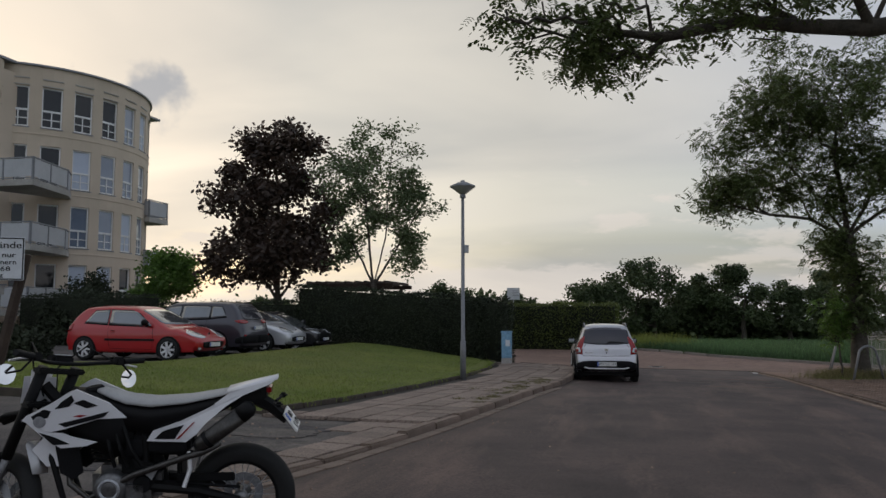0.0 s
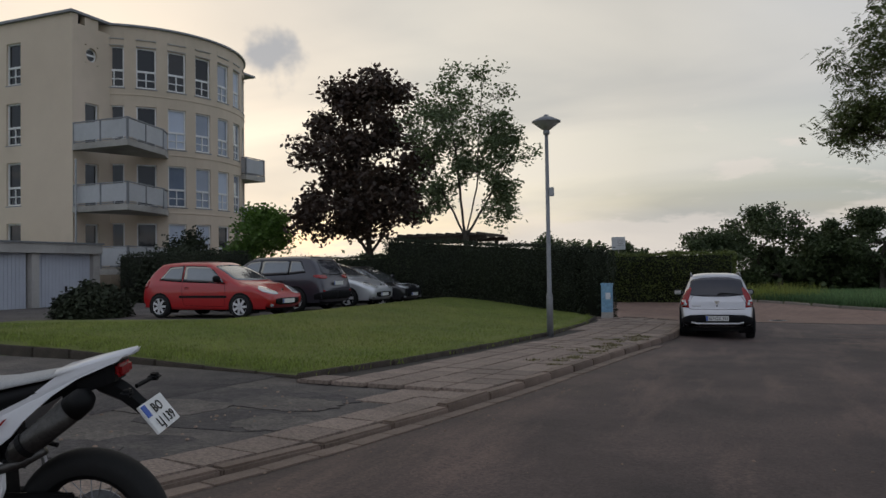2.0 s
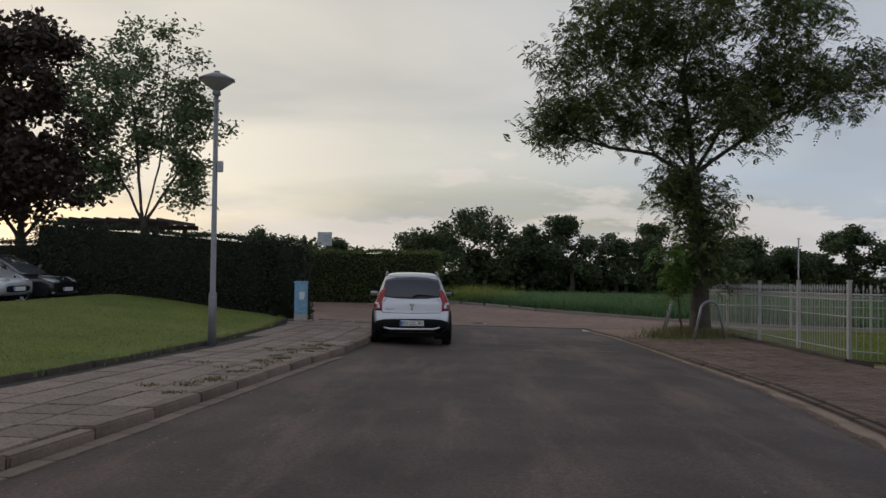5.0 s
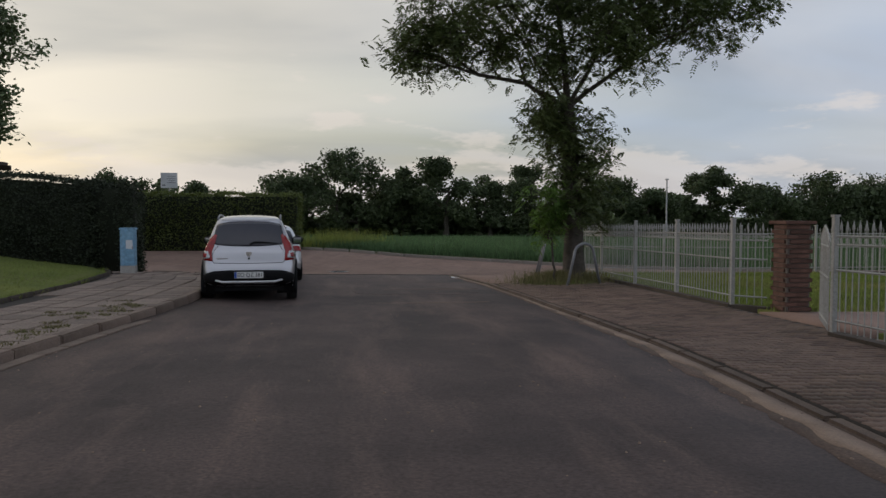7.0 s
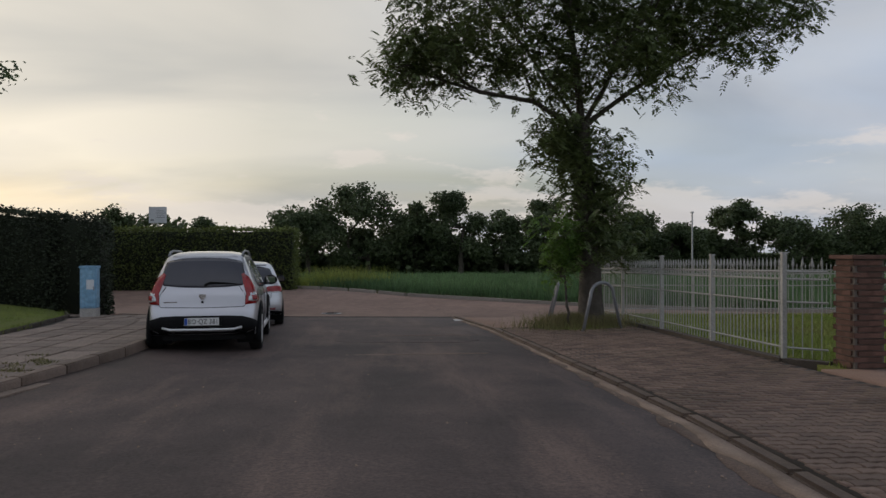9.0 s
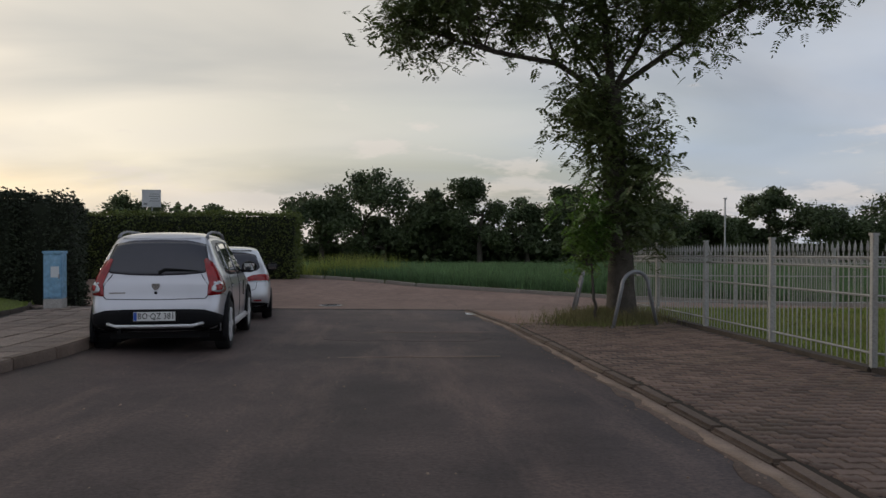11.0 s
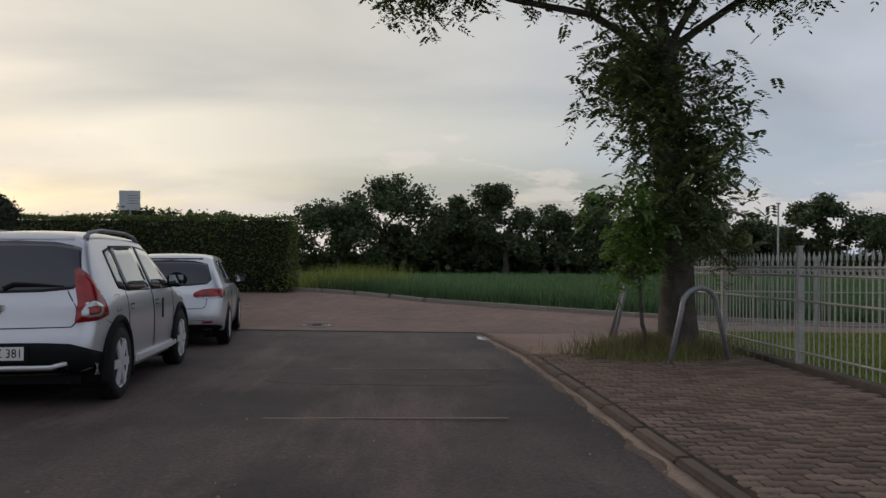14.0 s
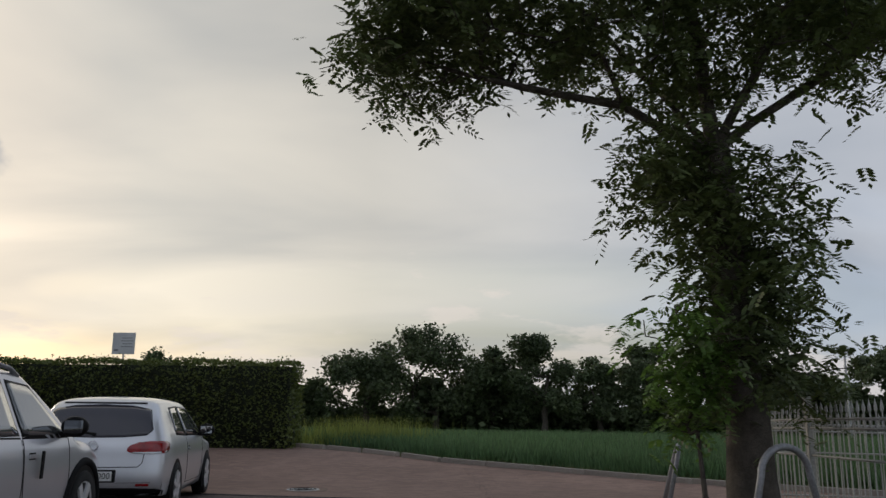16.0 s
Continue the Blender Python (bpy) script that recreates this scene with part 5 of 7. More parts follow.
def body_shell(top, bottom, width, n=84, rows=16):
    """A car's skin: the long profile from tail over roof to nose, rounded into flanks whose half width is width(x, z)."""
    path = ringpath(top, n)
    low = ringpath(bottom, n)
    norm = []
    for i in range(n + 1):
        d = (path[min(i + 1, n)] - path[max(i - 1, 0)]).normalized()
        norm.append(Vector((d.y, -d.x)))
    steps = ((0.0, 0.0), (0.3, 0.002), (0.55, 0.008), (0.75, 0.020), (0.86, 0.036), (0.93, 0.056), (0.975, 0.083), (1.0, 0.115))
    bm = bmesh.new()
    for s in (-1, 1):
        grid = []
        for i in range(n + 1):
            e = path[i] + norm[i] * steps[-1][1]
            ye = width(e.x, e.y)
            col = []
            for f, d in steps:
                q = path[i] + norm[i] * d
                col.append(bm.verts.new((q.x, s * f * ye, q.y)))
            for r in range(1, rows + 1):
                q = e.lerp(low[i], r / rows)
                col.append(bm.verts.new((q.x, s * width(q.x, q.y), q.y)))
            col.append(bm.verts.new((low[i].x, 0, low[i].y)))
            grid.append(col)
        for a, b in zip(grid, grid[1:]):
            for k in range(len(a) - 1):
                q = (a[k], a[k + 1], b[k + 1], b[k])
                bm.faces.new(q if s < 0 else q[::-1])
    bmesh.ops.remove_doubles(bm, verts=bm.verts[:], dist=0.0008)
    bmesh.ops.recalc_face_normals(bm, faces=bm.faces[:])
    return bm


SKIN = {}


def press(c, p, way, off):
    """The place where a line through p along way first meets the car's skin, moved out by off."""
    way = Vector(way).normalized()
    hit, nrm, _, _ = SKIN[c.name].ray_cast(Vector(p) - way * 4, way)
    if hit is None:
        hit, nrm, _, _ = SKIN[c.name].find_nearest(Vector(p))
    if nrm.dot(way) > 0:
        nrm = -nrm
    return hit + nrm * off


def sheet(c, name, mat, grid, label="", thick=0.006, parent=None):
    bm = bmesh.new()
    vs = [[bm.verts.new(p) for p in r] for r in grid]
    for a, b in zip(vs, vs[1:]):
        for k in range(len(a) - 1):
            bm.faces.new((a[k], a[k + 1], b[k + 1], b[k]))
    bmesh.ops.recalc_face_normals(bm, faces=bm.faces[:])
    bmesh.ops.solidify(bm, geom=bm.faces[:], thickness=thick)
    return part(name, bm, mat, parent or c, label, True)


def pane(c, name, mat, low, high, way, off=0.006, cols=10, rows=5, label="", corner=0.0, parent=None):
    """A sheet pressed on the skin between a low and a high edge; corner rounds its ends."""
    lo, hi = [Vector(p) for p in low], [Vector(p) for p in high]

    def on(ps, t):
        t *= len(ps) - 1
        k = min(int(t), len(ps) - 2)
        return ps[k].lerp(ps[k + 1], t - k)
    grid = []
    for j in range(rows + 1):
        r = []
        for i in range(cols + 1):
            t = i / cols
            a, b = on(lo, t), on(hi, t)
            e = corner * (1 - min(1.0, min(t, 1 - t) * cols * 0.8)) ** 2
            v = j / rows
            v = v + (0.5 - v) * e * 2
            r.append(press(c, a.lerp(b, v), way, off))
        grid.append(r)
    return sheet(c, name, mat, grid, label, 0.005, parent)


def band(c, name, mat, cx, rows, end=-1, side=1, off=0.006, label="", parent=None, nv=4):
    """A sheet wrapped round a corner: rows of (degrees from the long axis, low, high)."""
    grid, ks = [], []
    for (a0, l0, h0), (a1, l1, h1) in zip(rows, rows[1:]):
        for k in range(3):
            t = k / 3
            ks.append((a0 + (a1 - a0) * t, l0 + (l1 - l0) * t, h0 + (h1 - h0) * t))
    ks.append(rows[-1])
    for j in range(nv + 1):
        r = []
        for a, l, h in ks:
            d = Vector((end * math.cos(radians(a)), side * math.sin(radians(a)), 0))
            r.append(press(c, Vector((cx, 0, l + (h - l) * j / nv)), -d, off))
        grid.append(r)
    return sheet(c, name, mat, grid, label, 0.006, parent)


def line_on(c, name, mat, pts, way, r=0.005, off=0.0, parent=None):
    """A thin seam pressed along the skin."""
    out = []
    for a, b in zip(pts, pts[1:]):
        a, b = Vector(a), Vector(b)
        m = max(1, int((b - a).length / 0.08))
        for k in range(m):
            out.append(press(c, a.lerp(b, k / m), way, off))
    out.append(press(c, pts[-1], way, off))
    return part(name, tb(out, r, 5), mat, parent or c)


def car(loc, heading, label, paintm, L, W, H, wb, front_over, belt, stations, cab, pillars, wheel_r=0.31, rim=None, spokes=5, cladding=None, group="parked cars", tumble=0.225, rear=None, rear_glass=(0.62, 0.54)):
    """Car facing +x; x = 0 at the rear. stations: (x, half width, low, top, crown). cab: base x0, x1, roof x0, x1."""
    c = thing("car", loc, heading, label, "car", group)
    w = W / 2
    b0, b1, r0, r1 = cab
    hood = [(x, zt + cr) for x, _, _, zt, cr in stations if b1 + 0.12 < x < L - 0.15]
    rear = rear or [(0.10, 0.27), (0.01, 0.36), (-0.02, 0.47), (-0.01, 0.60), (0.015, 0.74), (b0 - 0.025, belt - 0.08)]
    zh = hood[0][1] + 0.03
    mid = belt + (H - belt) * 0.5
    top = rear + [(b0 + 0.03, belt + 0.02), (b0 + (r0 - b0) * 0.45, mid), (r0 - 0.03, H - 0.085), (r0 + 0.08, H - 0.035), (r0 + 0.45, H - 0.006), ((r0 + r1) / 2, H), (r1 - 0.1, H - 0.02), (r1 + 0.12, H - 0.075),
                  ((r1 + b1) / 2 + 0.05, (H + zh) / 2 - 0.01), (b1, zh)] + hood + [(L - 0.05, stations[-2][3] + 0.06), (L, 0.52), (L + 0.01, 0.42), (L - 0.03, 0.31), (L - 0.14, 0.24)]
    bottom = [rear[0], (L * 0.3, 0.22), (L * 0.7, 0.22), (L - 0.14, 0.24)]
    wt = w - tumble
    prof = [(0.2, w - 0.05), (0.32, w - 0.018), (0.48, w), (0.70, w + 0.002), (belt - 0.10, w - 0.012), (belt, w - 0.045), (belt + 0.03, w - 0.065), (H - 0.12, wt), (H, wt - 0.06)]

    def width(x, z):
        y = lerp(prof, z)
        if x < 0.55:
            y *= 1 - 0.085 * ((0.55 - x) / 0.55) ** 2.0
        if x > L - 0.85:
            y *= 1 - 0.20 * ((x - L + 0.85) / 0.85) ** 2.4
        return y
    bm = body_shell(top, bottom, width)
    SKIN[c.name] = BVHTree.FromBMesh(bm)
    part("body", bm, paintm, c, shade=True)
    for s in (-1, 1):
        for pts in pillars:
            (xa, za), (xb, zb), (xc, zc), (xd, zd) = pts
            wn = new("side_window"); wn.parent = c
            pane(c, "surround", BLACK, [(xa - 0.03, 0, za - 0.028), (xb + 0.03, 0, zb - 0.028)], [(xd - 0.02, 0, zd + 0.022), (xc + 0.02, 0, zc + 0.022)], (0, -s, 0), 0.002, 6, 5, parent=wn)
            pane(c, "pane", GLASS_S, [(xa, 0, za), (xb, 0, zb)], [(xd, 0, zd), (xc, 0, zc)], (0, -s, 0), 0.008, 8, 5, "sky-reflecting side glass", 0.04, parent=wn)
    gl, gh = rear_glass
    pane(c, "rear_window", GLASS_C, [(0, -gl, belt + 0.10), (0, -gl * 0.9, belt + 0.035), (0, -gl * 0.5, belt + 0.012), (0, 0, belt + 0.005), (0, gl * 0.5, belt + 0.012), (0, gl * 0.9, belt + 0.035), (0, gl, belt + 0.10)],
         [(0, -gh, H - 0.17), (0, -gh * 0.6, H - 0.125), (0, 0, H - 0.115), (0, gh * 0.6, H - 0.125), (0, gh, H - 0.17)], (1, 0, 0), 0.005, 24, 8, corner=0.03)
    ww = w - 0.14
    pane(c, "windscreen", GLASS_S, [(0, -ww, zh + 0.05), (0, 0, zh + 0.035), (0, ww, zh + 0.05)], [(0, -wt + 0.06, H - 0.12), (0, 0, H - 0.10), (0, wt - 0.06, H - 0.12)], (-1, 0, 0), 0.005, 16, 8, corner=0.1)
    fx = L - front_over
    for s in (-1, 1):
        for x in (fx, fx - wb):
            bm = bmesh.new()
            prism(bm, [(x + (wheel_r + 0.05) * math.cos(radians(a)), wheel_r + (wheel_r + 0.05) * math.sin(radians(a))) for a in range(-30, 211, 12)], s * (w - 0.35), s * (w + 0.004))
            part("wheel_arch", bm, BLACK, c)
            if cladding:
                bm = bmesh.new()
                tube(bm, [(x + (wheel_r + 0.080) * math.cos(radians(a)), s * (w - 0.012), wheel_r + (wheel_r + 0.080) * math.sin(radians(a))) for a in range(-24, 205, 12)], 0.042, 8)
                part("wheel_arch_trim", bm, PLASTIC, c, shade=True)
            wheel(c, pose(x, s * (w - 0.070), wheel_r, 90 if s > 0 else -90, 0, 0), wheel_r, 0.20, rim or ALLOY, spokes)
    part("underbody", bx((L / 2, 0, 0.26), (L - 0.5, W - 0.45, 0.14)), BLACK, c)
    return c


def plate(parent, m, s1, s2=None, two=False, w=0.52, h=0.11):
    p = new("number_plate"); p.parent = parent; p.matrix_basis = m
    part("board", bx((0, 0, 0), (w, 0.012, h), 0.002), PLATEW, p)
    part("euro_band", bx((-w / 2 + 0.024, -0.008, 0.25 * h if s2 else 0), (0.036 if s2 else 0.04, 0.003, h * 0.4 if s2 else h - 0.008)), PLATEB, p)
    if s2:
        text_part(s1, h * 0.45, pose(0.01, -0.009, h * 0.2, 90), BLACK, p, thick=0.001)
        text_part(s2, h * 0.45, pose(0.01, -0.009, -h * 0.25, 90), BLACK, p, thick=0.001)
    elif s1:
        text_part(s1, h * 0.95, pose(0.022, -0.009, 0, 90), BLACK, p, thick=0.001, width=w * 0.84)
    return p


def bits(c, W, belt, doors, mirror_x, L, handle_mat, mirror_mat, seam_low=0.32):
    w = W / 2
    for s in (-1, 1):
        for x0, x1 in doors:
            d = new("door"); d.parent = c
            line_on(c, "seam", BLACK, [(x0, 0, belt + 0.02), (x0 + 0.01, 0, 0.66), (x0 + 0.06, 0, seam_low), (x1 - 0.02, 0, seam_low - 0.02), (x1, 0, 0.6), (x1 - 0.02, 0, belt - 0.02)], (0, -s, 0), 0.005, parent=d)
            p = press(c, (x0 + 0.15, 0, belt - 0.15), (0, -s, 0), 0.012)
            part("handle", bx(p, (0.17, 0.035, 0.032), 0.012), handle_mat, d)
            p = press(c, (x0 + 0.15, 0, belt - 0.15), (0, -s, 0), 0.0)
            part("handle_recess", bx(p, (0.12, 0.012, 0.06), 0.005), BLACK, d)
        mi = new("wing_mirror"); mi.parent = c
        bm = bmesh.new()
        bmesh.ops.create_uvsphere(bm, u_segments=20, v_segments=14, radius=1.0, matrix=Matrix.Translation((mirror_x, s * (w + 0.08), belt + 0.08)) @ Matrix.Diagonal((0.085, 0.125, 0.09, 1)))
        for v in bm.verts:
            v.co.x = max(v.co.x, mirror_x - 0.035)
        part("shell", bm, mirror_mat, mi, shade=True)
        part("arm", bx((mirror_x + 0.02, s * (w - 0.03), belt + 0.015), (0.07, 0.14, 0.05), 0.012), BLACK, mi)
        part("glass", bx((mirror_x - 0.038, s * (w + 0.08), belt + 0.08), (0.008, 0.17, 0.11), 0.003), MIRROR_C, mi)


def stepway():
    L, W, H = 4.02, 1.71, 1.55
    st = [(0.0, 0.79, 0.34, 0.93, 0.0), (0.025, 0.83, 0.31, 0.965, 0.0), (0.09, 0.862, 0.29, 0.99, 0.01), (0.5, 0.872, 0.26, 1.00, 0.03), (1.2, 0.875, 0.26, 0.985, 0.03), (2.3, 0.875, 0.26, 0.96, 0.04), (2.9, 0.87, 0.26, 0.93, 0.07), (3.4, 0.86, 0.26, 0.88, 0.06), (3.8, 0.80, 0.30, 0.76, 0.04), (3.98, 0.66, 0.38, 0.62, 0.01), (4.02, 0.5, 0.42, 0.55, 0)]
    st = [(a, b * 0.977, d, e, f) for a, b, d, e, f in st]
    c = car((-0.89, 22.6, G(-0.89, 23.3)), 90, "silver raised hatchback with black lower bumpers parked at the kerb", SILVER, L, W, H, 2.59, 0.80, 0.98, st, (0.045, 3.1, 0.42, 2.25), [[(0.80, 1.03), (0.98, 1.0), (0.97, 1.37), (0.78, 1.33)], [(1.04, 1.0), (1.86, 0.985), (1.82, 1.40), (1.02, 1.385)], [(1.96, 0.985), (2.80, 0.98), (2.30, 1.37), (1.92, 1.40)]], 0.325, ALLOY, 6, cladding=True, tumble=0.25,
            rear=[(0.12, 0.28), (0.0, 0.33), (-0.055, 0.40), (-0.065, 0.52), (-0.055, 0.62), (-0.02, 0.69), (-0.008, 0.76), (0.012, 0.90)], rear_glass=(0.66, 0.585))
    c.rotation_euler = Euler((0, radians(0.9), radians(95)))
    c.scale = (1, 1, 1.055)
    bits(c, W, 0.97, [(0.95, 1.92), (1.92, 2.85)], 2.68, L, SILVER, BLACK)
    # rear: bumper, tailgate seam, lamps
    for s in (-1, 1):
        band(c, "lower_bumper", PLASTIC, 0.6, [(0, 0.31, 0.575), (30, 0.31, 0.575), (44, 0.31, 0.565), (56, 0.31, 0.50), (66, 0.31, 0.46), (74, 0.31, 0.44)], -1, s, 0.010, "black lower bumper")
        band(c, "tail_lamp", REDLENS, 0.6, [(48, 0.735, 0.755), (50, 0.735, 0.90), (52.5, 0.74, 1.06), (55, 0.742, 1.18), (58, 0.745, 1.20), (62, 0.755, 1.12), (67, 0.77, 0.96), (72, 0.785, 0.83)], -1, s, 0.010, "red tail lamp")
        band(c, "reversing_lens", CLEARLENS, 0.6, [(51, 0.79, 0.83), (54, 0.775, 0.89), (58, 0.78, 0.91), (62, 0.79, 0.89), (65, 0.82, 0.86)], -1, s, 0.019, "clear reversing lens")
        band(c, "lamp_ring", REDLENS, 0.6, [(54, 0.80, 0.86), (58, 0.80, 0.875), (61, 0.82, 0.865)], -1, s, 0.026)
        part("roof_rail", tb([(0.50, s * 0.575, 1.46), (0.58, s * 0.575, 1.515), (0.9, s * 0.58, 1.55), (1.7, s * 0.58, 1.55), (2.05, s * 0.575, 1.52), (2.2, s * 0.57, 1.46)], [0.03, 0.018, 0.017, 0.017, 0.018, 0.026], 8), STEEL, c, shade=True)
        part("sill_trim", bx((2.05, s * 0.858, 0.31), (1.75, 0.05, 0.09), 0.02), ALLOY, c)
        line_on(c, "tailgate_seam", BLACK, [(0, s * 0.56, 1.0), (0, s * 0.655, 0.86), (0, s * 0.655, 0.735), (0, s * 0.62, 0.70), (0, 0, 0.69)], (1, 0, 0), 0.006)
        line_on(c, "bumper_seam", BLACK, [(0.30, 0, 0.735), (0.42, 0, 0.70)], (0, -s, 0), 0.004)
    line_on(c, "fuel_flap", BLACK, [(0.56, 0, 0.80), (0.56, 0, 0.95), (0.71, 0, 0.95), (0.71, 0, 0.80), (0.56, 0, 0.80)], (0, 1, 0), 0.004)
    part("plate_recess", bx((-0.068, 0, 0.485), (0.03, 0.60, 0.15), 0.008), BLACK, c)
    part("skid_strip", tb([(-0.03, -0.60, 0.40), (-0.082, -0.48, 0.372), (-0.088, 0, 0.37), (-0.082, 0.48, 0.372), (-0.03, 0.60, 0.40)], 0.019, 8), ALLOY, c, "silver strip under the bumper", True)
    part("exhaust_tip", tb([(-0.06, 0.44, 0.31), (0.2, 0.44, 0.31)], 0.022, 10), BLACK, c)
    part("spoiler_lip", tb([press(c, (0, y, 1.455), (1, 0, 0), -0.004) for y in (-0.50, -0.3, 0, 0.3, 0.50)], 0.02, 8), SILVER, c, shade=True)
    part("wiper", tb([press(c, (0, y, z), (1, 0, 0), 0.022) for y, z in ((-0.02, 1.01), (-0.10, 1.05), (-0.30, 1.045), (-0.52, 1.03))], [0.022, 0.02, 0.014, 0.007], 6), BLACK, c)
    bm = bmesh.new()
    prism(bm, [(-0.05, 0.87), (0.05, 0.87), (0.05, 0.83), (0.015, 0.79), (-0.015, 0.79), (-0.05, 0.83)], -0.01, 0.01, pose(-0.008, 0, 0.02, 0, 0, 90))
    part("badge", bm, CHROME, c)
    part("lock", bx((-0.008, 0, 0.775), (0.02, 0.04, 0.035), 0.006), BLACK, c)
    part("model_script", bx(press(c, (0, 0.48, 0.775), (1, 0, 0), 0.002), (0.008, 0.20, 0.016)), CHROME, c)
    plate(c, pose(-0.092, 0, 0.49, 0, 0, -90), "BO·QZ 381")
    part("aerial", tb([(1.9, 0, 1.5), (1.6, 0, 1.66)], 0.005, 4), BLACK, c)
    part("side_badge", bx((2.2, -0.885, 0.75), (0.05, 0.012, 0.22), 0.003), BLACK, c)


stepway()


def golf():
    L, W, H = 4.2, 1.74, 1.47
    st = [(0.0, 0.79, 0.34, 0.90, 0.0), (0.03, 0.845, 0.30, 0.945, 0.0), (0.12, 0.882, 0.24, 0.975, 0.01), (0.6, 0.893, 0.2, 0.985, 0.03), (1.4, 0.895, 0.2, 0.96, 0.03), (2.4, 0.895, 0.2, 0.93, 0.04), (3.0, 0.885, 0.2, 0.90, 0.07), (3.6, 0.86, 0.2, 0.83, 0.05), (4.0, 0.80, 0.26, 0.70, 0.03), (4.17, 0.66, 0.32, 0.58, 0.0), (4.2, 0.5, 0.36, 0.5, 0)]
    st = [(a, b * 0.972, d, e, f) for a, b, d, e, f in st]
    c = car((-1.07, 27.6, G(-1.2, 28.5)), 100, "bright silver hatchback with three doors parked at the corner", SILVER2, L, W, H, 2.58, 0.87, 0.95, st, (0.06, 3.15, 0.46, 2.25), [[(0.92, 1.0), (1.50, 0.975), (1.50, 1.33), (1.02, 1.31)], [(1.57, 0.975), (2.80, 0.955), (2.27, 1.30), (1.56, 1.33)]], 0.315, ALLOY, 7, tumble=0.23, rear_glass=(0.66, 0.58))
    c.rotation_euler = Euler((0, radians(0.5), radians(100)))
    bits(c, W, 0.93, [(1.5, 2.85)], 2.6, L, SILVER2, BLACK)
    part("wiper", tb([press(c, (0, y, z), (1, 0, 0), 0.018) for y, z in ((0.0, 0.985), (0.10, 1.005), (0.42, 1.01))], [0.02, 0.014, 0.008], 6), BLACK, c)
    # black strip modelled in place of the shade under the roof edge
    part("spoiler_shadow", tb([press(c, (0, y, 1.375), (1, 0, 0), 0.0) for y in (-0.5, -0.25, 0, 0.25, 0.5)], 0.014, 6), BLACK, c)
    for s in (-1, 1):
        band(c, "tail_lamp", REDLENS, 0.6, [(35, 0.80, 0.835), (38, 0.78, 0.87), (44, 0.768, 0.90), (52, 0.768, 0.915), (60, 0.775, 0.918), (66, 0.79, 0.91), (70, 0.82, 0.88)], -1, s, 0.010, "dark red tail lamp")
        band(c, "reversing_lens", CLEARLENS, 0.6, [(39, 0.772, 0.79), (52, 0.765, 0.79), (66, 0.785, 0.805)], -1, s, 0.014)
        line_on(c, "tailgate_seam", BLACK, [(0, s * 0.60, 0.765), (0, s * 0.585, 0.66), (0, s * 0.54, 0.615), (0, 0, 0.61)], (1, 0, 0), 0.006)
        band(c, "lower_valance", BLACK, 0.6, [(0, 0.28, 0.37), (40, 0.28, 0.37), (55, 0.28, 0.36), (64, 0.28, 0.33)], -1, s, 0.006)
        band(c, "reflector", REDLENS, 0.6, [(42, 0.395, 0.425), (50, 0.395, 0.425)], -1, s, 0.010)
        line_on(c, "bumper_crease", BLACK, [(0, s * 0.30, 0.43), (0, s * 0.70, 0.435)], (1, 0, 0), 0.003)
    bm = lathe(bmesh.new(), [(0.045, 0), (0.06, 0.0), (0.06, 0.02), (0.045, 0.02)], 20, pose(0.01, 0, 0.865, 0, -90, 0))
    part("badge", bm, CHROME, c)
    part("plate_recess", bx((-0.012, 0, 0.51), (0.03, 0.60, 0.15), 0.008), BLACK, c)
    plate(c, pose(-0.034, 0, 0.51, 0, 0, -90), "BO·B 3000")


golf()


def nose(c, L, w, z, mat_lamp=CLEARLENS, grille_z=0.42):
    for s in (-1, 1):
        band(c, "headlamp", mat_lamp, L - 0.9, [(22, z - 0.07, z - 0.03), (27, z - 0.09, z + 0.01), (33, z - 0.09, z + 0.05), (40, z - 0.06, z + 0.09), (48, z - 0.02, z + 0.12), (55, z + 0.05, z + 0.13)], 1, s, 0.008, "clear headlamp")
        p = press(c, (L, s * (w - 0.26), 0.33), (-1, 0, 0), 0.0)
        part("fog_lamp", bx(p, (0.05, 0.13, 0.08), 0.02), CLEARLENS, c)
        line_on(c, "bonnet_seam", BLACK, [(L - 0.95, s * (w - 0.16), 0), (L - 0.5, s * (w - 0.24), 0), (L - 0.2, s * (w - 0.40), 0)], (0, 0, -1), 0.005)
    for s in (-1, 1):
        band(c, "grille", BLACK, L - 0.9, [(0, grille_z - 0.09, grille_z + 0.08), (20, grille_z - 0.09, grille_z + 0.08), (30, grille_z - 0.06, grille_z + 0.06)], 1, s, 0.006)
    p = press(c, (L, 0, z + 0.005), (-1, 0, 0), 0.004)
    part("badge", bx(p, (0.02, 0.09, 0.09), 0.02), CHROME, c)
    plate(c, pose(L + 0.030, 0, 0.42, 0, 0, 90), "")


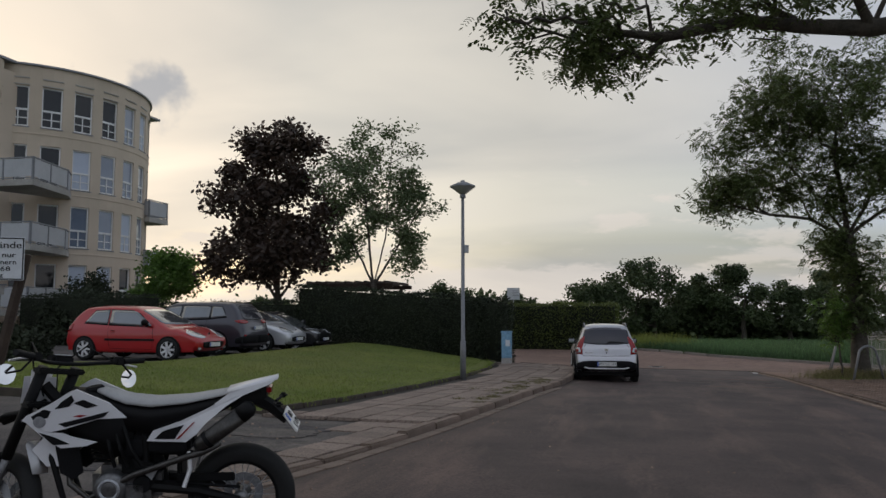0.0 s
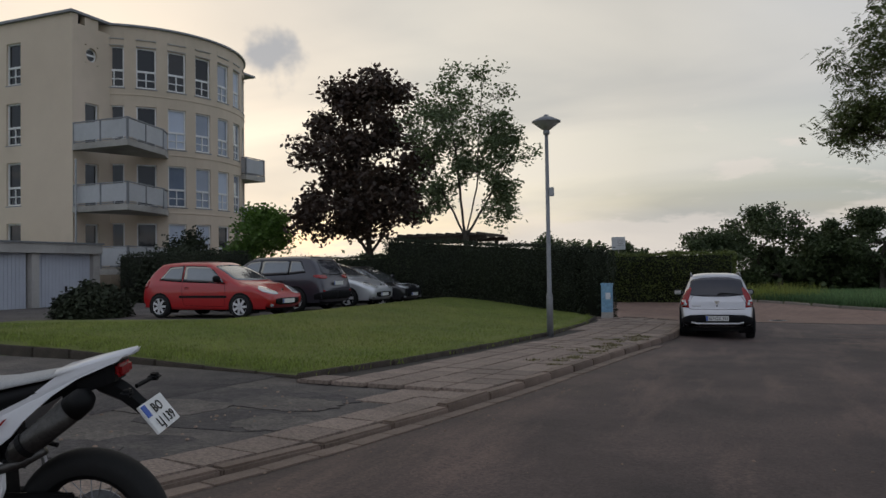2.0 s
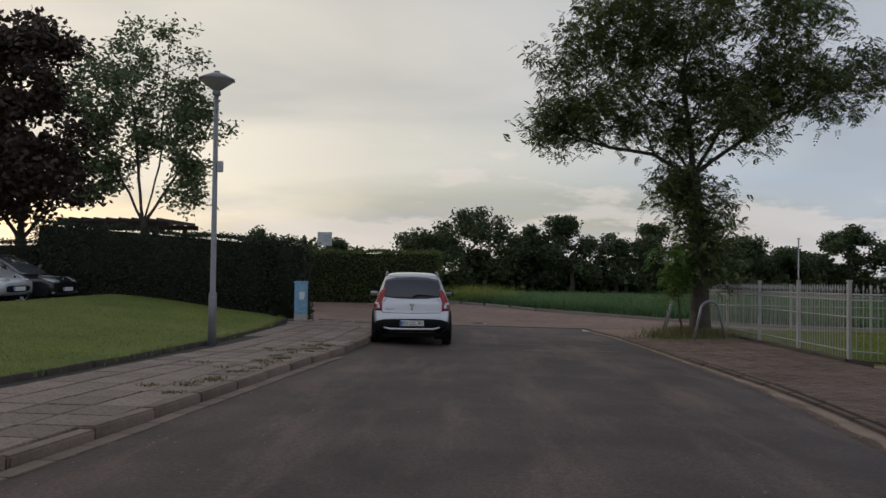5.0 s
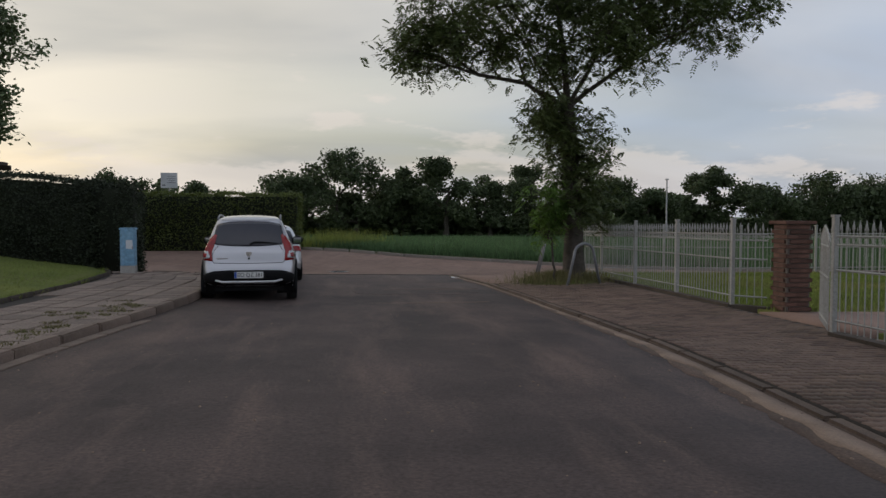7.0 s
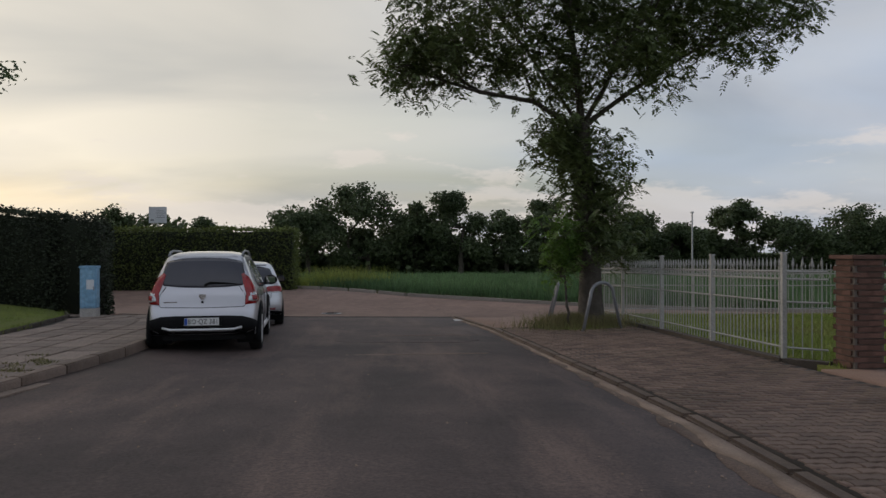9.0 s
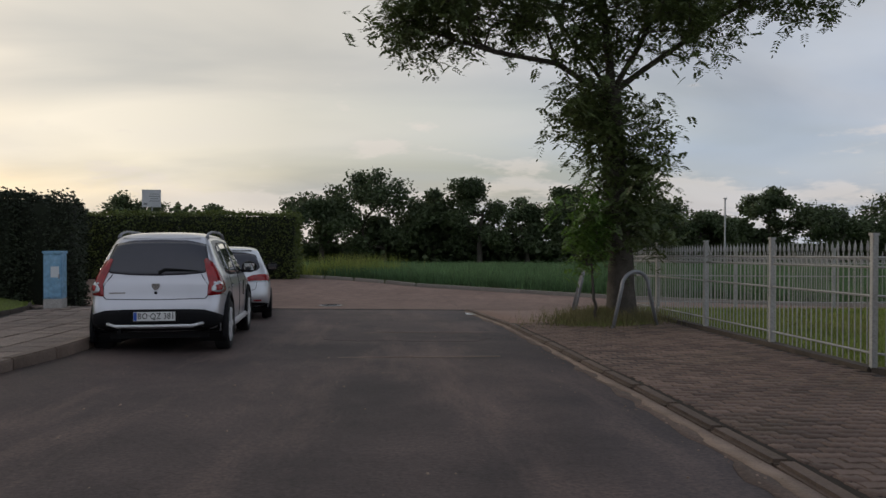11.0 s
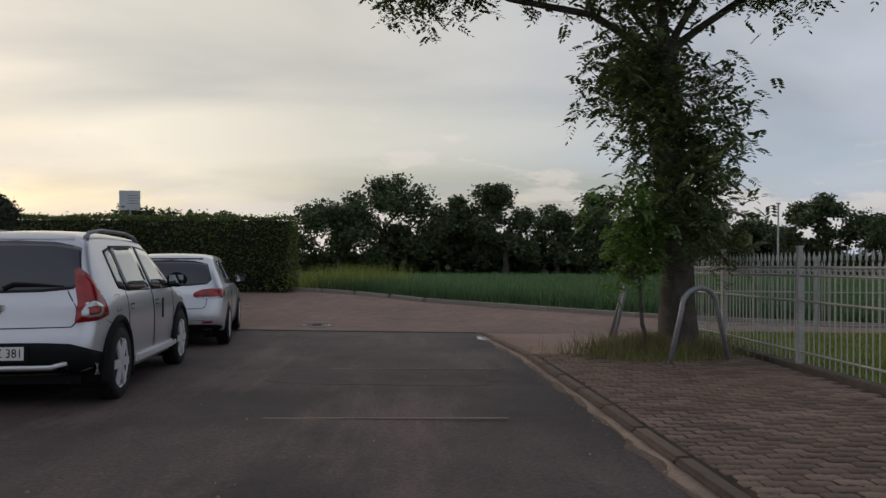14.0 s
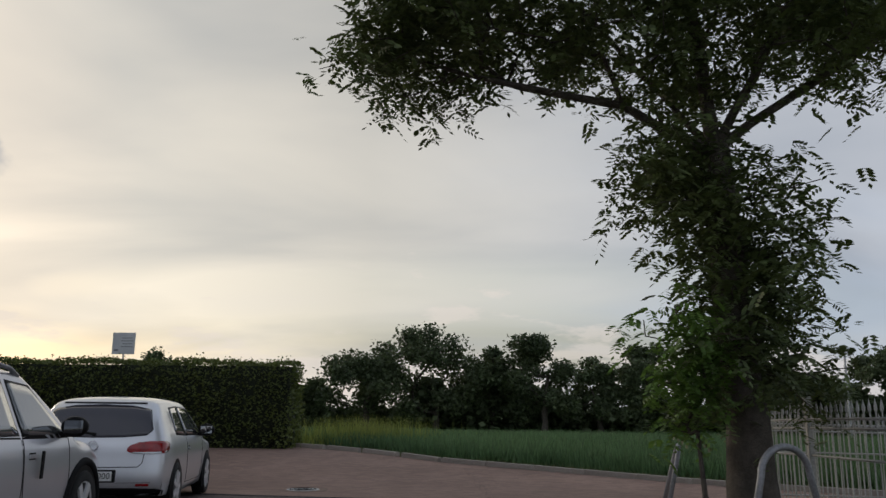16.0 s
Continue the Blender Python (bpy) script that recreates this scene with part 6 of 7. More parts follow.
def red_car():
    L, W, H = 4.03, 1.75, 1.46
    st = [(0.0, 0.62, 0.40, 0.80, 0.0), (0.05, 0.78, 0.30, 0.92, 0.01), (0.18, 0.85, 0.24, 0.97, 0.02), (0.6, 0.872, 0.22, 0.985, 0.02), (1.4, 0.875, 0.2, 0.95, 0.02), (2.4, 0.875, 0.2, 0.91, 0.04), (2.9, 0.87, 0.2, 0.89, 0.07), (3.4, 0.85, 0.2, 0.82, 0.06), (3.75, 0.78, 0.22, 0.70, 0.04), (3.97, 0.62, 0.26, 0.56, 0.01), (4.03, 0.42, 0.3, 0.48, 0.0)]
    x0, y0 = -11.9 + 0.82 - 4.03, 19.4
    c = car((x0, y0, G(-13, y0) + 0.01), 0, "bright red three-door hatchback parked beside the lawn", RED, L, W, H, 2.54, 0.82, 0.93, st, (0.06, 3.15, 0.48, 2.05), [[(0.62, 1.0), (1.32, 0.95), (1.28, 1.33), (0.86, 1.30)], [(1.40, 0.95), (2.72, 0.90), (2.12, 1.30), (1.36, 1.33)]], 0.30, ALLOY, 7)
    bits(c, W, 0.92, [(1.38, 2.75)], 2.55, L, RED, BLACK)
    nose(c, L, W / 2, 0.68)
    for s in (-1, 1):
        part("side_strip", bx((2.05, s * 0.882, 0.55), (1.5, 0.02, 0.06), 0.006), BLACK, c)
        band(c, "tail_lamp", REDLENS, 0.6, [(52, 0.74, 0.98), (60, 0.76, 0.99), (68, 0.80, 0.96)], -1, s, 0.008, "red tail lamp")


red_car()


def suv():
    L, W, H = 4.44, 1.85, 1.63
    st = [(0.0, 0.70, 0.44, 0.92, 0.0), (0.05, 0.84, 0.36, 1.04, 0.01), (0.2, 0.91, 0.30, 1.09, 0.02), (0.7, 0.922, 0.28, 1.10, 0.02), (1.6, 0.925, 0.28, 1.06, 0.02), (2.7, 0.925, 0.28, 1.02, 0.04), (3.2, 0.92, 0.28, 1.00, 0.07), (3.8, 0.90, 0.28, 0.94, 0.05), (4.2, 0.82, 0.32, 0.80, 0.03), (4.40, 0.66, 0.36, 0.66, 0), (4.44, 0.5, 0.4, 0.6, 0)]
    c = car((-11.45, 22.6, 0.22), 180, "dark slate compact off-roader reversed into its bay", NAVY, L, W, H, 2.64, 0.9, 1.05, st, (0.12, 3.5, 0.52, 2.5), [[(0.62, 1.16), (1.14, 1.10), (1.14, 1.47), (0.82, 1.45)], [(1.20, 1.10), (2.14, 1.07), (2.12, 1.49), (1.20, 1.47)], [(2.21, 1.07), (3.12, 1.04), (2.56, 1.45), (2.19, 1.49)]], 0.35, ALLOY, 5)
    bits(c, W, 1.03, [(1.25, 2.2), (2.2, 3.2)], 2.95, L, NAVY, NAVY)
    for s in (-1, 1):
        band(c, "tail_lamp", REDLENS, 0.6, [(42, 0.98, 1.03), (48, 0.95, 1.06), (56, 0.95, 1.07), (64, 0.97, 1.06), (72, 1.01, 1.05)], -1, s, 0.010, "red tail lamp")
        part("reflector", bx((0.03, s * 0.70, 0.60), (0.03, 0.2, 0.05), 0.01), REDLENS, c)
    for s in (-1, 1):
        band(c, "bumper", PLASTIC, 0.6, [(0, 0.36, 0.60), (45, 0.36, 0.60), (60, 0.36, 0.56), (70, 0.36, 0.5)], -1, s, 0.010)
    plate(c, pose(-0.012, 0, 0.82, 0, 0, -90), "")


suv()


def van(loc, label, paintm, H, L, W=1.80):
    st = [(0.0, 0.64, 0.40, 0.84, 0.0), (0.05, 0.80, 0.30, 0.94, 0.01), (0.2, 0.88, 0.24, 1.0, 0.02), (1.4, 0.9, 0.22, 0.99, 0.02), (2.6, 0.9, 0.22, 0.96, 0.04), (3.1, 0.89, 0.22, 0.94, 0.07), (L - 0.7, 0.87, 0.22, 0.87, 0.05), (L - 0.28, 0.79, 0.25, 0.74, 0.03), (L - 0.05, 0.64, 0.28, 0.60, 0.0), (L, 0.45, 0.32, 0.5, 0)]
    c = car(loc, 0, label, paintm, L, W, H, L - 1.62, 0.86, 0.98, st, (0.12, 3.5, 0.4, 2.3), [[(0.62, 1.02), (1.27, 0.99), (1.27, H - 0.15), (0.72, H - 0.16)], [(1.33, 0.99), (2.2, 0.97), (2.2, H - 0.13), (1.33, H - 0.14)], [(2.27, 0.97), (3.15, 0.95), (2.45, H - 0.15), (2.26, H - 0.13)]], 0.32, ALLOY, 5)
    bits(c, W, 0.97, [(1.3, 2.25), (2.25, 3.1)], 2.95, L, paintm, paintm)
    nose(c, L, W / 2, 0.70)
    return c


van((-11.35 - 4.34, 25.4, 0.2), "silver compact family car facing the lawn", SILVER2, 1.52, 4.34)
van((-11.45 - 4.3, 28.0, 0.12), "black hatchback in the shade of the tall hedge", BLACKP, 1.46, 4.3)


# motorcycle -------------------------------------------------------------------------
def motorcycle():
    RX, RY = -2.43, 5.0
    t = thing("motorcycle", (RX, RY, G(RX, RY) + 0.02), -160, "white and black supermoto with a grey seat parked at the kerb", "motorcycle")

    def spoked(x, r, w, name):
        wh = new(name); wh.parent = t; wh.matrix_basis = pose(x, 0, r, 90, 0, 0)
        rr = r * 0.70
        prof = [(rr, -w * 0.36)] + [(rr + (r - rr) * math.sin(radians(a)) ** 0.7, -w / 2 * math.cos(radians(a))) for a in range(20, 161, 14)] + [(rr, w * 0.36)]
        part("tyre", lathe(bmesh.new(), prof, 48), RUBBER, wh, shade=True)
        part("rim", lathe(bmesh.new(), [(rr, -w * 0.36), (rr - 0.02, -w * 0.30), (rr - 0.025, 0), (rr - 0.02, w * 0.30), (rr, w * 0.36)], 40), BLACK, wh, shade=True)
        part("hub", lathe(bmesh.new(), [(0.0, -0.06), (0.05, -0.06), (0.03, -0.03), (0.03, 0.03), (0.05, 0.06), (0, 0.06)], 20), ENGINE, wh, shade=True)
        for k in range(28):
            a = math.tau * k / 28
            a2 = a + (0.45 if k % 2 else -0.45)
            s = 0.045 if k % 4 < 2 else -0.045
            part("spoke", tb([(0.045 * math.cos(a2), 0.045 * math.sin(a2), s), ((rr - 0.02) * math.cos(a), (rr - 0.02) * math.sin(a), 0)], 0.0024, 4), GALV, wh)
        part("brake_disc", lathe(bmesh.new(), [(0.07, 0.066), (0.12, 0.066), (0.12, 0.071), (0.07, 0.071), (0.07, 0.066)], 32), GALV, wh)
        return wh
    spoked(0.0, 0.325, 0.14, "rear_wheel")
    wf = spoked(1.52, 0.30, 0.115, "front_wheel")
    part("large_disc", lathe(bmesh.new(), [(0.09, -0.075), (0.15, -0.075), (0.15, -0.071), (0.09, -0.071), (0.09, -0.075)], 36), GALV, wf)
    P = lambda pts: pts
    fork = new("fork"); fork.parent = t
    for s in (-1, 1):
        part("slider", tb([(1.55, s * 0.105, 0.30), (1.42, s * 0.105, 0.60)], [0.028, 0.026], 12), ENGINE, fork, shade=True)
        part("tube", tb([(1.43, s * 0.105, 0.58), (1.19, s * 0.105, 1.12)], [0.033, 0.033], 12), BLACK, fork, shade=True)
        part("fork_guard", tb([(1.56, s * 0.12, 0.34), (1.46, s * 0.13, 0.60)], [0.03, 0.035], 8), BLACK, fork, "black fork guard")
    for z, x in ((1.10, 1.19), (0.90, 1.26)):
        part("clamp", bx((x, 0, z), (0.08, 0.30, 0.035), 0.01), BLACK, fork)
    # frame, engine
    part("frame_tube", tb([(1.16, 0, 1.02), (0.98, 0, 0.80), (0.60, 0.0, 0.72), (0.52, 0, 0.46)], 0.035, 8), BLACK, t)
    for s in (-1, 1):
        part("frame_tube", tb([(1.18, s * 0.03, 0.92), (1.08, s * 0.10, 0.60), (1.0, s * 0.12, 0.32), (0.70, s * 0.12, 0.27), (0.54, s * 0.11, 0.42), (0.55, s * 0.10, 0.74)], 0.02, 8), BLACK, t)
        part("subframe_tube", tb([(0.58, s * 0.09, 0.78), (0.10, s * 0.08, 0.93), (-0.12, s * 0.05, 1.0)], 0.014, 6), BLACK, t)
        part("peg_bracket", tb([(0.20, s * 0.12, 0.62), (0.29, s * 0.13, 0.64)], 0.011, 6), BLACK, t)
        part("swingarm", tb([(0.54, s * 0.10, 0.43), (0.25, s * 0.115, 0.40), (0.0, s * 0.10, 0.33)], [0.035, 0.03, 0.024], 8), BLACK, t)
        part("footpeg", tb([(0.62, s * 0.12, 0.36), (0.62, s * 0.24, 0.36)], 0.014, 6), GALV, t)
        part("pillion_peg", tb([(0.29, s * 0.13, 0.64), (0.28, s * 0.15, 0.54), (0.31, s * 0.18, 0.44)], 0.013, 6), ALLOY, t)
    eng = new("engine"); eng.parent = t
    part("crankcase", bx((0.80, 0, 0.40), (0.40, 0.26, 0.24), 0.05), ENGINE, eng)
    part("side_cover", lathe(bmesh.new(), [(0.0, 0.17), (0.075, 0.17), (0.095, 0.15), (0.10, 0.10)], 28, pose(0.88, 0, 0.40, -90, 0, 0)), ENGINE, eng, shade=True)
    part("cover_ring", lathe(bmesh.new(), [(0.045, 0.172), (0.055, 0.18), (0.065, 0.172)], 24, pose(0.88, 0, 0.40, -90, 0, 0)), GALV, eng)
    part("sprocket_cover", lathe(bmesh.new(), [(0.0, 0.15), (0.05, 0.15), (0.06, 0.10)], 20, pose(0.70, 0, 0.42, -90, 0, 0)), BLACK, eng)
    for k in range(6):
        part("cooling_fin", bx((0.95 + k * 0.006, 0, 0.535 + k * 0.022), (0.11, 0.12, 0.010), 0.003), BLACK, eng)
    part("cylinder_head", bx((0.99, 0, 0.69), (0.17, 0.18, 0.09), 0.02), ENGINE, eng)
    part("intake", tb([(0.93, 0.02, 0.70), (0.80, 0.03, 0.72), (0.70, 0.02, 0.72)], 0.03, 8), BLACK, eng)
    part("exhaust_pipe", tb([(1.05, -0.02, 0.66), (1.14, 0.06, 0.58), (1.12, 0.10, 0.42), (1.0, 0.14, 0.34), (0.75, 0.15, 0.48), (0.45, 0.15, 0.58), (0.34, 0.14, 0.61), (0.25, 0.13, 0.66)], 0.02, 10), TITAN, eng, shade=True)
    sil = new("silencer"); sil.parent = t
    part("barrel", tb([(0.25, 0.13, 0.66), (0.215, 0.13, 0.685), (-0.01, 0.13, 0.855)], [0.03, 0.050, 0.052], 20), TITAN, sil, shade=True)
    part("end_cap", tb([(-0.01, 0.13, 0.855), (-0.06, 0.13, 0.893), (-0.085, 0.13, 0.91)], [0.054, 0.050, 0.03], 20), BLACK, sil, shade=True)
    part("strap", tb([(0.19, 0.13, 0.704), (0.17, 0.13, 0.719)], 0.055, 20), BLACK, sil)
    eng.matrix_basis = pose(-0.14, 0, 0.03)
    part("clutch_cover", bx((0.60, 0.12, 0.40), (0.16, 0.06, 0.16), 0.03), ENGINE, t)
    part("gear_lever", tb([(0.66, 0.15, 0.36), (0.78, 0.17, 0.33), (0.86, 0.20, 0.34)], 0.008, 6), ALLOY, t)
    for k in range(3):
        part("hose", tb([(0.78 - k * 0.05, 0.10, 0.80), (0.74 - k * 0.06, 0.14, 0.66), (0.72 - k * 0.08, 0.12, 0.55)], 0.011, 6), BLACK, t)
    part("radiator", bx((1.02, 0.0, 0.66), (0.05, 0.22, 0.26), 0.01), BLACK, t)
    part("airbox", bx((0.47, 0, 0.70), (0.38, 0.16, 0.22), 0.05), BLACK, t)
    part("shock", tb([(0.56, 0, 0.80), (0.48, 0, 0.42)], 0.045, 12), PLASTIC, t)
    part("mudflap", bx((0.36, 0, 0.52), (0.03, 0.15, 0.30), 0.01), BLACK, t)
    part("fuse_box", bx((0.60, 0.08, 0.66), (0.16, 0.06, 0.14), 0.02), PLASTIC, t)
    part("throttle_body", bx((0.74, 0, 0.66), (0.18, 0.16, 0.14), 0.03), PLASTIC, t)
    part("battery_box", bx((0.62, 0, 0.56), (0.2, 0.18, 0.2), 0.03), BLACK, t)
    # tank and seat
    part("tank", loft(bmesh.new(), [[(x, y * w, z0 + (z1 - z0) * h) for y, h in ((-0.7, 0), (-1, 0.35), (-0.9, 0.8), (-0.4, 1), (0.4, 1), (0.9, 0.8), (1, 0.35), (0.7, 0))] for x, w, z0, z1 in ((0.62, 0.10, 0.62, 0.90), (0.74, 0.135, 0.60, 0.95), (0.86, 0.145, 0.66, 0.985), (1.0, 0.10, 0.72, 1.0))]), BLACK, t, shade=True)
    part("filler_cap", lathe(bmesh.new(), [(0.0, 0.02), (0.045, 0.02), (0.055, 0.008), (0.056, 0.0)], 18, pose(0.87, 0, 0.99, 0, 8, 0)), PLASTIC, t)
    ss = ((-0.0, 0.075, 0.92, 1.0), (0.12, 0.10, 0.86, 0.975), (0.32, 0.12, 0.80, 0.942), (0.52, 0.125, 0.75, 0.932), (0.66, 0.115, 0.76, 0.950), (0.76, 0.09, 0.80, 0.980), (0.84, 0.055, 0.86, 1.005))
    seat = part("seat", loft(bmesh.new(), [[(x, y * w, z0 + (z1 - z0) * h) for y, h in ((-0.9, 0), (-1, 0.5), (-0.92, 0.75), (0.92, 0.75), (1, 0.5), (0.9, 0))] for x, w, z0, z1 in ss]), BLACK, t, "black vinyl seat side", True)
    part("seat_top", loft(bmesh.new(), [[(x, y * w, z0 + (z1 - z0) * h) for y, h in ((-0.96, 0.86), (-0.86, 0.97), (-0.45, 1.03), (0.45, 1.03), (0.86, 0.97), (0.96, 0.86))] for x, w, z0, z1 in ss]), SEATG, seat, "light grey seat top", True)

    def panel(name, pts, y, mat, label="", thick=0.012, lean=0.0):
        for s in (-1, 1):
            bm = prism(bmesh.new(), pts, s * y, s * (y + thick))
            if lean:
                for v in bm.verts:
                    v.co.y -= s * max(0, v.co.z - 0.75) * lean
            part(name, bm, mat, t, label)
    panel("shroud", [(0.64, 0.855), (0.74, 0.945), (0.92, 1.025), (0.96, 1.01), (1.06, 0.945), (1.20, 0.872), (1.225, 0.845), (1.07, 0.775), (0.98, 0.795), (0.80, 0.85)], 0.155, MOTOW, "white fairing beside the tank")
    panel("shroud_lower", [(1.20, 0.83), (1.07, 0.772), (1.0, 0.768), (0.95, 0.745), (0.81, 0.712), (0.87, 0.69), (1.01, 0.68), (1.09, 0.73)], 0.150, MOTOW, "white lower fairing")
    panel("graphic", [(0.735, 0.895), (0.765, 0.862), (0.98, 0.805), (1.02, 0.825)], 0.1685, PLASTIC, "dark grey stripe", 0.002)
    panel("graphic", [(0.80, 0.93), (0.88, 0.965), (0.935, 0.945), (0.86, 0.915)], 0.1685, PLASTIC, "dark grey stripe", 0.002)
    panel("graphic", [(0.93, 0.958), (0.945, 0.992), (1.0, 0.955), (1.04, 0.91), (0.96, 0.925)], 0.1685, PLASTIC, "dark grey stripe", 0.002)
    panel("graphic", [(1.06, 0.90), (1.10, 0.91), (1.17, 0.87), (1.16, 0.85), (1.08, 0.86)], 0.1685, PLASTIC, "dark grey stripe", 0.002)
    panel("graphic", [(1.13, 0.775), (1.05, 0.70), (0.96, 0.705), (1.04, 0.745)], 0.1645, BLACK, "black stripe", 0.002)
    panel("graphic_red", [(0.86, 0.872), (0.90, 0.877), (0.94, 0.868), (0.90, 0.863)], 0.1690, REDLENS, "red mark", 0.002)
    panel("radiator_guard", [(1.12, 0.735), (1.19, 0.66), (1.11, 0.56), (1.03, 0.56), (1.05, 0.70)], 0.10, MOTOW, "white lower radiator guard")
    panel("radiator_shroud", [(1.06, 0.70), (1.03, 0.52), (0.96, 0.48), (0.90, 0.52), (0.93, 0.70)], 0.105, PLASTIC, "black ribbed radiator shroud")
    panel("frame_cover", [(0.62, 0.60), (0.56, 0.46), (0.50, 0.44), (0.46, 0.56)], 0.115, BLACK, "black frame cover")
    panel("frame_triangle", [(0.56, 0.535), (0.515, 0.46), (0.46, 0.55)], 0.128, GALV, "grey triangular bracket", 0.003)
    for s in (-1, 1):
        part("round_badge", lathe(bmesh.new(), [(0.0, 0.003), (0.032, 0.003), (0.036, 0.0)], 20, pose(1.125, s * 0.168, 0.838, -90 * s, 0, 0)), GALV, t)
    panel("side_panel", [(0.535, 0.705), (0.50, 0.765), (0.34, 0.82), (0.18, 0.895), (0.04, 0.995), (-0.21, 1.057), (-0.18, 1.03), (-0.02, 0.965), (0.084, 0.90), (0.20, 0.80), (0.25, 0.74), (0.31, 0.695)], 0.118, MOTOW, "white tail fairing", lean=0.17)
    panel("graphic", [(0.49, 0.717), (0.44, 0.765), (0.32, 0.80), (0.375, 0.715)], 0.131, BLACK, "black stripe", 0.002)
    panel("graphic_red", [(0.365, 0.715), (0.27, 0.812), (0.255, 0.818), (0.35, 0.715)], 0.131, REDLENS, "red stripe", 0.002)
    part("side_cover", bx((0.42, 0, 0.665), (0.26, 0.22, 0.09), 0.02), PLASTIC, t)
    part("rear_mudguard", loft(bmesh.new(), [[(x, -w, z), (x, -w * 0.6, z + 0.02), (x, w * 0.6, z + 0.02), (x, w, z), (x, w * 0.6, z - 0.005), (x, -w * 0.6, z - 0.005)] for x, w, z in ((0.08, 0.10, 0.975), (-0.05, 0.085, 1.01), (-0.215, 0.05, 1.05))]), MOTOW, t, "white rear mudguard", True)
    part("tail_unit", loft(bmesh.new(), [[(x, -w, z), (x, w, z), (x, w, z + h), (x, -w, z + h)] for x, w, z, h in ((0.06, 0.07, 0.87, 0.08), (-0.12, 0.06, 0.93, 0.08), (-0.15, 0.05, 0.94, 0.07))]), BLACK, t)
    part("tail_lamp", bx((-0.165, 0, 0.985), (0.03, 0.11, 0.055), 0.012), REDLENS, t, "red tail lamp")
    part("plate_hanger", tb([(-0.08, 0, 0.93), (-0.17, 0, 0.88), (-0.27, 0, 0.79)], [0.05, 0.04, 0.03], 6), BLACK, t)
    for s in (-1, 1):
        part("indicator", bx((-0.235, s * 0.13, 0.915), (0.05, 0.05, 0.03), 0.012), PLASTIC, t)
        part("indicator_stem", tb([(-0.20, s * 0.03, 0.90), (-0.23, s * 0.12, 0.912)], 0.01, 6), BLACK, t)
    np_ = plate(t, pose(-0.30, 0, 0.795, -37, 0, -90), "BO", "LJ 139", w=0.215, h=0.135)
    # front end
    part("front_mudguard", loft(bmesh.new(), [[(x, -w, z), (x, -w * 0.5, z + 0.03), (x, w * 0.5, z + 0.03), (x, w, z), (x, w * 0.5, z + 0.018), (x, -w * 0.5, z + 0.018)] for x, w, z in ((1.20, 0.07, 0.80), (1.42, 0.10, 0.83), (1.60, 0.09, 0.80), (1.74, 0.04, 0.74))]), PLASTIC, t, "grey front mudguard", True)
    part("lower_guard", loft(bmesh.new(), [[(x, -w, z), (x, w, z), (x + 0.02, w * 0.6, z + 0.02), (x + 0.02, -w * 0.6, z + 0.02)] for x, w, z in ((1.24, 0.05, 0.50), (1.27, 0.06, 0.57), (1.33, 0.06, 0.66))]), MOTOW, t, "white mudguard stay", True)
    part("headlight_mask", bx((1.36, 0, 0.98), (0.08, 0.22, 0.24), 0.04), MOTOW, t, "white headlamp mask")
    part("headlamp", bx((1.405, 0, 0.97), (0.02, 0.14, 0.12), 0.02), CLEARLENS, t)
    part("instrument", bx((1.20, 0, 1.17), (0.08, 0.14, 0.05), 0.012), PLASTIC, t)
    part("instrument_screen", bx((1.175, 0, 1.198), (0.04, 0.09, 0.004)), SIGNW, t)
    hb = new("handlebar"); hb.parent = t
    part("bar", tb([(0.98, 0.40, 1.19), (1.04, 0.26, 1.17), (1.14, 0.12, 1.15), (1.15, 0, 1.145), (1.14, -0.12, 1.15), (1.04, -0.26, 1.17), (0.98, -0.40, 1.19)], 0.012, 10), BLACK, hb, shade=True)
    for s in (-1, 1):
        part("grip", tb([(1.005, s * 0.30, 1.18), (0.975, s * 0.42, 1.195)], 0.019, 10), BLACK, hb)
        part("switch_block", bx((1.02, s * 0.27, 1.18), (0.05, 0.06, 0.05), 0.01), BLACK, hb)
        part("lever", tb([(1.06, s * 0.26, 1.175), (1.08, s * 0.32, 1.165), (1.03, s * 0.42, 1.15)], [0.009, 0.007, 0.006], 6), ALLOY, hb)
        part("mirror_stalk", tb([(1.02, s * 0.27, 1.19), (1.00, s * 0.36, 1.10), (1.09, s * 0.41, 1.075)], 0.007, 6), BLACK, hb)
        part("mirror_shell", lathe(bmesh.new(), [(0.0, -0.018), (0.045, -0.012), (0.058, 0.0)], 20, pose(1.07, s * 0.40, 1.075, 0, -84, 0)), BLACK, hb, shade=True)
        part("mirror_glass", lathe(bmesh.new(), [(0.0, 0.001), (0.057, 0.001)], 20, pose(1.07, s * 0.40, 1.075, 0, -84, 0)), MIRROR, hb)
        part("cable", tb([(1.04, s * 0.24, 1.18), (1.22, s * 0.18, 1.26), (1.33, s * 0.08, 1.12), (1.25, s * 0.04, 0.95)], 0.005, 5), BLACK, hb)
    part("side_stand", tb([(0.62, 0.12, 0.32), (0.58, 0.26, 0.0)], 0.012, 6), BLACK, t)
    part("chain", tb([(0.70, 0.075, 0.47), (0.0, 0.075, 0.40)], 0.010, 4), PLASTIC, t)
    part("chain_guard", bx((0.2, 0.085, 0.47), (0.34, 0.02, 0.05), 0.006), BLACK, t)
    t.rotation_euler = Euler((radians(-7), 0, radians(-160)))
    # front end turned on its steering axis
    ax = Vector((0.31, 0, -0.92)).normalized()
    S = Matrix.Translation((1.07, 0, 1.12)) @ Matrix.Rotation(radians(38), 4, ax) @ Matrix.Translation((-1.19, 0, -1.12))
